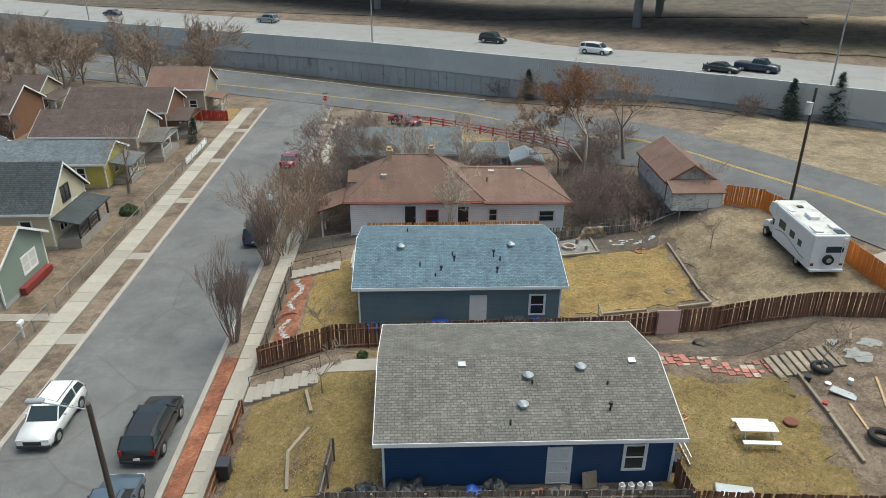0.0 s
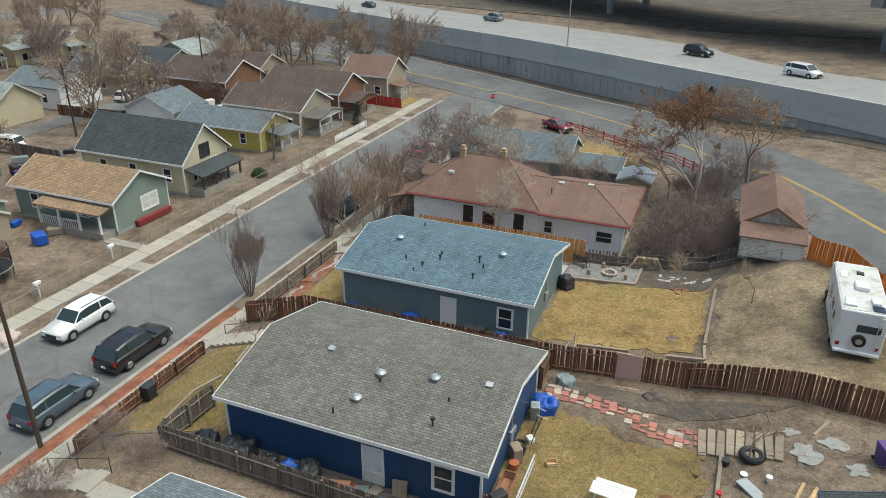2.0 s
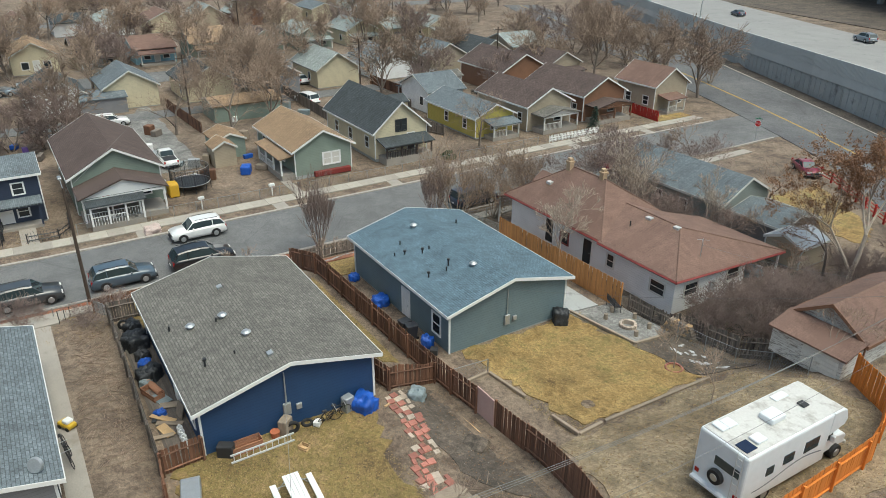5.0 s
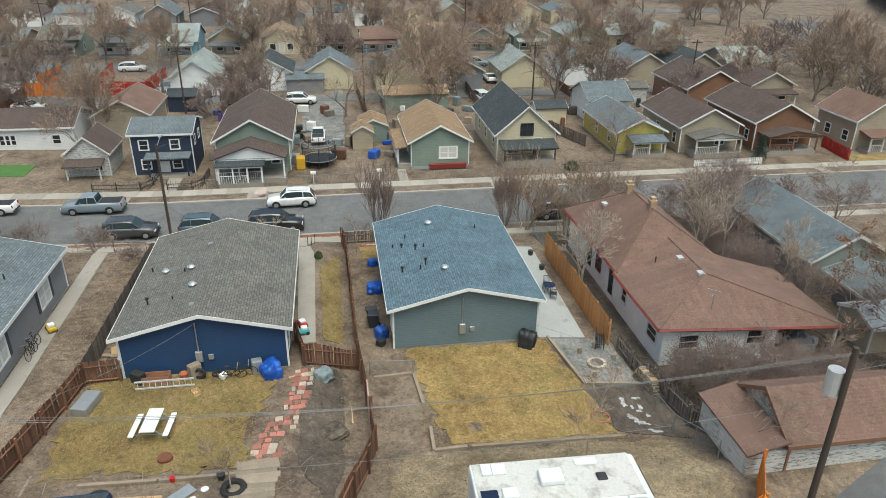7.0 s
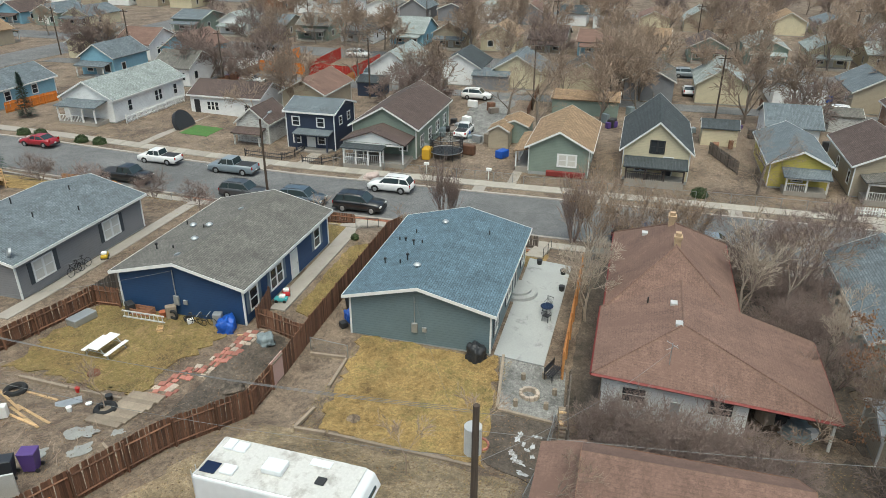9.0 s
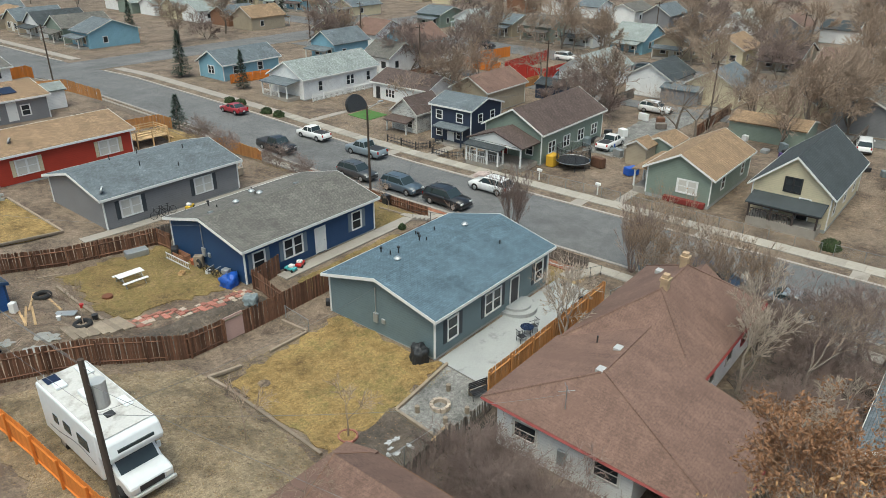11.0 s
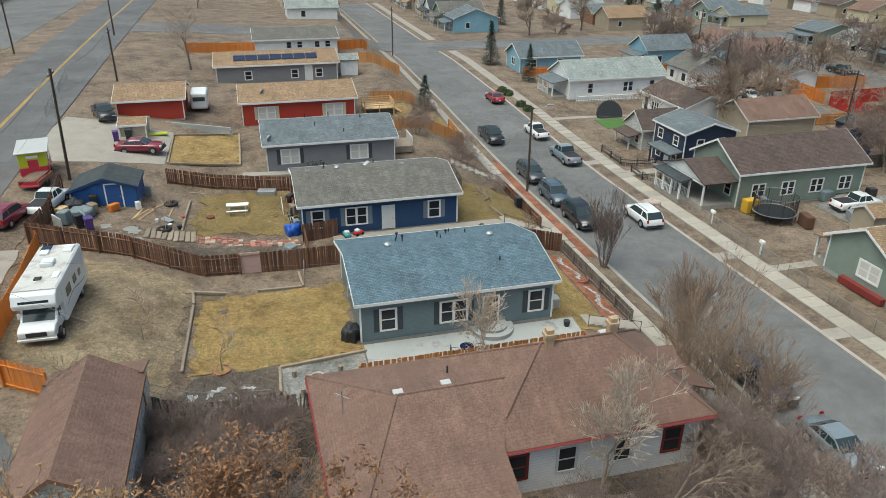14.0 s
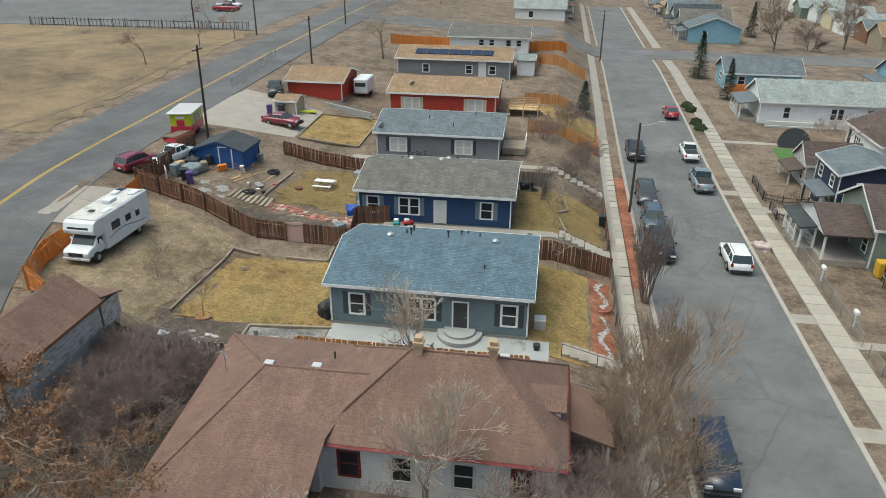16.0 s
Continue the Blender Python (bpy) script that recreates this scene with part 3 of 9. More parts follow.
M["sh_grey"] = shingles("brown_grey_shingles", (0.155, 0.147, 0.13))
M["sh_blue"] = shingles("blue_grey_shingles", (0.112, 0.168, 0.207))
M["sh_slate"] = shingles("slate_shingles", (0.15, 0.175, 0.19))
M["sh_red"] = shingles("red_brown_shingles", (0.19, 0.117, 0.09), vary=0.05, tint=(0.16, 0.097, 0.075))
M["sh_red_y"] = shingles("red_brown_shingles", (0.19, 0.117, 0.09), "y", vary=0.05, tint=(0.16, 0.097, 0.075))
M["sh_tan"] = shingles("tan_shingles", (0.31, 0.21, 0.125))
M["sh_black"] = shingles("charcoal_shingles", (0.06, 0.07, 0.075))
M["sh_brown"] = shingles("dark_brown_shingles", (0.105, 0.075, 0.065))
M["sh_pale"] = shingles("pale_grey_shingles", (0.3, 0.33, 0.315))
M["sd_navy"] = siding("navy_siding", (0.022, 0.06, 0.145))
M["sd_blue"] = siding("slate_blue_siding", (0.15, 0.205, 0.225))
M["sd_grey"] = siding("grey_siding", (0.225, 0.225, 0.235))
M["sd_white"] = siding("white_siding", (0.8, 0.8, 0.79))
M["sd_sage"] = siding("sage_siding", (0.23, 0.28, 0.235))
M["sd_cream"] = siding("cream_siding", (0.62, 0.55, 0.38))
M["sd_yellow"] = siding("yellow_siding", (0.5, 0.42, 0.1))
M["sd_beige"] = siding("beige_siding", (0.4, 0.34, 0.25))
M["sd_brown"] = siding("brown_siding", (0.23, 0.12, 0.07))
M["sd_dark"] = siding("midnight_siding", (0.03, 0.042, 0.075))
M["sd_red"] = siding("red_siding", (0.4, 0.045, 0.025))
M["sd_pale_blue"] = siding("pale_blue_siding", (0.24, 0.42, 0.52))
M["sd_worn"] = siding("peeling_white_siding", (0.6, 0.6, 0.57), worn=(0.22, 0.2, 0.18))
M["shutter"] = surface("slate_shutters", (0.055, 0.065, 0.075), 0.7, 0.1)

gray = gable_house("house", "single-storey navy blue house with brown-grey shingle roof", -1.84, 11.36, 26.71, 35.98, 0.55, 3.39, 4.62, "x", M["sd_navy"], M["sh_grey"], M["white"])
blue = gable_house("house", "single-storey slate blue house with blue-grey shingle roof", -4.1, 9.1, 42.4, 51.76, -0.28, 2.70, 3.955, "x", M["sd_blue"], M["sh_blue"], M["white"])
grey3 = gable_house("house", "single-storey grey house with slate shingle roof", 0.5, 13.5, 11.1, 20.45, 1.25, 4.04, 5.3, "x", M["sd_grey"], M["sh_slate"], M["white"])


def slab_roof(parent, ring, t, material, name="porch_roof"):
    part(name, wedge_roof(B(), [ring], t), material, parent)


def porch(ob, face, u0, u1, wall, out, z_in, z_out, roof_mat, post_mat, posts=3, deck=0.3, rail=True, deck_mat=None, gabled=False):
    """A roofed porch before one wall. The places are the world's; the heights count from the foot of the house."""
    s = {"e": 1, "n": 1, "w": -1, "s": -1}[face]
    c0, c1 = (ob["cx"], ob["cy"]) if face in "ew" else (ob["cy"], ob["cx"])
    a, o0, o1 = wall - c0, u0 - c1, u1 - c1
    b = a + s * out

    def P(d, u, z):
        return (d, u, z) if face in "ew" else (u, d, z)

    def bx(bm, d0, d1, p0, p1, z0, z1):
        d0, d1 = min(d0, d1), max(d0, d1)
        if face in "ew":
            box(bm, d0, d1, p0, p1, z0, z1)
        else:
            box(bm, p0, p1, d0, d1, z0, z1)
        return bm
    e = b + s * 0.3
    if gabled:
        mid = (o0 + o1) / 2
        bm = wedge_roof(B(), [[P(a, o0 - 0.3, z_out), P(e, o0 - 0.3, z_out), P(e, mid, z_in), P(a, mid, z_in)],
                              [P(a, mid, z_in), P(e, mid, z_in), P(e, o1 + 0.3, z_out), P(a, o1 + 0.3, z_out)]], 0.14)
        part("porch_roof", bm, roof_mat, ob)
        bm = B()
        pr = [(o0, z_out - 0.05), (o1, z_out - 0.05), (mid, z_in - 0.2)]
        prism(bm, pr, "x" if face in "ew" else "y", min(b - 0.05, b + 0.05), max(b - 0.05, b + 0.05))
        part("porch_gable", bm, post_mat, ob)
    else:
        slab_roof(ob, [P(a, o0 - 0.25, z_in), P(e, o0 - 0.25, z_out), P(e, o1 + 0.25, z_out), P(a, o1 + 0.25, z_in)], 0.13, roof_mat)
    part("porch_beam", bx(B(), b - 0.08, b + 0.08, o0, o1, z_out - 0.32, z_out - 0.14), post_mat, ob)
    part("porch_deck", bx(B(), a, b, o0, o1, -0.4, deck), deck_mat or M["concrete"], ob)
    for i in range(posts):
        u = o0 + 0.1 + (o1 - o0 - 0.2) * i / max(1, posts - 1)
        part("porch_post", bx(B(), b - 0.08, b + 0.08, u - 0.08, u + 0.08, deck, z_out - 0.3), post_mat, ob)
    if rail:
        for i in range(posts - 1):
            u = o0 + 0.1 + (o1 - o0 - 0.2) * i / (posts - 1)
            w = (o1 - o0 - 0.2) / (posts - 1)
            if i == posts // 2 and posts > 2:
                continue
            bm = B()
            bx(bm, b - 0.03, b + 0.03, u, u + w, deck + 0.8, deck + 0.87)
            n = max(3, int(w / 0.22))
            for k in range(1, n):
                bx(bm, b - 0.02, b + 0.02, u + w * k / n - 0.02, u + w * k / n + 0.02, deck, deck + 0.8)
            tagged(part("railing", bm, post_mat, ob), kind="stuff")


def pipe(ob, x, y, z, h=0.4, r=0.05, cap=False):
    bm = rod(B(), (x, y, z - 0.1), (x, y, z + h), r, r, 8)
    p = part("vent_pipe", bm, M["black"], ob)
    if cap:
        part("vent_cap", rod(B(), (x, y, z + h), (x, y, z + h + 0.12), r * 2.2, r * 2.0, 10), M["black"], ob)


def roof_vent(ob, x, y, z, r=0.22):
    bm = rod(B(), (x, y, z - 0.05), (x, y, z + 0.16), r * 0.7, r * 0.7, 12)
    rod(bm, (x, y, z + 0.16), (x, y, z + 0.28), r * 1.25, r * 0.6, 12)
    part("roof_vent", bm, M["steel"], ob, "round galvanised roof vent")


# fittings of the navy house
sash = {"shutters": M["shutter"]}
grey_shut = {"shutters": surface("grey_blue_shutters", (0.17, 0.21, 0.25), 0.7, 0.1)}
for u, w, n in ((10.1, 0.95, 1), (6.9, 1.7, 2), (0.2, 0.95, 1)):
    win(gray, "n", u, 0.75, w, 1.4, 35.98, panes=n, **grey_shut)
dor(gray, "n", 4.2, 35.98, M["white"], barred=True, label="white panel door behind metal security bars")
win(gray, "s", 9.6, 0.85, 0.9, 1.3, 26.71)
dor(gray, "s", 6.15, 26.71, M["white"], barred=True, label="white panel door behind metal security bars")


def roof_at(eave, ridge_z, y0, yr, y1, y):
    return eave + (ridge_z - eave) * ((y - y0) / (yr - y0) if y < yr else (y1 - y) / (y1 - yr))


def dress_roof(ob, eave, ridge_z, y0, yr, y1, pipes, vents, flats):
    cx, cy = ob["cx"], ob["cy"]
    base = ob.matrix_world.translation.z
    for x, y, h, cap in pipes:
        pipe(ob, x - cx, y - cy, roof_at(eave, ridge_z, y0, yr, y1, y) - base, h, 0.05, cap)
    for x, y in vents:
        roof_vent(ob, x - cx, y - cy, roof_at(eave, ridge_z, y0, yr, y1, y) - base)
    for x, y in flats:
        z = roof_at(eave, ridge_z, y0, yr, y1, y) - base
        s = (ridge_z - eave) / (yr - y0) * (1 if y < yr else -1)
        bm = box(B(), -0.18, 0.18, -0.15, 0.15, -0.02, 0.12, Matrix.Translation((x - cx, y - cy, z)) @ Matrix.Rotation(math.atan(s), 4, "X"))
        part("box_vent", bm, M["steel"], ob, "flat galvanised box vent")


dress_roof(gray, 3.39, 4.62, 26.3, 31.4, 36.4, [(5.2, 29.5, 0.25, False), (8.8, 29.4, 0.2, False), (8.6, 27.9, 0.35, True), (3.9, 27.2, 0.3, False)], [(5.05, 29.9), (7.7, 30.4), (4.6, 28.2)], [(1.9, 30.7), (10.3, 30.8)])
dress_roof(blue, 2.70, 3.955, 42.0, 47.04, 52.17, [(-0.1, 44.1, 0.3, False), (2.1, 45.2, 0.25, False), (2.2, 44.6, 0.3, True), (4.9, 45.0, 0.4, True), (5.3, 44.6, 0.3, False), (0.9, 43.1, 0.25, False), (1.3, 43.7, 0.2, True), (5.0, 43.4, 0.3, True), (-1.0, 49.5, 0.3, False)], [(-1.4, 46.0), (6.2, 46.1)], [])
M["steel_white"] = surface("zinc_white", (0.6, 0.6, 0.58), 0.4, 0.1, 3, 20, 0.05, metal=0.3)
for u, w, n in ((7.3, 0.95, 1), (2.9, 1.75, 2), (-2.9, 0.95, 1)):
    win(blue, "n", u, 0.72, w, 1.45, 51.76, panes=n, **sash)
dor(blue, "n", 0.3, 51.76, surface("dark_door", (0.05, 0.05, 0.055), 0.5), label="dark front door", z=0.1)
dor(blue, "s", 3.7, 42.4, M["white"], label="white panel back door")
win(blue, "s", 7.6, 0.75, 0.9, 1.35, 42.4)
for ob, x, y0, zz in ((gray, 11.36, 31.0, 0.0), (blue, 9.1, 46.8, 0.0)):
    lx = x - ob["cx"]
    ly = y0 - ob["cy"]
    part("electric_mast", rod(B(), (lx + 0.08, ly, 0.9), (lx + 0.08, ly, 3.4), 0.035), M["steel"], ob)
    part("meter_box", bevel(box(B(), lx, lx + 0.16, ly - 0.2, ly + 0.2, 0.8, 1.5), 0.02), M["steel"], ob, "grey electric meter box")
    part("meter_box", bevel(box(B(), lx, lx + 0.12, ly + 0.5, ly + 0.8, 0.9, 1.25), 0.02), M["steel"], ob, "grey electric meter box")
# fittings of the grey house
dress_roof(grey3, 4.04, 5.3, 10.7, 15.8, 20.85, [(9, 13.5, 0.5, False), (6.5, 13.8, 0.5, False), (3.4, 16.5, 0.4, False), (5.5, 19.0, 0.35, False), (8.3, 17.5, 0.4, False)], [], [])
for u, w in ((11.2, 1.7), (4.2, 1.7)):
    win(grey3, "n", u, 0.75, w, 1.35, 20.45, panes=2, blinds=True, **sash)

# the long white house with hipped red-brown roofs
white = thing("house", 2.9, 63.5, -1.0, 0, "white sided house with red-brown hipped shingle roofs", "house")
W0 = Vector((2.9, 63.5, -1.0))


def lw(x, y, z):
    return (x - W0.x, y - W0.y, z - W0.z)


def hip(ob, org, x0, x1, y0, y1, e, r, inset, along, material, t=0.14, name="roof"):
    L = lambda x, y, z: (x - org.x, y - org.y, z - org.z)
    if along == "x":
        ym = (y0 + y1) / 2
        a, b = (x0 + inset[0], ym), (x1 - inset[1], ym)
        rings = [[(x0, y0, e), (x1, y0, e), (*b, r), (*a, r)], [(x1, y1, e), (x0, y1, e), (*a, r), (*b, r)], [(x1, y0, e), (x1, y1, e), (*b, r)], [(x0, y1, e), (x0, y0, e), (*a, r)]]
    else:
        xm = (x0 + x1) / 2
        a, b = (xm, y0 + inset[0]), (xm, y1 - inset[1])
        rings = [[(x1, y0, e), (x1, y1, e), (*b, r), (*a, r)], [(x0, y1, e), (x0, y0, e), (*a, r), (*b, r)], [(x0, y0, e), (x1, y0, e), (*a, r)], [(x1, y1, e), (x0, y1, e), (*b, r)]]
    return part(name, wedge_roof(B(), [[L(*p) for p in ring] for ring in rings], t), material, ob)


M["red_trim"] = surface("dark_red_trim", (0.2, 0.03, 0.025), 0.6, 0.12)
MAIN_S, MAIN_N, MAIN_W, MAIN_E, MAIN_EAVE, MAIN_RIDGE = 58.4, 66.7, -6.6, 5.6, 2.25, 5.15
hip(white, W0, MAIN_W, MAIN_E, MAIN_S, MAIN_N, MAIN_EAVE, MAIN_RIDGE, (4.0, 4.2), "x", M["sh_red"])
wing = [[(5.4, 58.2, 2.2), (13.05, 58.2, 2.2), (9.0, 63.0, 3.66), (3.4, 63.0, 3.72)],
        [(13.05, 58.2, 2.2), (12.75, 71.1, 1.2), (9.0, 63.0, 3.66)],
        [(9.0, 63.0, 3.66), (12.75, 71.1, 1.2), (4.7, 71.1, 1.2), (4.7, 66.7, 2.55), (3.4, 63.0, 3.72)]]
for ring, mat in zip(wing, (M["sh_red"], M["sh_red_y"], M["sh_red"])):
    part("wing_roof", wedge_roof(B(), [[lw(*p) for p in ring]], 0.12), mat, white)
# raised caps along ridges and hips
apex_w, apex_e = (MAIN_W + 4.0, (MAIN_S + MAIN_N) / 2, MAIN_RIDGE), (MAIN_E - 4.2, (MAIN_S + MAIN_N) / 2, MAIN_RIDGE)
for a, b in ((apex_w, apex_e), (apex_w, (MAIN_W, MAIN_S, MAIN_EAVE)), (apex_w, (MAIN_W, MAIN_N, MAIN_EAVE)), (apex_e, (MAIN_E, MAIN_S, MAIN_EAVE)), (apex_e, (4.2, 65.4, 3.2)),
             ((3.4, 63.0, 3.72), (9.0, 63.0, 3.66)), ((9.0, 63.0, 3.66), (13.05, 58.2, 2.2)), ((9.0, 63.0, 3.66), (12.75, 71.1, 1.2))):
    part("ridge_cap", rod(B(), lw(*a), lw(*b), 0.07, 0.07, 6), M["sh_red"], white)
# small gabled dormer on the street side
slabs = [[(-6.45, 61.4, 3.0), (-6.45, 62.5, 3.75), (-4.4, 62.5, 3.75), (-5.4, 61.4, 3.0)], [(-6.45, 62.5, 3.75), (-6.45, 63.6, 3.0), (-5.4, 63.6, 3.0), (-4.4, 62.5, 3.75)]]
part("dormer_roof", wedge_roof(B(), [[lw(*p) for p in ring] for ring in slabs], 0.1), M["sh_red_y"], white)
bm = prism(B(), [(61.55 - W0.y, 2.3 - W0.z), (63.45 - W0.y, 2.3 - W0.z), (63.45 - W0.y, 2.9 - W0.z), (62.5 - W0.y, 3.6 - W0.z), (61.55 - W0.y, 2.9 - W0.z)], "x", -6.2 - W0.x, -5.0 - W0.x)
bmesh.ops.recalc_face_normals(bm, faces=bm.faces)
part("dormer_wall", bm, M["sd_white"], white, "white boarded dormer gable")
slab_roof(white, [lw(-8.9, 59.3, 1.05), lw(-6.3, 59.3, 1.95), lw(-6.3, 63.4, 1.95), lw(-8.9, 63.4, 1.05)], 0.12, M["sh_red_y"])
for u in (59.5, 61.4, 63.2):
    part("porch_post", box(B(), -8.75 - W0.x, -8.6 - W0.x, u - 0.07 - W0.y, u + 0.07 - W0.y, -0.8, 1.95), M["white_old"], white)
for x0, x1, y0, y1, z in ((-6.1, 5.2, 58.9, 66.2, 2.15), (5.2, 12.5, 58.85, 66.6, 1.5), (5.2, 12.48, 58.86, 61.5, 1.9)):
    bm = box(B(), x0 - W0.x, x1 - W0.x, y0 - W0.y, y1 - W0.y, -0.6, z - W0.z)
    part("wall", bm, M["sd_white"], white)
for x in (4.95, 8.7, 12.4):
    part("carport_post", box(B(), x - 0.07 - W0.x, x + 0.07 - W0.x, 70.8 - W0.y, 70.94 - W0.y, -0.6, 2.1), M["white_old"], white)
for a, b in (((MAIN_W, MAIN_S, 2.12), (MAIN_E, MAIN_S, 2.12)), ((5.4, 58.2, 2.08), (13.05, 58.2, 2.08)), ((13.05, 58.2, 2.08), (12.75, 71.1, 1.08)), ((MAIN_W, MAIN_S, 2.12), (MAIN_W, MAIN_N, 2.12)),
             ((MAIN_W, MAIN_N, 2.12), (4.7, MAIN_N, 2.12)), ((12.75, 71.1, 1.08), (4.7, 71.1, 1.08)), ((-8.9, 59.3, 0.95), (-8.9, 63.4, 0.95))):
    part("fascia", rod(B(), lw(*a), lw(*b), 0.1, 0.1, 4), M["red_trim"], white, "dark red painted eaves board")
white["cx"], white["cy"] = W0.x, W0.y
for u, z, w, h in ((1.0, 1.2, 0.9, 1.0), (11.0, 1.2, 1.3, 0.9), (6.3, 1.3, 0.7, 1.0)):
    win(white, "s", u, z, w, h, 58.9 if u < 5 else 58.85, M["red_trim"] if u < 2 else M["white_old"])
dor(white, "s", -0.9, 58.9, M["glass"], z=0.6, label="dark red back door")
dor(white, "s", 3.7, 58.9, M["glass"], z=0.5, label="dark red back door")
for u in (-4.6, -1.8, 1.2, 3.8):
    win(white, "n", u, 1.0, 0.95, 1.4, 66.2, M["red_trim"] if u > 2 or u < -4 else M["white_old"])
for u in (60.6, 65.2):
    win(white, "e", u, 1.3, 1.3, 0.9, 12.5, M["white_old"])
part("meter_box", bevel(box(B(), 12.5 - W0.x, 12.66 - W0.x, 62.6 - W0.y, 63.1 - W0.y, 0.9, 1.8), 0.02), M["steel"], white, "grey electric meter box")
M["brick"] = surface("tan_chimney_brick", (0.45, 0.33, 0.21), 0.9, 0.2, 4, 20, 0.3)
for cx, cy, top in ((1.0, 62.6, 5.55), (-2.7, 62.3, 5.5)):
    bm = box(B(), cx - 0.22, cx + 0.22, cy - 0.22, cy + 0.22, 3.6, top)
    box(bm, cx - 0.28, cx + 0.28, cy - 0.28, cy + 0.28, top, top + 0.18)
    box(bm, cx - 0.18, cx + 0.18, cy - 0.18, cy + 0.18, top + 0.18, top + 0.42)
    bmesh.ops.translate(bm, verts=bm.verts, vec=-W0)
    part("chimney", bm, M["brick"], white, "tan brick chimney with a cap")
for x, y, z in ((6.4, 62.5, 3.52), (8.9, 62.75, 3.58), (-3.2, 60.6, 3.85)):
    bm = box(B(), x - 0.25, x + 0.25, y - 0.2, y + 0.2, z - 0.1, z + 0.12)
    bmesh.ops.translate(bm, verts=bm.verts, vec=-W0)
    part("roof_light", bm, M["steel_white"], white, "small pale roof vent")
part("vent_pipe", rod(B(), lw(5.9, 61.0, 2.9), lw(5.9, 61.0, 3.5), 0.05), M["black"], white)
bm = rod(B(), lw(11.6, 62.3, 2.2), lw(11.6, 62.3, 3.9), 0.025)
rod(bm, lw(11.3, 62.0, 3.8), lw(11.9, 62.6, 3.8), 0.015)
rod(bm, lw(11.3, 62.6, 3.6), lw(11.9, 62.0, 3.6), 0.015)
part("aerial", bm, M["steel"], white, "thin metal television aerial")

# the old garage
gar = gable_house("garage", "weathered white wooden garage with red-brown shingle roof", 21.2, 25.4, 58.6, 66.8, 2.1, 3.9, 5.4, "y", M["sd_worn"], M["sh_red_y"], M["sd_brown"], over=0.25, category="garage")
slab_roof(gar, [(-2.3, -4.2, 2.0), (-2.3, -6.2, 1.45), (2.3, -6.2, 1.45), (2.3, -4.2, 2.0)], 0.1, M["sh_red_y"], "lean_to_roof")
part("lean_to_wall", box(B(), -2.1, 2.1, -6.0, -4.1, -0.2, 1.4), M["sd_worn"], gar)
bm = B()
for k in range(5):
    box(bm, -0.2, 1.9, -6.05, -6.0, 0.05 + k * 0.26, 0.29 + k * 0.26)
part("garage_door", bm, M["white_old"], gar, "white panelled garage door")

# ---- houses across the street ----
WEST = [
    # name/label, front x, depth, y0, y1, base, eave, ridge, wall, roof
    ("two-gabled cream house with charcoal shingle roof", -31.4, 13.5, 58.2, 65.2, -1.55, 1.6, 4.95, "sd_cream", "sh_black"),
    ("sage green bungalow with tan shingle roof", -30.4, 12.0, 47.9, 54.6, -1.5, 1.35, 3.35, "sd_sage", "sh_tan"),
    ("sage green house with brown shingle roof and front porch", -31.6, 15.0, 26.2, 34.2, -1.7, 1.9, 4.35, "sd_sage", "sh_brown"),
    ("small yellow house with pale shingle roof", -33.0, 12.0, 73.6, 79.6, -1.7, 0.9, 2.5, "sd_yellow", "sh_slate"),
    ("beige house with brown shingle roof and porch", -32.4, 11.5, 81.6, 89.2, -1.8, 1.5, 3.7, "sd_beige", "sh_brown"),
    ("brown house with dark brown shingle roof", -32.2, 12.5, 91.4, 99.2, -1.8, 1.8, 4.1, "sd_brown", "sh_brown"),
    ("beige corner house with red-brown shingle roof", -30.8, 7.6, 104.2, 111.0, -1.85, 1.9, 4.4, "sd_beige", "sh_red"),
    ("white house with pale green-grey shingle roof", -32.6, 16.0, -16.5, -8.6, -0.75, 2.3, 4.6, "sd_white", "sh_pale"),
    ("brown gabled house behind the row", -52.0, 12.0, 92.0, 101.0, -1.9, 1.6, 4.2, "sd_brown", "sh_brown"),
    ("pale blue house with grey roof", -31.5, 11.5, -34.0, -27.2, -0.2, 2.4, 4.4, "sd_pale_blue", "sh_slate"),
]
west = []
for label, xf, dep, y0, y1, base, e, r, wm, rm in WEST:
    ob = gable_house("house", label, xf - dep, xf, y0, y1, base, e, r, "x", M[wm], M[rm], M["white"], over=0.45, group="houses along the street", gable_over=0.4)
    west.append(ob)
cream, green, sage, yellow, beige, brown, corner, white2, brown2, pblue = west
porch(cream, "e", 58.6, 64.8, -31.4, 2.0, 2.5, 2.0, M["sh_black"], surface("dark_brown_porch_paint", (0.06, 0.045, 0.04), 0.7, 0.2), 4, 0.5, deck_mat=M["concrete"])
win(cream, "e", 61.7, 3.0, 1.4, 1.3, -31.4, M["black"], panes=2)
for u in (-33.5, -38, -42):
    win(cream, "s", u, 1.0, 0.9, 1.3, 58.2)
    win(cream, "n", u, 1.0, 0.9, 1.3, 65.2)
win(cream, "e", 60.2, 0.9, 1.2, 1.2, -31.4, panes=2)
dor(cream, "e", 63.0, -31.4, M["black"], z=0.5)
win(green, "e", 52.2, 0.9, 1.9, 1.2, -30.4, panes=2, blinds=True, trim=0.16)
porch(green, "s", -38.0, -30.6, 47.9, 1.5, 2.55, 2.2, M["sh_tan"], M["white"], 4, 0.25)
for u in (-34, -40):
    win(green, "s", u, 0.9, 0.9, 1.3, 47.9)
    win(green, "n", u, 0.9, 0.9, 1.3, 54.6)
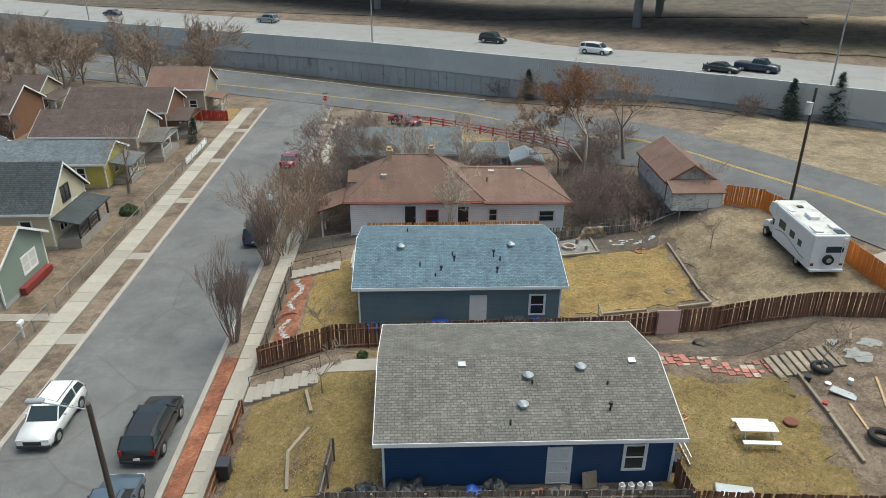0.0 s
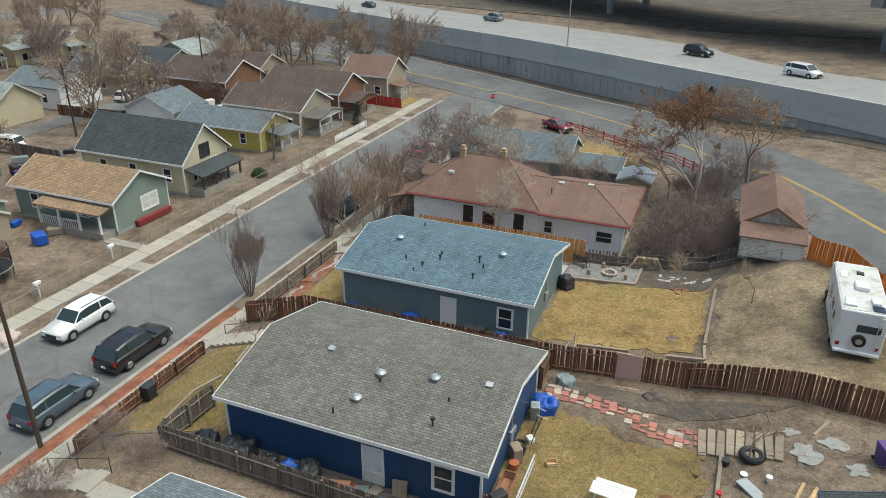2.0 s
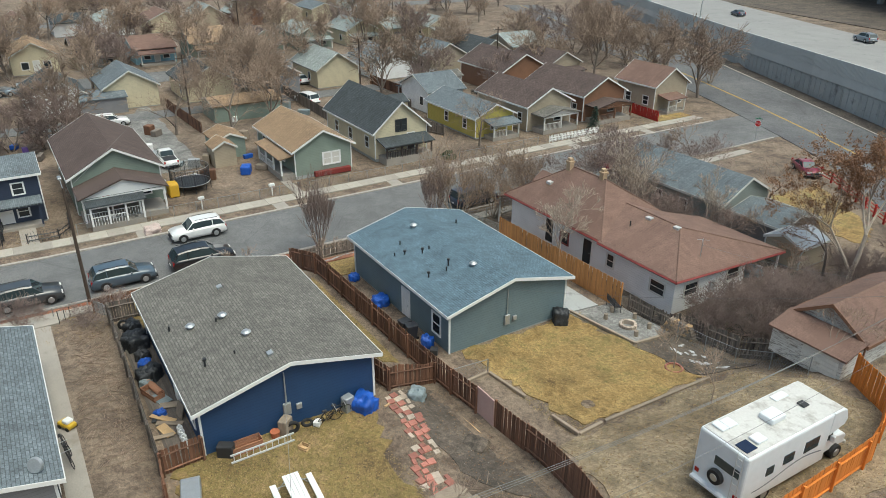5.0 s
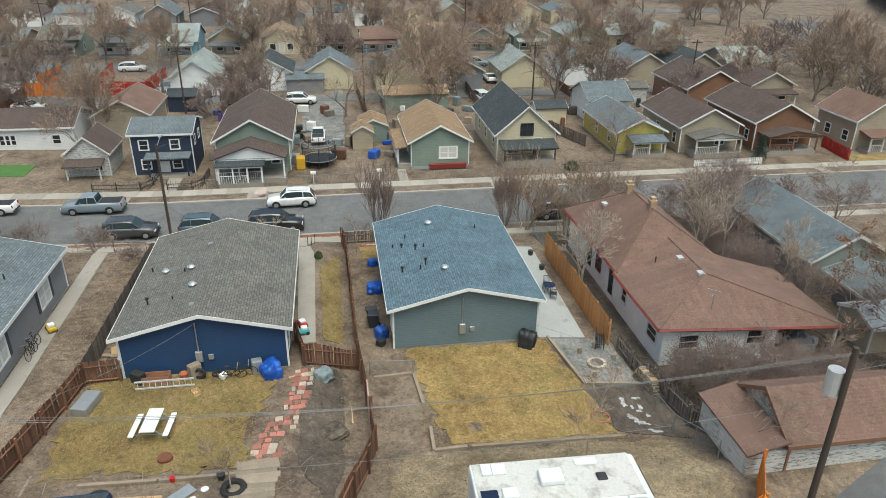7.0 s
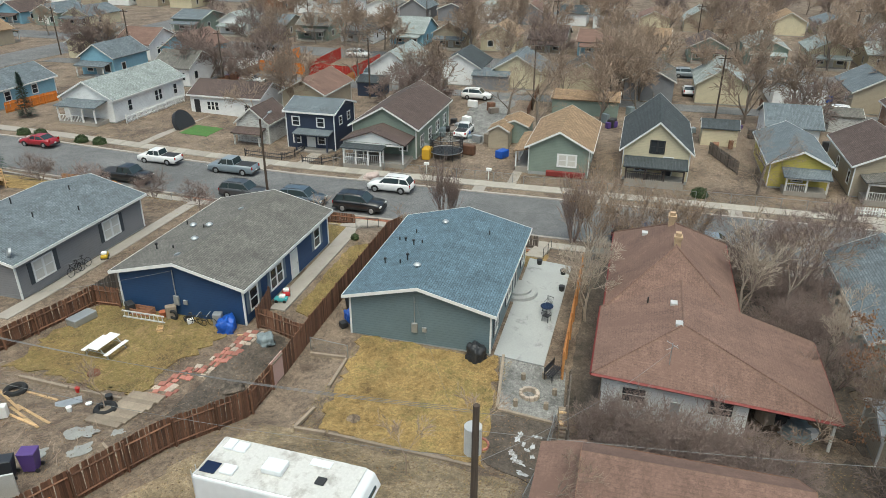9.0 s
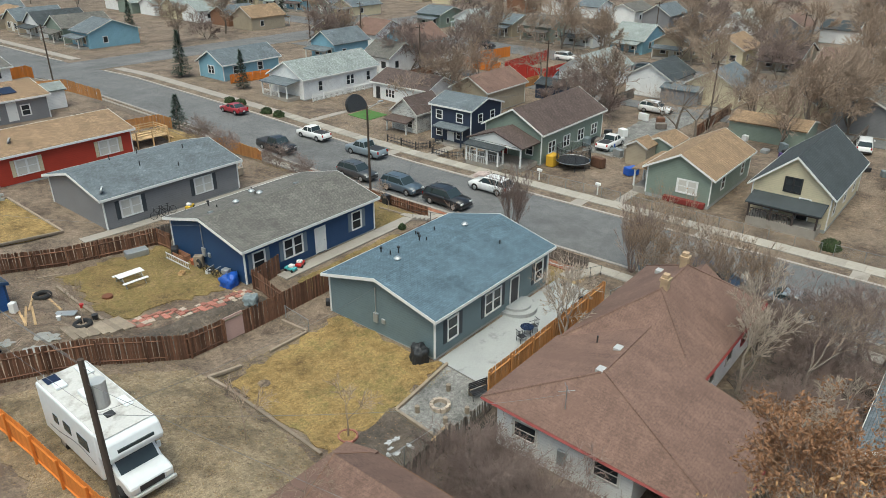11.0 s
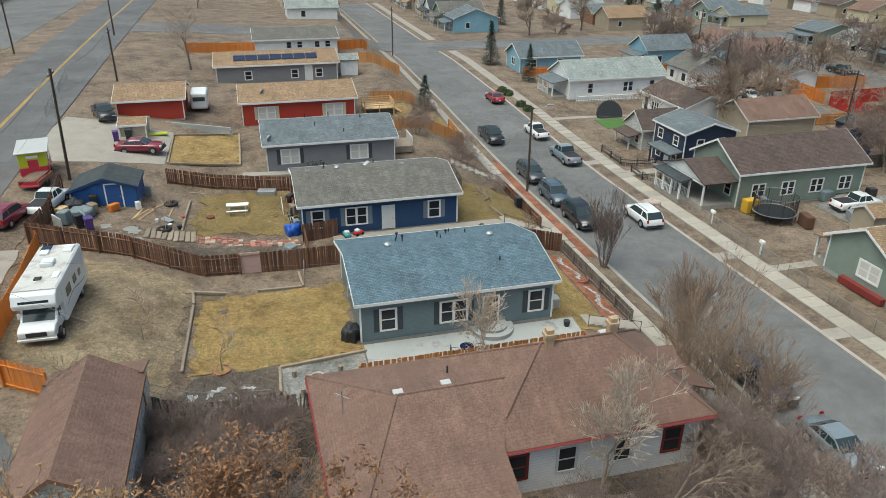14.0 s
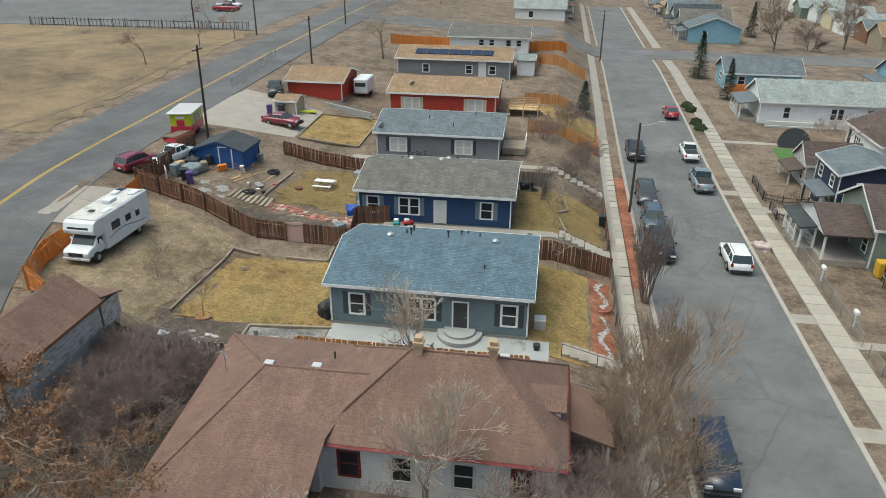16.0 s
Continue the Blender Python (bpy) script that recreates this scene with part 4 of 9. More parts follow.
part("step", bevel(box(B(), -30.4 - green["cx"], -29.9 - green["cx"], 50.0 - green["cy"], 54.3 - green["cy"], -0.3, 0.25), 0.02), M["red_trim"], green, "red painted front step")
porch(sage, "e", 26.4, 33.8, -31.6, 3.6, 4.1, 2.7, M["sh_brown"], M["white"], 4, 0.3, gabled=True)
porch(sage, "e", 26.8, 31.5, -28.0, 1.2, 2.5, 2.3, M["sh_black"], M["white"], 4, 0.3)
win(sage, "e", 32.6, 0.9, 0.9, 1.2, -31.6)
dor(sage, "e", 29.0, -31.6, M["red_trim"], z=0.3)
for u in (-34, -37.5, -41, -44.5):
    win(sage, "n", u, 0.9, 1.4, 1.3, 34.2, panes=2)
win(yellow, "e", 76.5, 0.8, 1.0, 1.1, -33.0)
porch(yellow, "e", 75.0, 79.2, -33.0, 2.0, 2.3, 1.9, M["sh_slate"], M["white_old"], 3, 0.3)
for u in (-35.5, -40):
    win(yellow, "s", u, 0.8, 0.8, 1.2, 73.6)
porch(beige, "e", 82.5, 88.5, -32.4, 2.4, 3.1, 2.4, M["sh_grey"], M["white_old"], 3, 0.5, gabled=True)
win(beige, "e", 86.9, 0.9, 1.2, 1.2, -32.4)
for u in (-34, -39):
    win(beige, "s", u, 0.9, 0.8, 1.3, 81.6)
porch(brown, "e", 92.0, 98.5, -32.2, 2.4, 3.1, 2.4, M["sh_brown"], M["sd_brown"], 3, 0.5, gabled=True)
win(brown, "e", 96.8, 0.9, 1.2, 1.2, -32.2)
for u in (-34, -39):
    win(brown, "s", u, 0.9, 0.8, 1.3, 91.4)
porch(corner, "e", 105.0, 108.6, -30.8, 2.0, 2.6, 2.2, M["sh_red"], M["white_old"], 3, 0.3)
win(corner, "e", 109.6, 0.9, 1.0, 1.2, -30.8)
for u in (-32.5, -36):
    win(corner, "s", u, 0.9, 1.0, 1.2, 104.2)
porch(white2, "e", -15.5, -9.6, -32.6, 2.4, 2.9, 2.5, M["sh_slate"], M["white"], 4, 0.4)
for u in (-36, -42, -42.8, -46.5):
    win(white2, "n", u, 0.9, 0.8, 1.4, -8.6)
win(pblue, "e", -30.6, 0.9, 1.6, 1.2, -31.5, panes=2)
for u in (-34, -39):
    win(pblue, "n", u, 0.9, 1.0, 1.2, -27.2)
navy2 = gable_house("house", "two-storey midnight blue house with slate shingle roof", -38.5, -32.0, 17.2, 23.6, -1.75, 2.9, 4.0, "y", M["sd_dark"], M["sh_slate"], M["white"], over=0.3, group="houses along the street")
for u in (18.5, 21.8):
    win(navy2, "e", u, 2.9, 0.9, 1.0, -32.0)
    win(navy2, "e", u, 0.7, 0.9, 1.0, -32.0)
dor(navy2, "e", 20.4, -32.0, M["white"], z=0.2)
porch(navy2, "e", 18.9, 23.2, -32.0, 1.4, 2.55, 2.3, M["sh_slate"], M["sd_dark"], 2, 0.15, rail=False)
for u in (-34, -36.6):
    win(navy2, "n", u, 2.9, 0.8, 0.9, 23.6)
hut = gable_house("house", "small weathered cream cottage with brown shingle roof", -37.5, -32.0, 10.2, 14.6, -1.7, 0.9, 2.9, "x", M["sd_worn"], M["sh_brown"], M["white_old"], over=0.3, group="houses along the street")
porch(hut, "e", 10.4, 14.0, -32.0, 1.4, 2.1, 1.7, M["sh_brown"], M["sd_worn"], 2, 0.0, rail=False)
win(hut, "e", 13.4, 0.7, 0.8, 0.9, -32.0)
ranch = gable_house("house", "white ranch house with dark brown shingle roof", -49.0, -42.0, -3.0, 8.0, -1.45, 1.4, 3.0, "y", M["sd_white"], M["sh_brown"], M["white"], over=0.4, group="houses along the street")
win(ranch, "e", 0.5, 0.8, 1.8, 1.1, -42.0, panes=3)
win(ranch, "e", 6.0, 0.8, 0.9, 1.0, -42.0)
dor(ranch, "e", -2.0, -42.0, M["black"], z=0.1)
maroon = gable_house("house", "pale house with maroon shingle roof", -56.0, -46.0, 9.5, 16.0, -1.6, 1.6, 3.6, "x", M["sd_beige"], M["sh_red"], M["white_old"], over=0.4, group="houses behind the row")

# ---- houses up the hill beyond the grey house ----
red = gable_house("house", "red and cream house with tan shingle roof", 2.3, 15.6, -4.4, 4.9, 1.9, 4.7, 5.95, "x", M["sd_red"], M["sh_tan"], M["white"], over=0.4)
for u, w in ((4.8, 1.9), (12.8, 1.9)):
    win(red, "n", u, 0.75, w, 1.35, 4.9, panes=2, blinds=True, **{"shutters": M["sd_cream"]})
redgar = gable_house("garage", "red wooden garage with tan shingle roof", 22.2, 29.4, -3.6, 3.8, 3.0, 5.4, 6.6, "x", M["sd_red"], M["sh_tan"], M["white"], over=0.4, category="garage")
h5 = gable_house("house", "grey house with dark solar panels on the roof", 1.9, 18.8, -24.0, -14.6, 2.6, 5.4, 6.6, "x", M["sd_grey"], M["sh_tan"], M["white"], over=0.4)
for u in (4.5, 8.0, 14.5):
    win(h5, "n", u, 0.8, 0.9, 1.1, -14.6)
dor(h5, "n", 6.0, -14.6, M["white"], z=0.3)
M["solar"] = gloss("solar_panel", (0.012, 0.02, 0.05), 0.15)
ang = math.atan(1.2 / 5.1)
for i in range(7):
    bm = box(B(), -5.5 + i * 1.7, -3.9 + i * 1.7, -0.9, 0.9, 0.08, 0.13, Matrix.Translation((-0.3, 2.6, 5.97 - 2.6)) @ Matrix.Rotation(-ang, 4, "X"))
    part("solar_panel", bm, M["solar"], h5, "dark blue solar panel")
h6 = gable_house("house", "white house with grey shingle roof", 0.0, 13.0, -38.0, -29.0, 3.2, 6.6, 7.8, "x", M["sd_white"], M["sh_grey"], M["white"], over=0.4)
for u in (1.5, 3.2, 6.0, 7.7):
    win(h6, "n", u, 2.0, 0.8, 0.9, -29.0)
# the house past the white one
nw = gable_house("house", "old grey-green house with grey shingle roof", -8.6, 4.2, 74.5, 81.0, -1.5, 1.5, 3.5, "x", siding("grey_green_siding", (0.3, 0.33, 0.3)), M["sh_slate"], M["white_old"], over=0.4)
for u in (-6, -3, 0):
    win(nw, "s", u, 0.9, 0.8, 1.2, 74.5)
nw2 = gable_house("house", "small grey annex with pale roofing", 4.8, 9.5, 75.5, 80.5, -1.3, 0.9, 1.7, "x", M["sd_grey"], M["sh_slate"], M["white_old"], over=0.3)
shed_nw = gable_house("shed", "small tan garden shed with metal roof", 9.8, 13.0, 73.0, 76.4, -0.9, 1.0, 1.7, "y", M["sd_beige"], M["steel"], M["white_old"], over=0.15, category="shed")
blueshed = gable_house("shed", "bright blue shed with dark shingle roof", 24.6, 29.6, 25.8, 29.6, 2.1, 4.0, 4.9, "y", siding("blue_siding", (0.03, 0.1, 0.3)), M["sh_black"], M["sd_navy"], over=0.2, category="shed")
dor(blueshed, "n", 26.4, 29.6, siding("blue_siding", (0.03, 0.1, 0.3)), z=0.1, w=1.2)
gshed = gable_house("shed", "cream garden shed with tan roof", 25.6, 28.2, 8.6, 11.6, 2.8, 4.6, 5.1, "x", M["sd_beige"], M["sh_tan"], M["white"], over=0.15, category="shed")
for lab, x0, x1, y0, y1, wm, rm in (("white garden shed with a grey roof", -1.6, 1.0, -20.2, -17.6, "sd_white", "sh_pale"), ("small tan shed beside the drive", -41.5, -38.8, 41.5, 44.0, "sd_beige", "sh_tan"), ("sage outbuilding with tan roof", -46, -41.6, 42.5, 46.0, "sd_sage", "sh_tan"),
                               ("green outbuilding with tan roof", -64, -58, 47.0, 56.5, "sd_sage", "sh_tan"), ("pale shed with grey roof", -51, -47.5, 67.5, 71.8, "sd_cream", "sh_black"),
                               ("weathered tall wooden shed", -62, -58.5, 84.5, 88.5, "sd_worn", "sh_grey"), ("grey garage at the alley", -76, -70.5, 32.0, 38.0, "sd_grey", "sh_slate"),
                               ("low dark shed at the alley", -64, -60, 15.5, 19.5, "sd_dark", "sh_black"), ("long white garage at the alley", -77, -71, -20.5, -8.0, "sd_white", "sh_grey")):
    b = H((x0 + x1) / 2, (y0 + y1) / 2)
    gable_house("shed", lab, x0, x1, y0, y1, b, b + 2.3, b + 3.1, "x" if x1 - x0 > y1 - y0 else "y", M[wm], M[rm], M["white_old"], over=0.2, near=False, category="shed", group="sheds behind the houses")

# ---- the retaining wall in panels, with its parapet ----
M["wall_panel"] = surface("ribbed_wall_concrete", (0.38, 0.395, 0.385), 0.9, 0.14, 0.25, 6, 0.3, piece=0.07, stain=(0.23, 0.235, 0.23))
M["parapet"] = surface("pale_parapet_concrete", (0.5, 0.52, 0.51), 0.9, 0.1, 0.2, 6, 0.2, piece=0.05)
rw = thing("retaining_wall", 0, 0, 0, 0, "grey concrete highway retaining wall in ribbed panels", "wall", "", "structure")
xs = np.arange(-150, 118, 4.0)
for i in range(len(xs) - 1):
    x0, x1 = float(xs[i]), float(xs[i + 1])
    y0, y1 = float(wall_y(x0)), float(wall_y(x1))
    ln = math.hypot(x1 - x0, y1 - y0)
    m = Matrix.Translation((x0, y0, 0)) @ Matrix.Rotation(math.atan2(y1 - y0, x1 - x0), 4, "Z")
    t0, t1 = float(wall_top(x0)), float(wall_top(x1))
    b0 = min(float(low_ground(x0, y0)), float(low_ground(x1, y1))) - 0.5

    def slope_box(bm, a, b, c, d, za0, za1, zb0, zb1):
        v = [bm.verts.new(p) for p in ((a, c, za0), (b, c, zb0), (b, d, zb0), (a, d, za0), (a, c, za1), (b, c, zb1), (b, d, zb1), (a, d, za1))]
        for f in ((3, 2, 1, 0), (4, 5, 6, 7), (0, 1, 5, 4), (1, 2, 6, 5), (2, 3, 7, 6), (3, 0, 4, 7)):
            bm.faces.new([v[k] for k in f])
    bm = B()
    slope_box(bm, 0.03, ln - 0.03, 0.0, 0.5, b0, t0 - 3.5, b0, t1 - 3.5)
    if x0 > -70:
        for k in range(3):
            slope_box(bm, 0.15 + k * (ln - 0.3) / 3, 0.15 + (k + 0.9) * (ln - 0.3) / 3, -0.07, 0.0, b0, t0 - 3.7, b0, t1 - 3.7)
    bmesh.ops.transform(bm, matrix=m, verts=bm.verts)
    part("panel", bm, M["wall_panel"], rw)
    bm = B()
    slope_box(bm, 0.0, ln - 0.02, -0.18, 0.1, t0 - 3.5, t0, t1 - 3.5, t1)
    for k in range(14):
        slope_box(bm, 0.1 + k * (ln - 0.2) / 14, 0.1 + (k + 0.6) * (ln - 0.2) / 14, -0.22, -0.18, t0 - 2.2, t0 - 0.3, t1 - 2.2, t1 - 0.3)
    bmesh.ops.transform(bm, matrix=m, verts=bm.verts)
    part("parapet", bm, M["parapet"], rw)

# ---- the flyover beyond ----
fly = thing("flyover", 60, 190, 2, 0, "concrete highway flyover on round piers in deep shade", "bridge")
M["bridge"] = surface("bridge_concrete", (0.27, 0.28, 0.28), 0.9, 0.14, 0.2, 6, 0.2)
bm = B()
p0, p1 = Vector((-150, 299, 12.2)), Vector((200, 22, 20.0))
d = (p1 - p0).normalized()
nrm = Vector((-d.y, d.x, 0))
for off, w, z0, z1 in ((0, 13, -1.2, 0), (-13, 0.4, 0, 0.9), (13, 0.4, 0, 0.9), (-8, 0.8, -2.6, -1.2), (0, 0.8, -2.6, -1.2), (8, 0.8, -2.6, -1.2)):
    vs = []
    for p in (p0, p1):
        for s in (-1, 1):
            for z in (z0, z1):
                q = p + nrm * (off + s * w)
                vs.append(bm.verts.new((q.x - 60, q.y - 190, q.z + z - 2)))
    for f in ((0, 1, 3, 2), (4, 6, 7, 5), (0, 4, 5, 1), (2, 3, 7, 6), (1, 5, 7, 3), (0, 2, 6, 4)):
        bm.faces.new([vs[k] for k in f])
bmesh.ops.recalc_face_normals(bm, faces=bm.faces)
part("bridge_deck", bm, M["bridge"], fly)
for px, py in ((-60.5, 218), (-9.5, 178), (41, 139), (92, 98)):
    k = (px - p0.x) / (p1.x - p0.x)
    zt = p0.lerp(p1, k).z
    for o in (0, 11):
        q = Vector((px, py, 0)) + nrm * o
        part("pier", rod(B(), (q.x - 60, q.y - 190, H(q.x, q.y) - 3), (q.x - 60, q.y - 190, zt - 5.8), 0.8, 0.8, 14), M["bridge"], fly)
    q = Vector((px, py, 0)) + nrm * 5.5
    bm = box(B(), -11, 11, -1, 1, zt - 6.0, zt - 4.6, Matrix.Translation((q.x - 60, q.y - 190, 0)) @ Matrix.Rotation(math.atan2(nrm.y, nrm.x), 4, "Z"))
    part("pier_cap", bm, M["bridge"], fly)
# the first bank's dark colour paints in the shade under the flyover deck
patch("bank", M["dark_dirt"], [(-110, 205), (215, 85), (260, 170), (-80, 300)], 0.12, "bare earth bank below the flyover, coloured dark for the deck's shade", "ground", 4.0)
patch("bank", M["pale_dirt"], [(55, 112), (130, 62), (150, 95), (75, 140)], 0.2, "pale rubble bank beside the highway", "ground", 3.0, 1.0)
ribbon("road", M["asphalt_dark"], [(x, y) for x, y in WALL if -92 < x < 14], -12.5, -3.4, 0.07, "dark wide asphalt of the junction below the wall", "road", 2.0)
ribbon("kerb", M["kerb"], [(x, y) for x, y in WALL if -92 < x < 14], -3.4, -3.1, 0.14, "pale concrete kerb below the highway wall", "kerb", 2.0)
ribbon("verge", M["dark_dirt"], [(x, y) for x, y in WALL if -60 < x < 45], -3.1, -0.1, 0.07, "dark damp soil strip at the foot of the wall", "verge", 2.0)

# ---- fences ----
def wood(name, c, vary=0.3, piece=0.22):
    return surface(name, c, 0.85, vary, 1.5, 16, 0.3, piece=piece, stretch=(1, 1, 0.12))


M["fence_brown"] = wood("dark_stained_fence", (0.16, 0.08, 0.047), 0.45, 0.42)
M["fence_orange"] = wood("new_orange_fence", (0.62, 0.2, 0.03), 0.15, 0.1)
M["fence_cedar"] = wood("cedar_fence", (0.5, 0.235, 0.08), 0.2, 0.15)
M["fence_grey"] = wood("weathered_grey_fence", (0.16, 0.135, 0.115), 0.4, 0.35)
M["fence_red"] = wood("red_fence", (0.38, 0.03, 0.02), 0.12, 0.1)
M["timber"] = wood("weathered_timber", (0.27, 0.22, 0.165))
M["timber_new"] = wood("fresh_timber", (0.55, 0.38, 0.2))


def along(pts):
    pts = [Vector((*p, 0)) for p in pts]
    out, s = [], 0.0
    for a, b in zip(pts, pts[1:]):
        out.append((s, s + (b - a).length, a, b))
        s += (b - a).length
    return out, s


def at_s(segs, s):
    for s0, s1, a, b in segs:
        if s <= s1 or (s0, s1, a, b) == segs[-1]:
            p = a.lerp(b, (s - s0) / (s1 - s0))
            return p, math.atan2(b.y - a.y, b.x - a.x)


BOARD = {}


def board_mesh(w, h, t, material, dog=0.03):
    key = (w, h, t, material.name)
    if key not in BOARD:
        bm = prism(B(), [(-w / 2, 0), (w / 2, 0), (w / 2, h - dog), (w / 2 - dog, h), (-w / 2 + dog, h), (-w / 2, h - dog)], "y", -t / 2, t / 2)
        bmesh.ops.recalc_face_normals(bm, faces=bm.faces)
        me = bpy.data.meshes.new("board")
        bm.to_mesh(me)
        bm.free()
        me.materials.append(material)
        BOARD[key] = me
    return BOARD[key]


def board_fence(pts, h, material, label, w=0.14, gap=0.015, side=1, skip=(), rails_mat=None, post=2.4, lean=0.02, zoff=0.0):
    segs, L = along(pts)
    p, _ = at_s(segs, L / 2)
    f = thing("fence", p.x, p.y, H(p.x, p.y), 0, label, "fence")
    o = f.matrix_world.translation.copy()
    rm = rails_mat or material
    n = int(L / (w + gap))
    for i in range(n):
        s = (i + 0.5) * L / n
        if any(a <= s <= b for a, b in skip):
            continue
        q, ang = at_s(segs, s)
        me = board_mesh(w, h, 0.022, material)
        m = Matrix.Translation((q.x - o.x, q.y - o.y, H(q.x, q.y) - o.z + zoff + rnd.uniform(-0.03, 0.02))) @ Matrix.Rotation(ang, 4, "Z") @ Matrix.Translation((0, 0.035 * side, 0)) @ Matrix.Rotation(rnd.gauss(0, lean), 4, "Y")
        meshpart("board", me, material, f, m)
    k = max(1, round(L / post))
    for i in range(k + 1):
        q, ang = at_s(segs, L * i / k)
        z = H(q.x, q.y) - o.z + zoff
        bm = box(B(), -0.05, 0.05, -0.05, 0.05, -0.3, h - 0.05, Matrix.Translation((q.x - o.x, q.y - o.y, z)) @ Matrix.Rotation(ang, 4, "Z") @ Matrix.Translation((0, -0.07 * side, 0)))
        part("post", bm, rm, f)
        if i < k:
            q2, _ = at_s(segs, L * (i + 1) / k)
            z2 = H(q2.x, q2.y) - o.z + zoff
            for hh in (0.25, h - 0.35):
                bm = rod(B(), (q.x - o.x, q.y - o.y, z + hh), (q2.x - o.x, q2.y - o.y, z2 + hh), 0.05, 0.05, 4)
                part("rail", bm, rm, f)
    return f


M["mesh_wire"] = surface("fence_wire", (0.3, 0.31, 0.31), 0.5, 0.1, 3, 20, 0.0, metal=0.5)


def chain_fence(pts, h, label, post=2.2, material=None, wires=9, zoff=0.0):
    mat = material or M["mesh_wire"]
    segs, L = along(pts)
    p, _ = at_s(segs, L / 2)
    f = thing("wire_fence", p.x, p.y, H(p.x, p.y), 0, label, "fence")
    o = f.matrix_world.translation.copy()
    k = max(1, round(L / post))
    P = []
    for i in range(k + 1):
        q, _ = at_s(segs, L * i / k)
        P.append(Vector((q.x - o.x, q.y - o.y, H(q.x, q.y) - o.z + zoff)))
        part("post", rod(B(), P[-1] - Vector((0, 0, 0.2)), P[-1] + Vector((0, 0, h)), 0.03, 0.03, 6), mat, f)
    up = Vector((0, 0, 1))
    for a, b in zip(P, P[1:]):
        part("rail", rod(B(), a + up * (h - 0.03), b + up * (h - 0.03), 0.022, 0.022, 5), mat, f)
    bm = B()
    for a, b in zip(P, P[1:]):
        n = 14
        for j in range(n):
            for d in (-1, 1):
                u0, u1 = j / n, min(1, max(0, j / n + d * h * 0.55 / max(0.1, (b - a).length)))
                rod(bm, a.lerp(b, u0) + up * 0.03, a.lerp(b, u1) + up * (h - 0.05), 0.004, 0.004, 3)
    tagged(part("wire_mesh", bm, mat, f), kind="stuff")
    return f


board_fence([(-10.3, 39.5), (-5, 39.8), (10.4, 40.1), (15.0, 40.4)], 1.75, M["fence_brown"], "dark brown stained board fence between the yards")
fp = thing("gate_panel", 15.75, 40.42, H(15.75, 40.42), 0, "pale pink plywood panel closing a gap in the fence", "panel")
part("sheet", box(B(), -0.75, 0.75, -0.03, 0.03, 0.05, 1.75), surface("pink_plywood", (0.5, 0.34, 0.3), 0.8, 0.1, 1, 12, 0.1, stain=(0.4, 0.3, 0.26)), fp)
part("batten", box(B(), -0.75, 0.75, 0.03, 0.08, 1.5, 1.6), M["timber"], fp)
board_fence([(16.5, 40.5), (19.5, 40.6), (22.3, 39.9), (25.5, 38.9), (31.2, 37.3)], 1.75, M["fence_brown"], "dark brown board fence curving up the bank to the road", side=-1)
board_fence([(31.2, 37.3), (30.6, 33.5), (30.9, 27.0)], 1.7, M["fence_brown"], "dark brown board fence beside the road")
board_fence([(8.6, 36.3), (11.4, 36.9)], 1.6, M["fence_brown"], "dark brown board fence beside the navy house")
board_fence([(11.4, 36.9), (11.2, 40.0)], 1.5, M["fence_brown"], "dark brown board gate beside the navy house")
board_fence([(11.8, 24.6), (12.8, 24.5), (19.0, 23.6), (22.8, 23.4)], 1.5, M["fence_brown"], "dark weathered board fence at the yard's edge", side=-1)
board_fence([(-4.6, 25.0), (11.6, 24.6)], 1.5, M["fence_grey"], "grey weathered board fence behind the deck", w=0.13)
board_fence([(-4.6, 25.0), (-4.4, 28.6)], 1.5, M["fence_grey"], "grey weathered board fence beside the deck", w=0.13)
board_fence([(11.7, 24.6), (11.6, 26.6)], 1.5, M["fence_brown"], "dark brown board fence at the house corner")
board_fence([(-4.4, 56.3), (9.9, 56.4)], 2.1, M["fence_cedar"], "new cedar board fence beside the patio", side=-1)
board_fence([(28.3, 55.6), (25.8, 57.1)], 1.8, M["fence_orange"], "bright orange new board fence by the garage")
board_fence([(30.3, 38.4), (29.95, 44.6), (29.85, 51.8), (28.35, 55.5)], 1.7, M["fence_orange"], "bright orange new board fence behind the motorhome")
board_fence([(-10.35, 24.5), (-10.35, 34.8)], 1.1, M["fence_brown"], "low dark board fence beside the pavement")
board_fence([(-10.35, 39.6), (-10.35, 52.0)], 1.2, M["fence_grey"], "brown weathered board fence beside the pavement")
board_fence([(-10.4, 2.5), (-10.4, 9.5)], 1.2, M["fence_cedar"], "orange cedar fence beside the pavement")
board_fence([(-10.4, 9.0), (-2.0, 8.4)], 1.4, M["fence_cedar"], "orange cedar fence between the yards", w=0.2)
board_fence([(-7.0, -3.0), (-1.0, -3.4)], 1.4, M["fence_cedar"], "orange cedar fence between the yards", w=0.2)
board_fence([(-9.5, -25.0), (-2.0, -27.0), (-1.5, -20)], 1.6, M["fence_cedar"], "orange cedar fence round a yard", w=0.24)
board_fence([(-6.5, -38.5), (0.5, -36.0), (16.5, -35.0), (24.0, -33.0)], 1.6, M["fence_orange"], "orange board fence round the white house", w=0.24)
board_fence([(14.4, 57.2), (18.0, 57.6), (21.0, 57.8)], 1.5, M["fence_grey"], "grey weathered fence along the old lot", lean=0.06)
board_fence([(10.3, 57.0), (14.4, 57.2)], 1.2, M["fence_grey"], "leaning grey picket fence behind the fire pit", w=0.1, gap=0.06, lean=0.1)
board_fence([(-27.0, 101.0), (-33.0, 101.6)], 1.5, M["fence_red"], "red board fence beside the corner house")
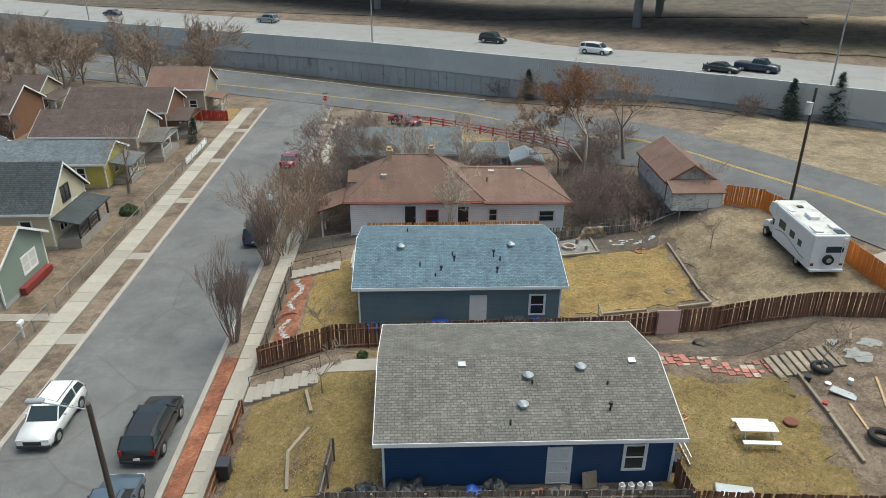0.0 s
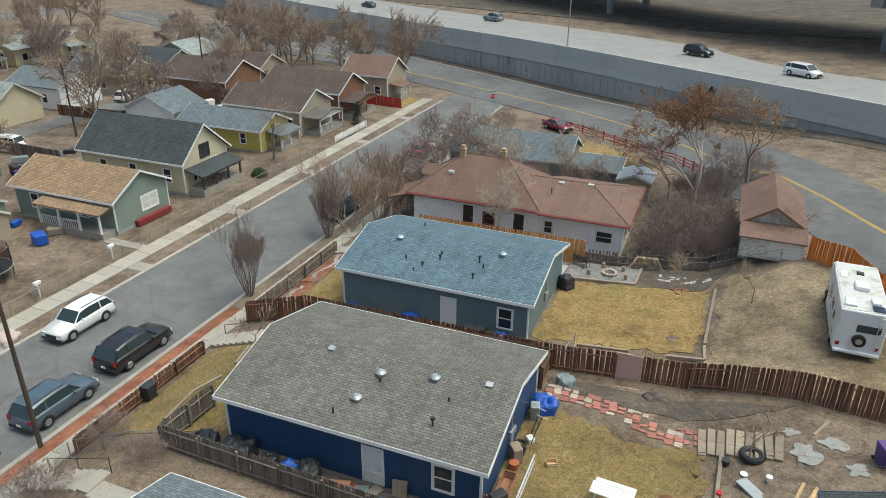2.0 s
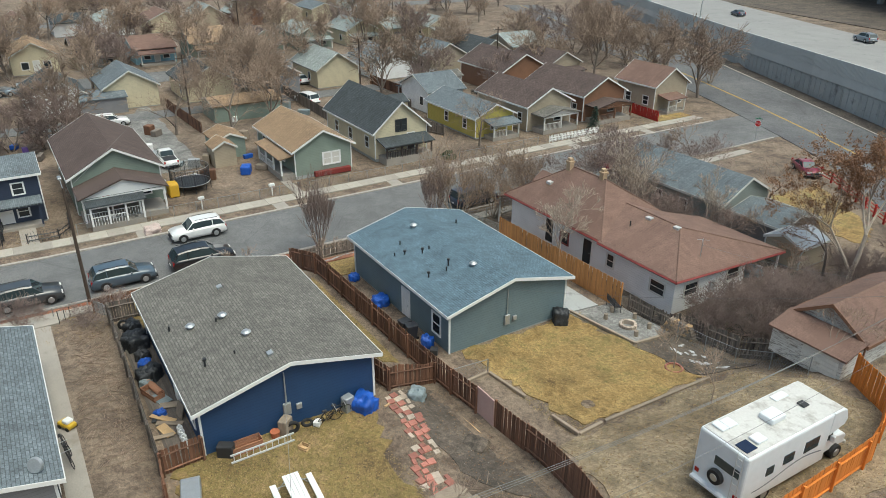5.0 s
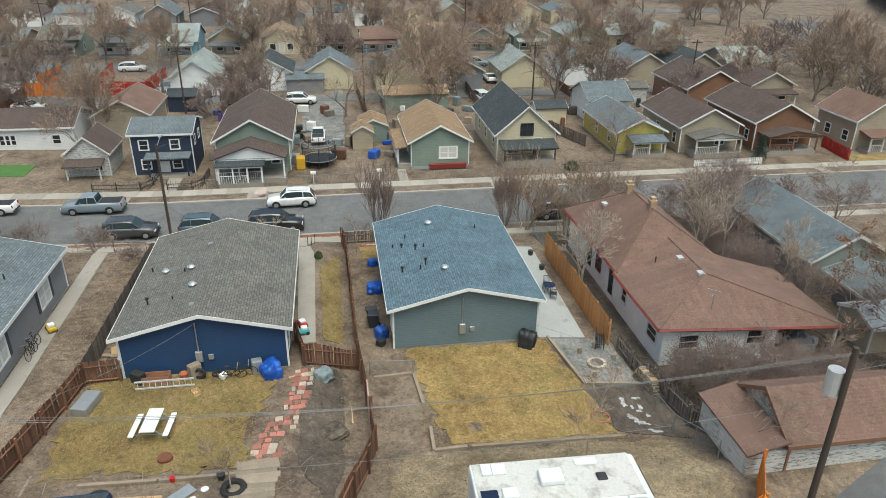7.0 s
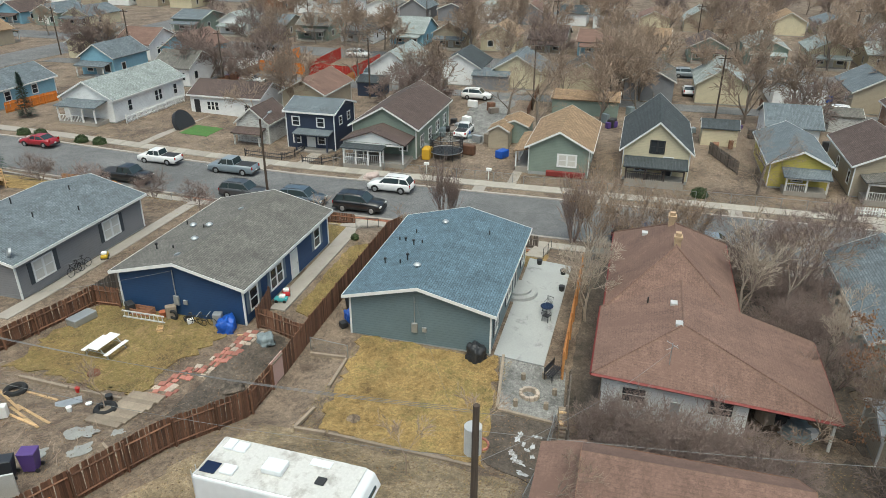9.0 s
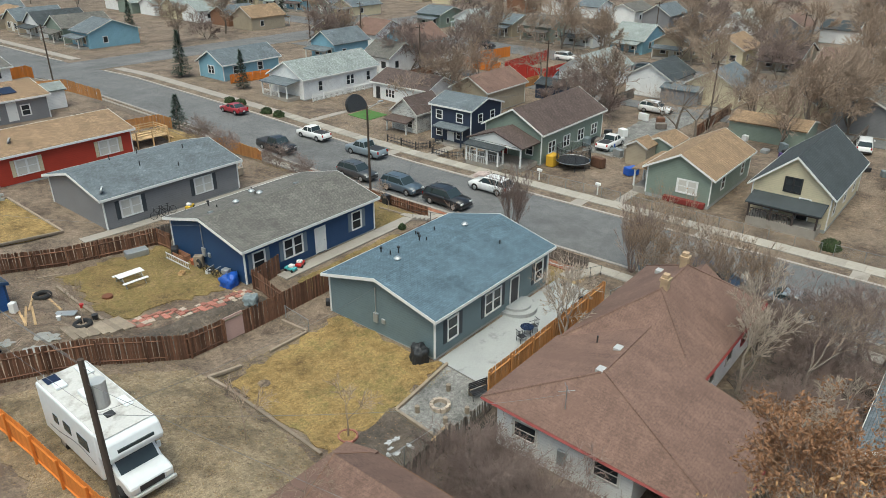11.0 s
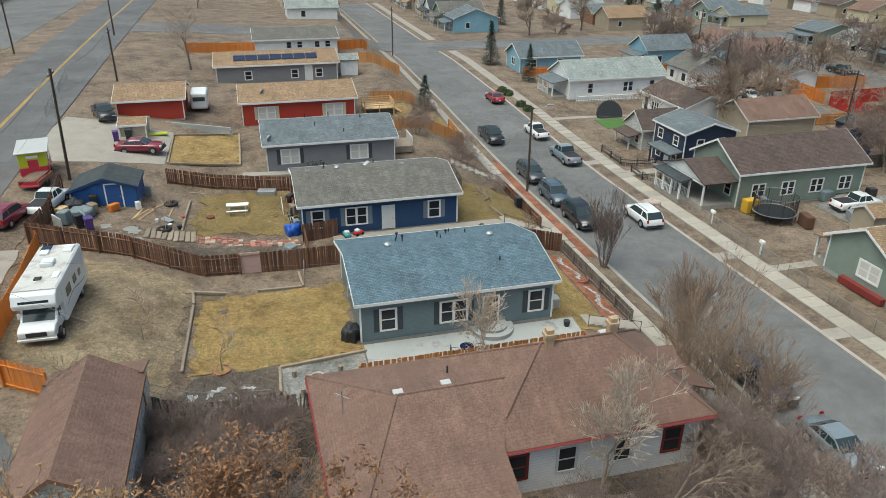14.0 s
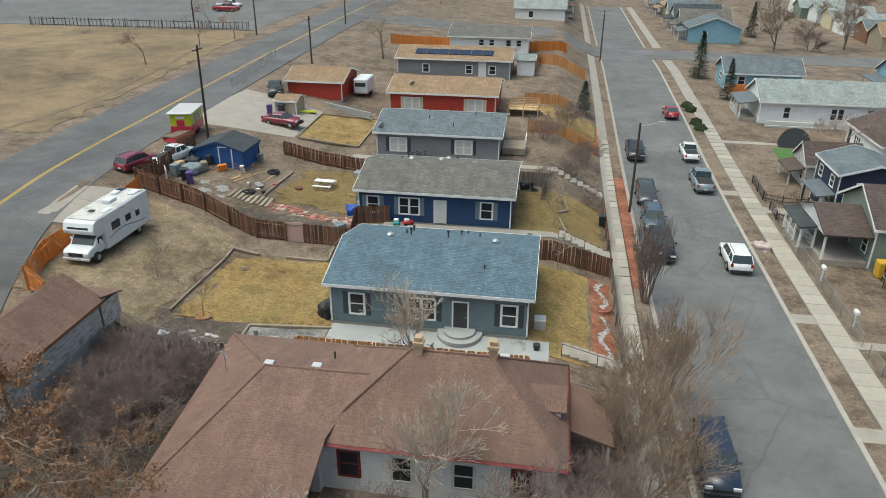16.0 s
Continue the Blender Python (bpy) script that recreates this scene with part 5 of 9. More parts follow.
board_fence([(-27.0, 81.0), (-27.0, 89.5)], 0.9, M["white"], "white picket fence before the beige house", w=0.14, gap=0.1)
board_fence([(-33.2, -7.4), (-46.5, -7.4)], 1.2, M["white"], "white picket fence beside the white house", w=0.16, gap=0.1)
board_fence([(-86.0, -7.0), (-71.0, -9.0), (-71.0, 1.0)], 2.0, M["fence_orange"], "orange board fence at the alley", w=0.3, gap=0.01)
board_fence([(-88.0, 0.9), (-71.3, 1.8), (-70.7, 10.1), (-84.0, 10.6)], 2.2, M["fence_red"], "red board fence at the alley", w=0.3, gap=0.01)
board_fence([(-31.5, -25.5), (-40.0, -24.5)], 1.5, M["fence_orange"], "orange board fence beside the blue house", w=0.2)
board_fence([(-44.0, 68.4), (-36.5, 71.0)], 1.5, M["fence_grey"], "grey board fence behind the yard")
for pts, h, lb in (([(-10.4, 13.0), (-10.4, 24.2)], 1.1, "sagging grey wire fence beside the pavement"), ([(-10.3, 24.6), (-4.7, 25.0)], 1.0, "grey wire fence across the front slope"),
                   ([(-26.8, 25.5), (-26.8, 46.8)], 1.1, "grey wire fence before the front yards"), ([(-26.8, 48), (-26.8, 66)], 1.0, "old wire fence before the front yards"),
                   ([(-26.8, 67), (-26.8, 79)], 1.1, "grey wire fence before the yellow house"), ([(11.8, 40.7), (12.0, 43.3)], 1.0, "short wire fence beside the path"),
                   ([(15.0, 56.6), (24.0, 56.2)], 1.2, "rusty wire fence at the yard's end"), ([(-5.0, 56.6), (-10.3, 56.9)], 1.2, "wire fence beside the white house"),
                   ([(-10.3, 57.0), (-10.3, 72.0)], 1.2, "wire fence before the white house"), ([(36.5, 5), (37.8, -14)], 1.3, "low wire fence beside the road")):
    chain_fence(pts, h, lb)
M["iron"] = surface("black_iron", (0.03, 0.03, 0.033), 0.5, 0.2, 3, 30, 0.1)
for pts in ([(-27.0, 14.0), (-27.0, 19.6), (-31.0, 19.8)], [(-27.0, 21.5), (-27.0, 25.0), (-31.0, 25.2)]):
    board_fence(pts, 1.0, M["iron"], "black iron railing before the midnight blue house", w=0.03, gap=0.22, lean=0.0)
for x0, x1 in ((52, 96),):
    board_fence([(x0, -37.5), (x1, -36.5)], 1.7, M["iron"], "black iron railing round the car park", w=0.08, gap=0.7, lean=0.0)
# red rail fence at the bend
f = thing("rail_fence", 7, 94, H(7, 94), 0, "red painted post-and-rail fence beside the road", "fence")
o = f.matrix_world.translation.copy()
segs, L = along([(-2, 98.5), (2, 96.5), (14.2, 87.0), (17.5, 82.0)])
prev = None
for i in range(14):
    q, ang = at_s(segs, L * i / 13)
    c = Vector((q.x, q.y, H(q.x, q.y))) - o
    part("post", box(B(), c.x - 0.08, c.x + 0.08, c.y - 0.08, c.y + 0.08, c.z - 0.2, c.z + 1.25), M["fence_red"], f)
    if prev is not None:
        for hh in (0.35, 0.7, 1.05):
            part("rail", rod(B(), prev + Vector((0, 0, hh)), c + Vector((0, 0, hh)), 0.06, 0.06, 4), M["fence_red"], f)
    prev = c

# ---- yards and paving ----
patch("lawn", M["lawn"], [(9.3, 43.2), (19.3, 44.4), (19.6, 53.6), (9.3, 52.4)], 0.05, "dormant straw-yellow lawn behind the blue house", "lawn", 0.5, 0.35)
patch("lawn", M["lawn"], [(-8.3, 41.0), (-4.2, 41.0), (-4.2, 53.2), (-8.3, 53.2)], 0.05, "dormant straw-yellow front lawn", "lawn", 0.8, 0.1)
patch("lawn", M["lawn_green"], [(11.4, 25.2), (19.4, 24.6), (20.4, 34.0), (11.4, 35.2)], 0.05, "patchy dry lawn behind the navy house", "lawn", 0.5, 0.5)
patch("lawn", M["lawn_green"], [(-6.3, 26.5), (-2.0, 26.5), (-2.0, 36.4), (-6.3, 36.0)], 0.05, "patchy dry front lawn", "lawn", 0.8, 0.2)
patch("lawn", M["lawn_green"], [(-9.9, 26.0), (-6.3, 26.0), (-6.3, 36.0), (-9.9, 35.5)], 0.045, "patchy dry grass on the front slope", "lawn", 0.8, 0.2)
patch("lawn", M["lawn_green"], [(-2.0, 37.7), (8.4, 38.0), (8.4, 39.4), (-5.0, 39.2)], 0.05, "strip of thin dry lawn", "lawn", 0.6, 0.1)
patch("drive", M["pale_dirt"], [(20.0, 42.0), (31.0, 38.6), (31.0, 56.0), (20.6, 55.5)], 0.04, "pale bare earth drive sloping up to the road", "ground", 0.8, 0.3)
patch("bed", M["dark_dirt"], [(11.6, 36.9), (19.6, 36.6), (24.5, 38.6), (11.6, 39.6)], 0.03, "damp dark soil along the fence", "ground", 0.8, 0.3)
# darker ground colour under the thickets and round the white house
patch("thicket_floor", M["dark_dirt"], [(13.2, 57.4), (20.9, 58.2), (20.9, 80.0), (13.2, 73.0)], 0.05, "dark soil under a bare thicket", "ground", 0.8, 0.4)
patch("thicket_floor", M["dark_dirt"], [(-9.8, 66.8), (4.6, 66.8), (12.8, 73.4), (-9.8, 74.0)], 0.05, "dark soil between the houses", "ground", 0.8, 0.4)
patch("thicket_floor", M["dark_dirt"], [(-10.1, 56.8), (13.0, 56.9), (13.0, 58.7), (-10.1, 58.8)], 0.04, "dark soil beside the white house", "ground", 0.8, 0.1)
patch("bed", M["dark_dirt"], [(14.6, 53.0), (19.4, 53.6), (20.5, 57.0), (14.6, 56.8)], 0.06, "damp dark soil by the fire pit", "ground", 0.8, 0.2)
patch("patio", M["concrete_grey"], [(-5.6, 52.0), (9.0, 52.0), (9.0, 55.2), (-5.6, 55.4)], 0.10, "smooth pale concrete patio beside the blue house", "patio", 0.8)
patch("gravel_bed", M["gravel"], [(9.1, 52.4), (14.4, 53.4), (14.6, 57.0), (9.1, 56.6)], 0.06, "grey gravel bed round the fire pit", "gravel", 0.7)
patch("path", M["concrete"], [(-10.3, 35.9), (9.0, 36.4), (9.0, 37.5), (-4.0, 37.3)], 0.08, "concrete path beside the navy house", "path", 0.8)
patch("lawn", M["lawn"], [(-10.2, -2), (-3.2, -2), (-3.2, 7), (-10.2, 7)], 0.04, "dry grassy front slope", "lawn", 0.9, 0.2)
patch("field", M["field"], [(50.5, -36.5), (160, -36.5), (160, 26), (48.5, 26)], 0.05, "dry open field beside the road", "ground", 1.6, 0.8)
patch("car_park", M["asphalt"], [(51, -110), (160, -110), (160, -37.5), (51, -37.5)], 0.05, "grey asphalt car park", "car park", 4)
patch("apron", M["concrete"], [(23.2, 8.8), (34.5, 5.0), (36.5, 20.0), (23.4, 18.9)], 0.06, "pale concrete drive off the road", "drive", 0.9)
patch("bed", M["lawn"], [(16.3, 8.2), (22.9, 9.8), (23.0, 18.6), (16.3, 18.4)], 0.09, "dry lawn inside a timber edge", "lawn", 0.8)
patch("apron", M["dirt"], [(31.6, 24.0), (37.5, 22.0), (36.5, 45.0), (31.6, 46.0)], 0.05, "brown earth verge beside the road", "ground", 0.9, 0.4)
patch("apron", M["concrete"], [(31.6, 38.5), (35.6, 39.5), (34.8, 46.5), (31.6, 46.0)], 0.07, "concrete drive apron by the road", "drive", 0.9, 0.1)
patch("verge", M["pale_dirt"], [(30.5, 76.0), (44.5, 51.0), (56.0, 73.0), (40.0, 88.0)], 0.06, "pale sandy verge below the highway wall", "ground", 1.2, 0.6)
patch("lawn", M["lawn"], [(1.0, 83.0), (13.0, 83.0), (11.0, 87.5), (1.0, 95.0)], 0.05, "dormant yellow lawn behind a red rail fence", "lawn", 0.9, 0.3)
patch("lawn", M["lawn"], [(-29.0, 101.5), (-26.7, 101.5), (-26.7, 108), (-29.0, 108)], 0.05, "small yellow front lawn", "lawn", 0.9, 0.1)
patch("drive", M["gravel"], [(-58, 34.8), (-40, 34.9), (-40, 40.5), (-76, 41.0)], 0.04, "grey gravel and concrete drive behind the porch house", "drive", 1.2, 0.2)
patch("path", M["concrete"], [(-30.8, 21.0), (-26.4, 21.0), (-26.4, 22.4), (-30.8, 22.4)], 0.06, "pale concrete front path", "path", 1)
patch("path", M["concrete"], [(-31.0, 46.2), (-26.4, 46.2), (-26.4, 47.2), (-31.0, 47.2)], 0.06, "pale concrete front path", "path", 1)
patch("path", M["concrete"], [(-30.8, -0.6), (-26.4, -0.6), (-26.4, 0.5), (-41.0, 0.5)], 0.06, "pale concrete front path", "path", 1)
patch("lawn", surface("green_turf", (0.07, 0.16, 0.035), 0.9, 0.25, 2, 20, 0.4), [(-36, 1.5), (-32, 1.5), (-32, 5.5), (-36, 5.5)], 0.05, "small patch of green turf", "lawn", 1)
for y in np.arange(-48, 104, 13.0):
    if 10 < y < 100:
        patch("path", M["concrete"], [(-24.7, y), (-23.1, y), (-23.1, y + 1.3), (-24.7, y + 1.3)], 0.11, "short concrete crossing over the verge", "path", 1)

patch("path", M["concrete"], [(-5.0, 20.6), (16.0, 20.6), (16.0, 21.65), (-5.0, 21.65)], 0.06, "pale concrete path beside the grey house", "path", 0.8)
# expansion joints: pavement slabs
slab_w = bpy.data.meshes.new("slab")
bm = bevel(box(B(), -0.83, 0.83, -0.73, 0.73, -0.05, 0.02), 0.02)
bm.to_mesh(slab_w)
bm.free()
slab_e = bpy.data.meshes.new("slab")
bm = bevel(box(B(), -0.63, 0.63, -0.73, 0.73, -0.05, 0.02), 0.02)
bm.to_mesh(slab_e)
bm.free()
M["slab"] = surface("pavement_slab", (0.36, 0.33, 0.28), 0.9, 0.2, 0.8, 14, 0.2, piece=0.14, stain=(0.28, 0.245, 0.2))
for me, x, y0, y1 in ((slab_w, -25.55, -6, 108), (slab_e, -11.25, 4, 92)):
    pv = thing("pavement", x, (y0 + y1) / 2, H(x, 40), 0, "pale worn concrete pavement slabs beside the street", "pavement", "", "structure")
    o = pv.matrix_world.translation.copy()
    y = y0
    while y < y1:
        meshpart("slab", me, M["slab"], pv, Matrix.Translation((0, y - o.y, H(x, y) + 0.125 + rnd.uniform(-0.01, 0.015) - o.z)))
        y += 1.5

# ---- vehicles ----
M["tyre"] = surface("tyre_rubber", (0.02, 0.02, 0.02), 0.8, 0.2, 8, 40, 0.2)
M["rim"] = surface("alloy_rim", (0.45, 0.46, 0.47), 0.3, 0.1, 5, 20, 0.05, metal=0.8)
M["car_glass"] = gloss("tinted_car_glass", (0.035, 0.05, 0.055), 0.05)
M["lamp_red"] = gloss("tail_lamp", (0.35, 0.01, 0.01), 0.15)
M["lamp_white"] = gloss("head_lamp", (0.75, 0.75, 0.72), 0.1)
M["plastic"] = surface("black_plastic", (0.03, 0.03, 0.032), 0.6, 0.1, 4, 30, 0.1)
PAINT = {}


def paint(name, c):
    if name not in PAINT:
        PAINT[name] = gloss(name + "_car_paint", c, 0.28, 0.0, 0.6, 0.06)
    return PAINT[name]


SHAPES = {
    # length, width, stations: (place along, belt height, roof height or 0, half width factor)
    "suv": (4.8, 1.92, [(0.0, 0.62, 0, 0.86), (0.03, 0.9, 0, 0.95), (0.14, 1.0, 0, 0.99), (0.27, 1.06, 0, 1.0), (0.4, 1.08, 1.66, 1.0), (0.55, 1.1, 1.74, 1.0), (0.75, 1.12, 1.72, 1.0), (0.9, 1.12, 1.62, 0.98), (0.985, 1.05, 0, 0.94), (1.0, 0.6, 0, 0.9)]),
    "sedan": (4.6, 1.8, [(0.0, 0.55, 0, 0.84), (0.03, 0.76, 0, 0.94), (0.15, 0.86, 0, 0.99), (0.29, 0.93, 0, 1.0), (0.44, 0.95, 1.38, 1.0), (0.55, 0.96, 1.43, 1.0), (0.7, 0.98, 1.38, 1.0), (0.84, 0.98, 0, 0.99), (0.97, 0.95, 0, 0.94), (1.0, 0.55, 0, 0.88)]),
    "pickup": (5.6, 1.95, [(0.0, 0.65, 0, 0.9), (0.02, 0.98, 0, 0.96), (0.12, 1.08, 0, 1.0), (0.24, 1.13, 0, 1.0), (0.33, 1.15, 1.76, 1.0), (0.45, 1.16, 1.82, 1.0), (0.57, 1.16, 1.78, 1.0), (0.605, 1.16, 0, 1.0), (0.98, 1.14, 0, 1.0), (1.0, 0.6, 0, 0.97)]),
    "van": (5.0, 1.98, [(0.0, 0.6, 0, 0.88), (0.03, 0.88, 0, 0.96), (0.12, 1.02, 0, 0.99), (0.2, 1.1, 0, 1.0), (0.34, 1.12, 1.72, 1.0), (0.5, 1.13, 1.8, 1.0), (0.8, 1.14, 1.78, 1.0), (0.94, 1.14, 1.7, 0.99), (0.985, 1.08, 0, 0.97), (1.0, 0.5, 0, 0.93)]),
}


def vehicle(kind, x, y, turn, color, label, category="car", z=None, scale=1.0, group="vehicles along the street", lite=False):
    """A vehicle that heads to its own +y; turn in degrees."""
    L, W, st = SHAPES[kind]
    z = H(x, y) + 0.04 if z is None else z
    ob = thing("car" if kind in ("suv", "sedan", "van") else "pickup_truck", x, y, z, turn, label, category, group)
    ob.scale = (scale,) * 3
    hw = W / 2
    floor = 0.28
    rings, cabin = [], []
    for s, belt, roof, f in st:
        yy = L / 2 - s * L
        w = hw * f
        rings.append([(-w * 0.93, yy, floor), (-w, yy, floor + 0.22), (-w, yy, belt - 0.2), (-w * 0.93, yy, belt), (w * 0.93, yy, belt), (w, yy, belt - 0.2), (w, yy, floor + 0.22), (w * 0.93, yy, floor)])
        if roof:
            cabin.append((yy, belt, roof, w))
    bm = B()
    vr = [[bm.verts.new(p) for p in r] for r in rings]
    for a, b in zip(vr, vr[1:]):
        for i in range(8):
            bm.faces.new((a[i], b[i], b[(i + 1) % 8], a[(i + 1) % 8]))
    bm.faces.new(vr[0])
    bm.faces.new(vr[-1][::-1])
    bmesh.ops.recalc_face_normals(bm, faces=bm.faces)
    for fc in bm.faces:
        fc.smooth = True
    body = part("body", bm, color, ob)
    # glasshouse: windscreen foot, roof stations, tail foot
    i0 = next(i for i, q in enumerate(st) if q[2])
    i1 = max(i for i, q in enumerate(st) if q[2])
    y_f, b_f = L / 2 - st[i0 - 1][0] * L, st[i0 - 1][1]
    y_b, b_b = L / 2 - st[i1 + 1][0] * L, st[i1 + 1][1]
    roofm = B()
    sides = {-1: B(), 1: B()}
    prof = [(y_f, b_f, b_f + 0.01)] + [(yy, bt, rf) for yy, bt, rf, w in cabin] + [(y_b, b_b, b_b + 0.01)]
    rows = []
    for k, (yy, bt, rf) in enumerate(prof):
        lean = 0.78 if 0 < k < len(prof) - 1 else 0.9
        rows.append((yy, bt, rf, hw * 0.92, hw * lean))
    st_v = {}
    for k in range(len(rows) - 1):
        (ya, ba, ra, wa, ta), (yb, bb, rb, wb, tb) = rows[k], rows[k + 1]
        top = 0.09
        for s in (-1, 1):
            q = [sides[s].verts.new(p) for p in ((s * wa, ya, ba - 0.01), (s * wb, yb, bb - 0.01), (s * tb, yb, max(bb, rb - top)), (s * ta, ya, max(ba, ra - top)))]
            sides[s].faces.new(q)
        if k == 0 or k == len(rows) - 2:
            g1 = B()
            q = [g1.verts.new(p) for p in ((-ta, ya, ra), (ta, ya, ra), (tb, yb, rb), (-tb, yb, rb))]
            g1.faces.new(q)
            bmesh.ops.recalc_face_normals(g1, faces=g1.faces)
            part("windscreen" if k == 0 else "rear_window", g1, M["car_glass"], ob)
            for s in (-1, 1):
                part("pillar", rod(B(), (s * ta, ya, ra - 0.02), (s * tb, yb, rb - 0.04), 0.045, 0.045, 5), color, ob)
        else:
            for pts in ([(s * ta, ya, ra - top), (s * tb, yb, rb - top), (s * tb * 0.86, yb, rb), (s * ta * 0.86, ya, ra)] for s in (-1, 1)):
                roofm.faces.new([roofm.verts.new(p) for p in pts])
            roofm.faces.new([roofm.verts.new(p) for p in ((-ta * 0.86, ya, ra), (ta * 0.86, ya, ra), (tb * 0.86, yb, rb), (-tb * 0.86, yb, rb))])
    yy, bt, rf, w, t = rows[len(rows) // 2]
    for s in (-1, 1):
        part("pillar", rod(B(), (s * w * 1.005, yy, bt - 0.03), (s * t * 1.01, yy, rf - 0.08), 0.045, 0.04, 5), color, ob)
        bmesh.ops.remove_doubles(sides[s], verts=sides[s].verts, dist=0.001)
        bmesh.ops.recalc_face_normals(sides[s], faces=sides[s].faces)
        part("side_window", sides[s], M["car_glass"], ob)
    bmesh.ops.remove_doubles(roofm, verts=roofm.verts, dist=0.001)
    bmesh.ops.recalc_face_normals(roofm, faces=roofm.faces)
    part("roof", roofm, color, ob)
    if kind == "suv":
        for s in (-1, 1):
            part("roof_rail", rod(B(), (s * hw * 0.66, 0.25, 1.78), (s * hw * 0.66, -L * 0.36, 1.76), 0.025, 0.025, 5), M["plastic"], ob)
    if kind == "pickup":
        bm = box(B(), -hw * 0.82, hw * 0.82, -L * 0.47, -L * 0.12, 1.05, 1.17)
        part("load_bed", bm, M["plastic"], ob, "dark open load bed")
    r = 0.36 if kind != "sedan" else 0.32
    for s in (-1, 1):
        for yy in (L / 2 - 0.19 * L, L / 2 - 0.79 * L):
            bm = rod(B(), (s * (hw - 0.24), yy, r), (s * (hw + 0.015), yy, r), r, r, 18)
            tyre = part("wheel", bm, M["tyre"], ob)
            bm = rod(B(), (s * (hw + 0.0), yy, r), (s * (hw + 0.03), yy, r), r * 0.66, r * 0.6, 14)
            part("rim", bm, M["rim"], tyre)
            if lite:
                continue
            bm = B()
            n = 12
            arc = [(yy + (r + 0.08) * math.cos(math.pi * i / n), r + (r + 0.08) * math.sin(math.pi * i / n)) for i in range(n + 1)]
            prism(bm, arc, "x", min(s * (hw - 0.3), s * (hw + 0.006)), max(s * (hw - 0.3), s * (hw + 0.006)))
            part("wheel_arch", bm, M["plastic"], ob)
        part("headlight", box(B(), s * hw * 0.7 - 0.2, s * hw * 0.7 + 0.2, L / 2 - 0.2, L / 2 - 0.03, 0.66, 0.82), M["lamp_white"], ob)
        part("tail_light", box(B(), s * hw * 0.82 - 0.1, s * hw * 0.82 + 0.1, -L / 2 + 0.015, -L / 2 + 0.12, 0.75, 1.05), M["lamp_red"], ob)
        part("wing_mirror", bevel(box(B(), s * (hw + 0.1) - 0.09, s * (hw + 0.1) + 0.09, y_f - 0.62, y_f - 0.5, st[i0][1] - 0.02, st[i0][1] + 0.15), 0.03), color, ob)
    part("grille", box(B(), -hw * 0.5, hw * 0.5, L / 2 - 0.12, L / 2 + 0.01, 0.5, 0.72), M["plastic"], ob)
    part("bumper", bevel(box(B(), -hw * 0.9, hw * 0.9, L / 2 - 0.15, L / 2 + 0.05, 0.3, 0.48), 0.03), M["plastic"], ob)
    part("bumper", bevel(box(B(), -hw * 0.9, hw * 0.9, -L / 2 - 0.05, -L / 2 + 0.15, 0.3, 0.5), 0.03), M["plastic"], ob)
    part("number_plate", box(B(), -0.16, 0.16, -L / 2 - 0.07, -L / 2 - 0.05, 0.52, 0.66), M["white"], ob)
    return ob


white_p, black_p, blue_p, grey_p, silver_p, red_p, teal_p, crim_p = (paint("white", (0.75, 0.75, 0.74)), paint("black", (0.012, 0.013, 0.015)), paint("steel_blue", (0.07, 0.1, 0.13)), paint("dark_grey", (0.05, 0.055, 0.06)),
    paint("silver_blue", (0.2, 0.24, 0.27)), paint("red", (0.3, 0.01, 0.02)), paint("dark_blue", (0.02, 0.032, 0.06)), paint("crimson", (0.2, 0.015, 0.035)))
vehicle("suv", -20.9, 34.7, 180, white_p, "white sport utility car parked at the kerb")
vehicle("suv", -14.9, 33.5, 0, black_p, "black sport utility car parked at the kerb", scale=1.06)
vehicle("suv", -14.9, 27.3, 0, blue_p, "dark steel blue estate car parked at the kerb")
vehicle("suv", -14.9, 20.6, 0, grey_p, "dark grey sport utility car parked at the kerb")
vehicle("pickup", -14.9, 6.6, 0, black_p, "black pickup truck with a cracked green windscreen", "pickup truck")
vehicle("pickup", -21.2, 15.8, 180, silver_p, "silver-blue pickup truck parked at the kerb", "pickup truck")
vehicle("pickup", -21.3, 6.2, 180, white_p, "old white pickup truck with a rack", "pickup truck", scale=0.9)
vehicle("sedan", -21.2, -10.5, 180, red_p, "dark red car parked at the kerb")
vehicle("van", -14.5, 60.6, 0, teal_p, "dark blue minivan parked at the kerb")
vehicle("sedan", -14.7, 67.0, 0, silver_p, "silver car parked at the kerb")
vehicle("sedan", -15.0, 81.0, 0, crim_p, "dark red car parked at the kerb")
vehicle("sedan", -2.0, 97.6, 235, crim_p, "dark red saloon beside the red rail fence")
vehicle("sedan", 25.8, 15.7, 80, crim_p, "shiny red saloon on the concrete drive")
vehicle("suv", 33.3, 33.6, 165, crim_p, "dark red hatchback beside the road", scale=0.85)
vehicle("pickup", 31.2, 30.6, 168, white_p, "old white pickup truck beside the fence", "pickup truck", scale=0.85)
vehicle("pickup", 30.6, 5.2, 20, black_p, "black pickup truck beside the red garage", "pickup truck", scale=0.9)
vehicle("pickup", -43.5, 37.2, 90, white_p, "white pickup truck in the back drive", "pickup truck", scale=0.9)
vehicle("van", -62.5, 62.5, 100, white_p, "white van in a back yard", scale=0.95)
vehicle("sedan", -76.5, 67.0, 90, white_p, "white car at the alley")
vehicle("sedan", -78.5, 70.5, 90, white_p, "white car at the alley")
vehicle("pickup", 67.5, -62, 90, red_p, "red pickup truck in the car park", "pickup truck")
vehicle("pickup", 69.5, -68, 90, white_p, "white pickup truck in the car park", "pickup truck")


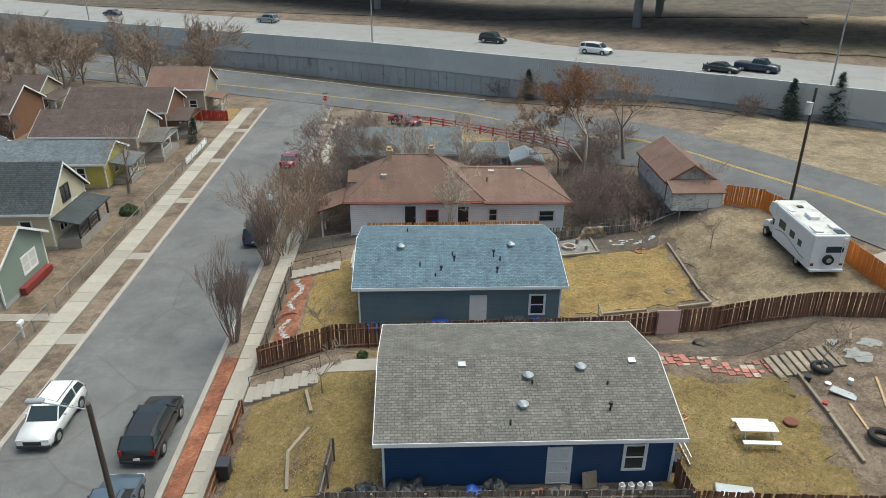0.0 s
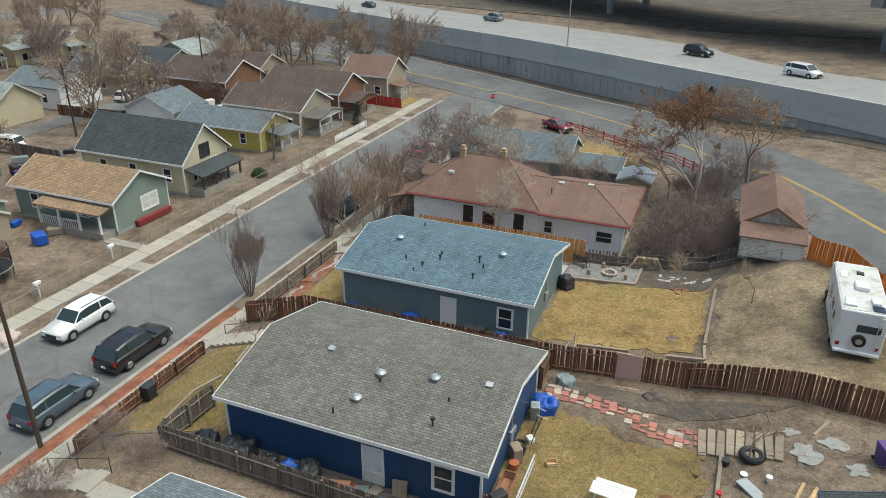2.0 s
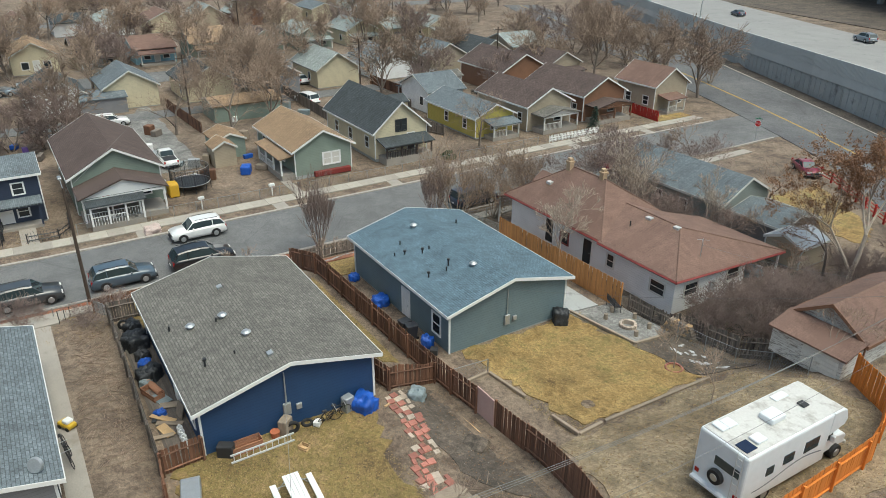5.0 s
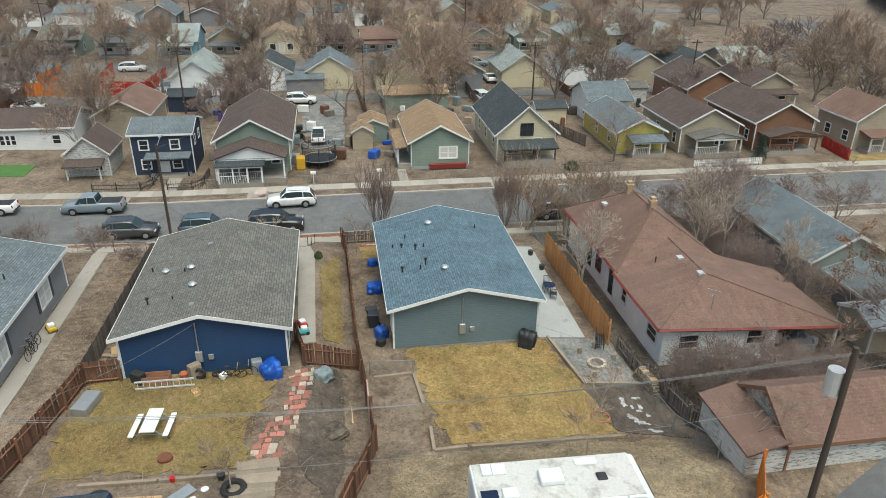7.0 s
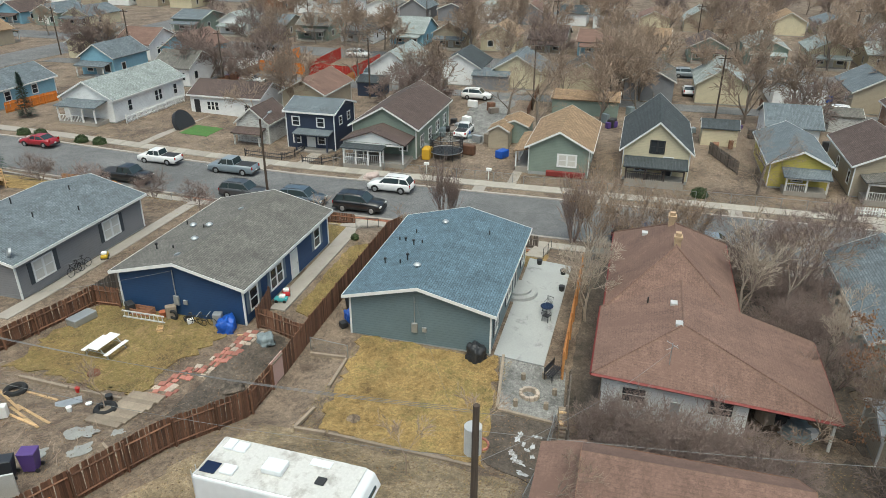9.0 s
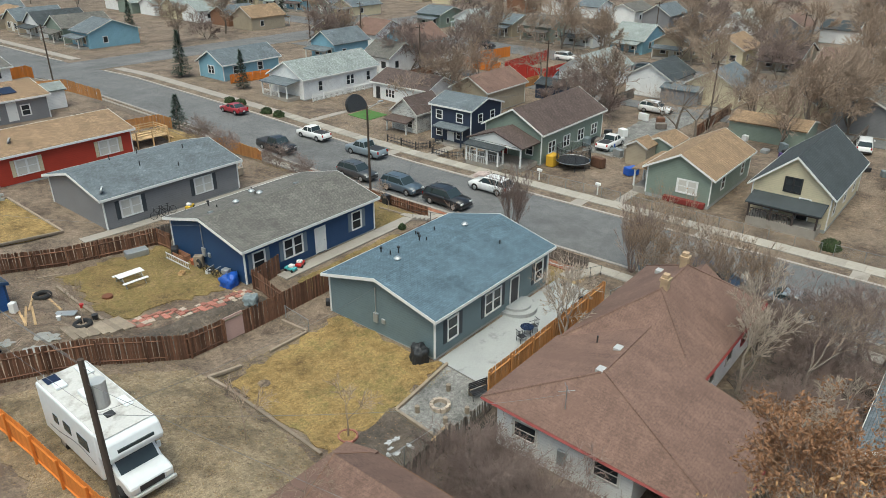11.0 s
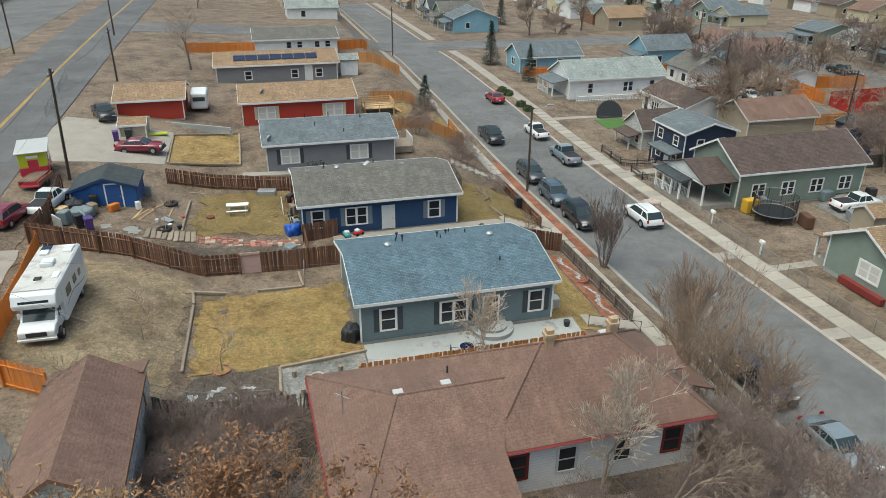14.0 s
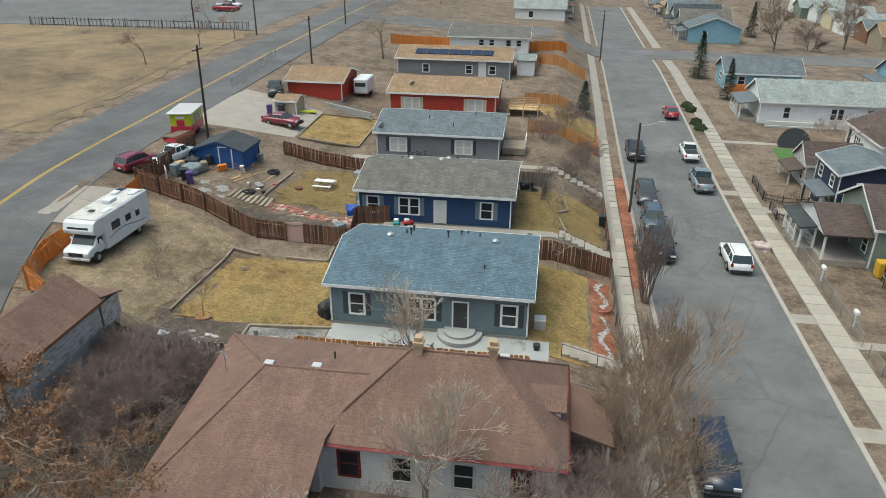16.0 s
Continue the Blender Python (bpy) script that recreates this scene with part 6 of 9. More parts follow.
def on_deck(x, off):
    s = (wall_y(x + 1) - wall_y(x - 1)) / 2
    n = np.array([-s, 1.0]) / math.hypot(1, s)
    p = np.array([x, wall_y(x)]) + n * off
    return float(p[0]), float(p[1]), math.degrees(math.atan2(s, 1))


for kd, x, off, col, lab in (("suv", -41, 19.2, silver_p, "grey sport utility car on the highway"), ("suv", 5.2, 15, black_p, "black sport utility car on the highway"), ("van", 20.8, 11.1, white_p, "white delivery van on the highway"),
                             ("sedan", 36.9, 5.9, black_p, "black saloon on the highway"), ("pickup", 39.8, 8.8, teal_p, "dark blue pickup truck on the highway"), ("sedan", -76.6, 13.4, teal_p, "dark blue car on the highway")):
    px, py, an = on_deck(x, off)
    vehicle(kd, px, py, an - 90 + (180 if x < 0 else 0), col, lab, "car" if kd != "pickup" else "pickup truck", z=float(wall_top(px)) - 0.98, group="vehicles on the highway")

# the motorhome
rv = thing("motorhome", 27.5, 47.6, H(27.5, 47.6) + 0.05, -1.5, "white motorhome with roof hatches and dark windows", "motorhome")
M["rv"] = gloss("white_fibreglass", (0.72, 0.745, 0.755), 0.35, vary=0.04)
M["rv_roof"] = surface("dirty_white_roof", (0.58, 0.57, 0.54), 0.7, 0.12, 1.0, 10, 0.1, stain=(0.38, 0.36, 0.33), stain_at=0.55)
bm = bevel(box(B(), -1.22, 1.22, -3.7, 2.0, 0.45, 3.0), 0.1, 2)
part("body", bm, M["rv"], rv)
bm = prism(B(), [(2.0, 1.75), (3.1, 2.0), (3.25, 2.3), (3.0, 2.85), (2.6, 3.0), (2.0, 3.0)], "x", -1.2, 1.2)
bmesh.ops.recalc_face_normals(bm, faces=bm.faces)
part("overcab", bevel(bm, 0.05), M["rv"], rv)
part("roof_skin", box(B(), -1.12, 1.12, -3.6, 2.7, 3.0, 3.03), M["rv_roof"], rv, "stained white roof skin")
bm = prism(B(), [(2.0, 0.5), (3.9, 0.5), (3.95, 0.95), (3.7, 1.12), (3.05, 1.2), (2.45, 1.85), (2.0, 1.9)], "x", -1.0, 1.0)
bmesh.ops.recalc_face_normals(bm, faces=bm.faces)
part("cab", bevel(bm, 0.05), M["rv"], rv)
bm = prism(B(), [(3.09, 1.2), (2.5, 1.86), (2.47, 1.82), (3.05, 1.17)], "x", -0.85, 0.85)
bmesh.ops.recalc_face_normals(bm, faces=bm.faces)
part("windscreen", bm, M["car_glass"], rv)
part("grille", box(B(), -0.55, 0.55, 3.9, 3.97, 0.65, 0.92), M["plastic"], rv)
part("bumper", bevel(box(B(), -1.05, 1.05, 3.9, 4.05, 0.4, 0.58), 0.03), M["steel_white"], rv)
part("rear_bumper", bevel(box(B(), -1.15, 1.15, -3.9, -3.68, 0.4, 0.55), 0.02), M["rv"], rv)
part("overcab_window", box(B(), -0.8, 0.8, 3.12, 3.2, 2.28, 2.55, Matrix.Rotation(0, 4, "X")), M["car_glass"], rv)
for s in (-1, 1):
    for y0, y1, z0, z1 in ((0.2, 1.2, 1.6, 2.2), (-2.3, -1.8, 1.5, 1.95), (-1.2, -0.5, 1.6, 2.1)):
        part("side_window", bevel(box(B(), s * 1.225 - 0.02, s * 1.225 + 0.02, y0, y1, z0, z1), 0.015), M["car_glass"], rv)
    part("cab_window", box(B(), s * 1.0 - 0.015, s * 1.0 + 0.015, 2.15, 2.7, 1.2, 1.65), M["car_glass"], rv)
    bm = B()
    for k in range(10):
        a, b = k / 10, (k + 1) / 10
        y0, y1 = 1.6 - 4.6 * a, 1.6 - 4.6 * b
        z0, z1 = 1.15 + 0.22 * math.sin(a * 5), 1.15 + 0.22 * math.sin(b * 5)
        q = [bm.verts.new(p) for p in ((s * 1.226, y0, z0), (s * 1.226, y1, z1), (s * 1.226, y1, z1 + 0.07), (s * 1.226, y0, z0 + 0.07))]
        bm.faces.new(q)
    part("stripe", bm, paint("stripe", (0.12, 0.15, 0.2)), rv, "wavy blue-grey side stripe")
    part("wing_mirror", bevel(box(B(), s * 1.13 - 0.12, s * 1.13 + 0.12, 2.5, 2.6, 1.15, 1.5), 0.03), M["rv"], rv)
    part("headlight", box(B(), s * 0.78 - 0.16, s * 0.78 + 0.16, 3.88, 3.96, 0.68, 0.9), M["lamp_white"], rv)
    part("tail_light", box(B(), s * 0.98 - 0.1, s * 0.98 + 0.1, -3.73, -3.69, 0.75, 0.95), M["lamp_red"], rv)
    for yy in (-2.0, 3.1):
        w = part("wheel", rod(B(), (s * 0.85, yy, 0.36), (s * 1.18, yy, 0.36), 0.38, 0.38, 16), M["tyre"], rv)
        part("rim", rod(B(), (s * 1.15, yy, 0.36), (s * 1.2, yy, 0.36), 0.22, 0.2, 12), M["rim"], w)
part("rear_window", bevel(box(B(), -0.25, 0.95, -3.73, -3.69, 1.75, 2.2), 0.015), M["car_glass"], rv)
sp = part("spare_wheel", rod(B(), (0.0, -3.72, 1.25), (0.0, -3.92, 1.25), 0.36, 0.34, 18), M["tyre"], rv)
part("hub", rod(B(), (0.0, -3.9, 1.25), (0.0, -3.94, 1.25), 0.19, 0.17, 12), M["rim"], sp)
for s in (0.75, 1.05):
    part("ladder_rail", rod(B(), (s, -3.8, 0.7), (s, -3.8, 3.1), 0.02, 0.02, 6), M["steel_white"], rv)
for k in range(7):
    part("ladder_rung", rod(B(), (0.75, -3.8, 0.85 + k * 0.33), (1.05, -3.8, 0.85 + k * 0.33), 0.016, 0.016, 5), M["steel_white"], rv)
part("air_conditioner", bevel(box(B(), -0.36, 0.36, -1.15, -0.25, 3.03, 3.3), 0.06, 2), M["rv"], rv, "white rooftop air conditioner")
for x, y, w, l, h in ((-0.7, -2.6, 0.28, 0.28, 0.1), (0.6, -2.4, 0.25, 0.3, 0.14), (-0.72, -3.1, 0.3, 0.2, 0.12), (0.1, 1.3, 0.2, 0.2, 0.09), (-0.8, 0.9, 0.2, 0.45, 0.06)):
    part("roof_hatch", bevel(box(B(), x - w, x + w, y - l, y + l, 3.03, 3.03 + h), 0.03), M["plastic"] if l == 0.2 and h < 0.1 else M["rv"], rv)
part("solar_panel", box(B(), 0.35, 0.95, -3.5, -2.85, 3.05, 3.08), M["solar"], rv)

# ---- the blocks behind: streets, alleys and small houses ----
for x in (-93.5, -172):
    ribbon("road", M["asphalt"], [(x, -180), (x, 170)], -4.5, 4.5, 0.04, "grey asphalt street beyond the row of houses", "road", 3.0)
ribbon("alley", M["asphalt"], [(-66.8, -50), (-66.8, 108)], -2.1, 2.1, 0.05, "grey worn alley behind the houses", "alley", 3.0)
far = random.Random(23)
WALLS = ["sd_white", "sd_cream", "sd_beige", "sd_sage", "sd_grey", "sd_white", "sd_brown", "sd_white", "sd_beige", "sd_pale_blue", "sd_cream", "sd_white"]
ROOFS = ["sh_grey", "sh_slate", "sh_pale", "sh_tan", "sh_black", "sh_red", "sh_pale", "sh_slate", "sh_brown"]
NAME = {"sd_white": "white", "sd_cream": "cream", "sd_beige": "beige", "sd_sage": "sage green", "sd_grey": "grey", "sd_pale_blue": "pale blue", "sd_brown": "brown", "sd_yellow": "yellow",
        "sh_grey": "grey", "sh_pale": "pale grey", "sh_slate": "slate", "sh_brown": "dark brown", "sh_tan": "tan", "sh_black": "charcoal", "sh_red": "red-brown"}


def far_house(xf, y, facing, deep=11.0, wide=7.5, wm=None, rm=None):
    wm, rm = wm or far.choice(WALLS), rm or far.choice(ROOFS)
    base = H(xf, y) + 0.1
    e, r = base + far.uniform(2.7, 3.2), base + far.uniform(4.6, 5.6)
    x0, x1 = (xf - deep, xf) if facing == "e" else (xf, xf + deep)
    ridge = "x" if far.random() < 0.7 else "y"
    ob = gable_house("house", f"small {NAME[wm]} house with a {NAME[rm]} shingle roof", x0, x1, y - wide / 2, y + wide / 2, base, e, r, ridge, M[wm], M[rm], M["white_old"], over=0.4, group="houses of the blocks behind", near=False)
    f = "e" if facing == "e" else "w"
    win(ob, f, y - 1.6, 0.9, 1.1, 1.2, xf, panes=1, lite=True)
    win(ob, f, y + 1.9, 0.9, 1.1, 1.2, xf, panes=1, lite=True)
    dor(ob, f, y + 0.2, xf, M["white_old"], z=0.2, knob=False)
    win(ob, "s" if y > 40 else "n", (x0 + x1) / 2 + 2, 0.9, 0.9, 1.2, y - wide / 2 if y > 40 else y + wide / 2, lite=True)
    if far.random() < 0.75:
        porch(ob, f, y - wide * 0.42, y + wide * 0.42, xf, 2.0, 2.6, 2.2, M[rm], M["white_old"], 2, 0.3, rail=False)
    return ob


for y in list(np.arange(-45, 118, 10.6)) + list(np.arange(-140, -70, 10.6)):
    if not -22 < y < 14:
        far_house(-81.5, float(y) + far.uniform(-1, 1), "w", far.uniform(9, 12))
    far_house(-106.0, float(y) + far.uniform(-1, 1), "e", far.uniform(9, 12))
    far_house(-158.0, float(y) + far.uniform(-1, 1), "w", far.uniform(9, 12))
for y in np.arange(-145, -70, 11.0):
    far_house(-33.0, float(y), "e", 11)
    far_house(-6.0, float(y), "w", 11)
far_house(-56.0, -30.0, "e", 9, 6.5, "sd_pale_blue", "sh_slate")
far_house(-55.0, -15.0, "e", 8, 6.5, "sd_white", "sh_grey")
far_house(-54.0, 107.0, "e", 11, 7.0, "sd_beige", "sh_brown")
far_house(-55.0, 78.0, "w", 8, 6.0, "sd_white", "sh_slate")
dep = gable_house("building", "large beige warehouse beyond the car park", 70, 110, -112, -84, 5.4, 10.5, 11.0, "x", M["sd_beige"], M["sh_grey"], M["white_old"], over=0.2, category="building")
for i in range(7):
    x = far.choice([-90.2, -97.0])
    vehicle(far.choice(["sedan", "suv", "pickup"]), x, far.uniform(-30, 110), far.choice([0, 180]), far.choice([white_p, black_p, grey_p, silver_p, red_p]), "car parked on the street beyond", group="vehicles on the street beyond", lite=True)

# ---- trees ----
def grow(seed, height, spread, levels=5, stems=1, up=0.55, first=0.28, ratio=0.72, kids=(2, 4), r0=None, wander=0.25, vase=False, thin=0.011):
    """Bare branches as rows of (start, end, radius, radius, level)."""
    g = random.Random(seed)
    out = []
    r0 = r0 or height * 0.022

    def shoot(p, d, length, r, lv):
        n = 3 if lv < 2 else (2 if lv < 4 and lv < levels else 1)
        q = p
        pts = []
        for i in range(n):
            d = (d + Vector((g.gauss(0, 1), g.gauss(0, 1), g.gauss(0, 0.5))) * wander * (0.5 if lv == 0 else 1.0) * 0.4 + Vector((0, 0, up * 0.12))).normalized()
            e = q + d * length / n
            ra, rb = r * (1 - 0.38 * i / n), r * (1 - 0.38 * (i + 1) / n)
            out.append((q.copy(), e.copy(), ra, rb, lv))
            pts.append((e.copy(), d.copy(), rb))
            q = e
        if lv >= levels:
            return
        k = g.randint(*kids) + (1 if lv >= 2 else 0)
        for j in range(k):
            e, dd, rb = pts[-1] if j < 2 else g.choice(pts)
            side = dd.cross(Vector((g.gauss(0, 1), g.gauss(0, 1), g.gauss(0, 1)))).normalized()
            lean = g.uniform(0.35, 0.8) * spread
            nd = (dd + side * lean + Vector((0, 0, up * g.uniform(0.0, 0.5)))).normalized()
            shoot(e, nd, length * ratio * g.uniform(0.75, 1.15), max(thin, rb * g.uniform(0.55, 0.75)), lv + 1)
    for s in range(stems):
        a = 2 * math.pi * s / stems + g.uniform(-0.4, 0.4)
        tilt = 0.0 if stems == 1 else (0.36 * g.uniform(0.5, 1.2) if vase else 0.5)
        d = Vector((math.cos(a) * tilt, math.sin(a) * tilt, 1)).normalized()
        shoot(Vector((math.cos(a) * 0.1, math.sin(a) * 0.1, -0.15)) if stems > 1 else Vector((0, 0, -0.15)), d, height * first * (g.uniform(0.8, 1.2) if stems > 1 else 1), r0 / math.sqrt(stems), 0)
    top = sorted(s[1].z for s in out)[int(len(out) * 0.985)]
    k = height / top
    return [(a * k, b * k, ra, rb, lv) for a, b, ra, rb, lv in out]


def sticks(name, segs, sides):
    P0 = np.array([s[0] for s in segs], float)
    P1 = np.array([s[1] for s in segs], float)
    R0 = np.array([s[2] for s in segs])
    R1 = np.array([s[3] for s in segs])
    D = P1 - P0
    D /= np.linalg.norm(D, axis=1)[:, None] + 1e-9
    ref = np.where(np.abs(D[:, 2:3]) > 0.9, np.array([[1.0, 0, 0]]), np.array([[0, 0, 1.0]]))
    U = np.cross(D, ref)
    U /= np.linalg.norm(U, axis=1)[:, None]
    V = np.cross(D, U)
    verts = []
    for k in range(sides):
        a = 2 * math.pi * k / sides
        verts.append((math.cos(a) * U + math.sin(a) * V))
    ring = np.stack(verts, 1)
    A = P0[:, None] + ring * R0[:, None, None]
    C = P1[:, None] + ring * R1[:, None, None]
    allv = np.concatenate([A, C], 1).reshape(-1, 3)
    faces = []
    for i in range(len(segs)):
        b = i * 2 * sides
        for k in range(sides):
            faces.append((b + k, b + (k + 1) % sides, b + sides + (k + 1) % sides, b + sides + k))
    me = mesh_of(name, allv.tolist(), faces)
    for p in me.polygons:
        p.use_smooth = True
    return me


def leaves(name, segs, g, n, size, level):
    """Small folded leaves along the outer twigs."""
    tips = [s for s in segs if s[4] >= level]
    verts, faces = [], []
    for i in range(n):
        s = g.choice(tips)
        p = s[0].lerp(s[1], g.random()) + Vector((g.gauss(0, 0.09), g.gauss(0, 0.09), g.gauss(0, 0.09)))
        a = Vector((g.gauss(0, 1), g.gauss(0, 1), g.gauss(0, 1))).normalized()
        b = a.cross(Vector((g.gauss(0, 1), g.gauss(0, 1), g.gauss(0, 1)))).normalized()
        l, w = size * g.uniform(0.6, 1.3), size * 0.4 * g.uniform(0.7, 1.3)
        c = a.cross(b) * w * 0.4
        k = len(verts)
        verts += [p - a * l, p + b * w + c, p + a * l, p - b * w + c]
        faces += [(k, k + 1, k + 2), (k, k + 2, k + 3)]
    return mesh_of(name, verts, faces)


def tree_template(name, label, segs, trunk_lv, bark, twig, leaf=None, leafs=0, seed=1, size=0.1, category="tree"):
    ob = thing(name, 0, 0, -60, 0, label, category)
    lo = [s for s in segs if s[4] <= trunk_lv]
    hi = [s for s in segs if s[4] > trunk_lv]
    meshpart("trunk", sticks("trunk", lo, 6), bark, ob)
    cr = meshpart("crown", sticks("crown", hi, 3), twig, ob)
    tagged(cr, kind="stuff")
    if leaf:
        tagged(meshpart("leaves", leaves("leaves", segs, random.Random(seed), leafs, size, trunk_lv + 2), leaf, ob), kind="stuff")
    return ob


M["leaf_brown"] = surface("dry_brown_leaves", (0.27, 0.14, 0.07), 0.8, 0.4, 2.0, 9, 0.0)
M["leaf_tan"] = surface("dry_tan_leaves", (0.4, 0.24, 0.11), 0.8, 0.3, 2.0, 9, 0.0)
M["needle"] = surface("dark_green_needles", (0.035, 0.065, 0.04), 0.8, 0.4, 1.5, 9, 0.0)
M["hedge"] = surface("dark_green_leaves", (0.05, 0.075, 0.025), 0.8, 0.4, 1.5, 9, 0.0)

T = {
    "big": tree_template("bare_tree", "large bare winter tree with spreading grey-brown branches", grow(3, 10.5, 1.45, 5, up=0.3, first=0.2, kids=(3, 4)), 2, M["bark"], M["twig"]),
    "big2": tree_template("bare_tree", "large bare winter tree with a dense twiggy crown", grow(11, 11, 1.3, 5, up=0.4, first=0.2, kids=(3, 4)), 2, M["bark"], M["twig"]),
    "mid": tree_template("bare_tree", "bare winter tree with fine brown twigs", grow(21, 6.5, 1.3, 5, up=0.4, first=0.22, kids=(3, 3), thin=0.014), 1, M["bark"], M["twig"]),
    "pale": tree_template("bare_tree", "bare pale-barked tree with open branches", grow(33, 8.0, 1.1, 5, up=0.6, first=0.24, kids=(3, 4), wander=0.35, r0=0.14, thin=0.016), 2, M["twig_pale"], M["twig_pale"]),
    "red": tree_template("bare_tree", "bare tree with dense purple-brown twigs", grow(41, 6.5, 1.3, 5, stems=3, up=0.45, first=0.2, kids=(3, 4)), 1, M["twig_red"], M["twig_red"]),
    "vase": tree_template("street_tree", "upright vase-shaped bare street tree with reddish twigs", grow(51, 6.6, 0.6, 4, stems=13, up=1.2, first=0.26, ratio=0.78, vase=True, wander=0.12, r0=0.2), 0, M["twig_red"], M["twig_red"]),
    "bush": tree_template("bare_shrub", "tangled bare shrub with grey-purple twigs", grow(61, 3.8, 1.4, 4, stems=12, up=0.25, first=0.25, kids=(3, 4), r0=0.12), 0, M["twig_red"], M["twig_red"], category="shrub"),
    "tan": tree_template("bare_shrub", "tall bare shrub with pale brown twigs", grow(71, 6.0, 0.95, 4, stems=10, up=0.7, first=0.25, kids=(3, 4), r0=0.18), 0, M["twig_pale"], M["twig"], M["leaf_tan"], 700, 3, 0.07, category="shrub"),
    "small": tree_template("young_tree", "small bare young tree with thin branches", grow(81, 3.4, 1.2, 4, up=0.4, first=0.3, r0=0.055, thin=0.014), 1, M["twig"], M["twig"]),
    "leafy": tree_template("tree", "tree with clinging dry russet leaves and bare limbs", grow(91, 9.5, 1.5, 5, up=0.3, first=0.2, kids=(3, 4)), 2, M["twig_pale"], M["twig"], M["leaf_brown"], 15000, 5, 0.085),
    "sparse": tree_template("tree", "bare tree with a few dry russet leaves", grow(95, 9.0, 1.2, 5, up=0.45, first=0.22, kids=(3, 4)), 2, M["bark"], M["twig"], M["leaf_tan"], 1500, 6, 0.1),
    "far": tree_template("bare_tree", "bare winter tree among the houses behind", grow(103, 9.5, 1.5, 4, up=0.3, first=0.2, kids=(4, 6), thin=0.036), 1, M["bark"], M["twig"]),
    "far2": tree_template("bare_tree", "bare spreading winter tree among the houses behind", grow(107, 9.0, 1.4, 4, up=0.4, first=0.2, kids=(4, 6), thin=0.036), 1, M["bark"], M["twig"]),
    "far3": tree_template("bare_tree", "bare reddish winter tree among the houses behind", grow(113, 8.0, 1.35, 4, stems=2, up=0.4, first=0.2, kids=(5, 5), thin=0.034), 1, M["bark"], M["twig_red"]),
}


def conifer(seed, h, r):
    g = random.Random(seed)
    segs = [(Vector((0, 0, -0.2)), Vector((0, 0, h)), h * 0.02, 0.02, 0)]
    lv = int(h * 4.5)
    verts, faces = [], []
    for i in range(lv):
        z = 0.5 + (h - 0.6) * i / lv
        rr = r * (1 - (z / h) ** 1.15) * g.uniform(0.75, 1.1) + 0.12
        for k in range(9):
            a = g.uniform(0, 2 * math.pi)
            e = Vector((math.cos(a) * rr, math.sin(a) * rr, z - 0.12 * rr + g.uniform(-0.1, 0.15)))
            segs.append((Vector((0, 0, z)), e, 0.018, 0.006, 1))
            for m in range(11):
                p = Vector((0, 0, z)).lerp(e, g.uniform(0.25, 1.0))
                d = (e - Vector((0, 0, z))).normalized() * 0.28 + Vector((g.gauss(0, 0.16), g.gauss(0, 0.16), g.gauss(0.02, 0.12)))
                s = d.cross(Vector((0, 0, 1))).normalized() * 0.075
                q = len(verts)
                verts += [p - s, p + s, p + d]
                faces.append((q, q + 1, q + 2))
    return segs, mesh_of("needles", verts, faces)


def conifer_template(seed, h, r, label):
    ob = thing("conifer", 0, 0, -60, 0, label, "tree")
    segs, nd = conifer(seed, h, r)
    meshpart("trunk", sticks("trunk", segs, 5), M["bark"], ob)
    tagged(meshpart("needles", nd, M["needle"], ob), kind="stuff")
    return ob


T["pine"] = conifer_template(5, 6.0, 1.9, "dark green spruce with drooping boughs")
T["cypress"] = conifer_template(6, 8.5, 1.9, "tall dense dark green conifer")


def bush_template(seed, r, h, material, label):
    g = random.Random(seed)
    verts, faces = [], []
    for i in range(2600):
        d = Vector((g.gauss(0, 1), g.gauss(0, 1), abs(g.gauss(0, 1)))).normalized()
        k = (0.75 + 0.25 * noise.noise(d * 2.2 + Vector((seed, 0, 0)))) * g.uniform(0.85, 1.05)
        p = Vector((d.x * r * k, d.y * r * k, d.z * h * k))
        a = Vector((g.gauss(0, 1), g.gauss(0, 1), g.gauss(0, 1))).normalized() * 0.07
        b = a.cross(d).normalized() * 0.05
        q = len(verts)
        verts += [p - a, p + b, p + a, p - b]
        faces.append((q, q + 1, q + 2, q + 3))
    ob = thing("bush", 0, 0, -60, 0, label, "bush")
    tagged(meshpart("foliage", mesh_of("foliage", verts, faces), material, ob), kind="stuff")
    meshpart("stems", sticks("stems", [(Vector((0, 0, -0.1)), Vector((math.cos(i) * r * 0.6, math.sin(i) * r * 0.6, h * 0.7)), 0.03, 0.01, 0) for i in range(9)], 4), M["bark"], ob)
    return ob


T["hedge"] = bush_template(3, 1.2, 1.3, M["hedge"], "rounded dark green evergreen bush")
T["round"] = bush_template(4, 0.6, 0.8, M["hedge"], "small dark green rounded bush")
tr = random.Random(17)


def plant(kind, x, y, k=1.0, turn=None, label=""):
    t = tr.uniform(0, 360) if turn is None else turn
    ob = copy_thing(T[kind], pose(x, y, H(x, y), 0, 0, t))
    ob.scale = (k, k, k * tr.uniform(0.95, 1.05))
    return tagged(ob, label)


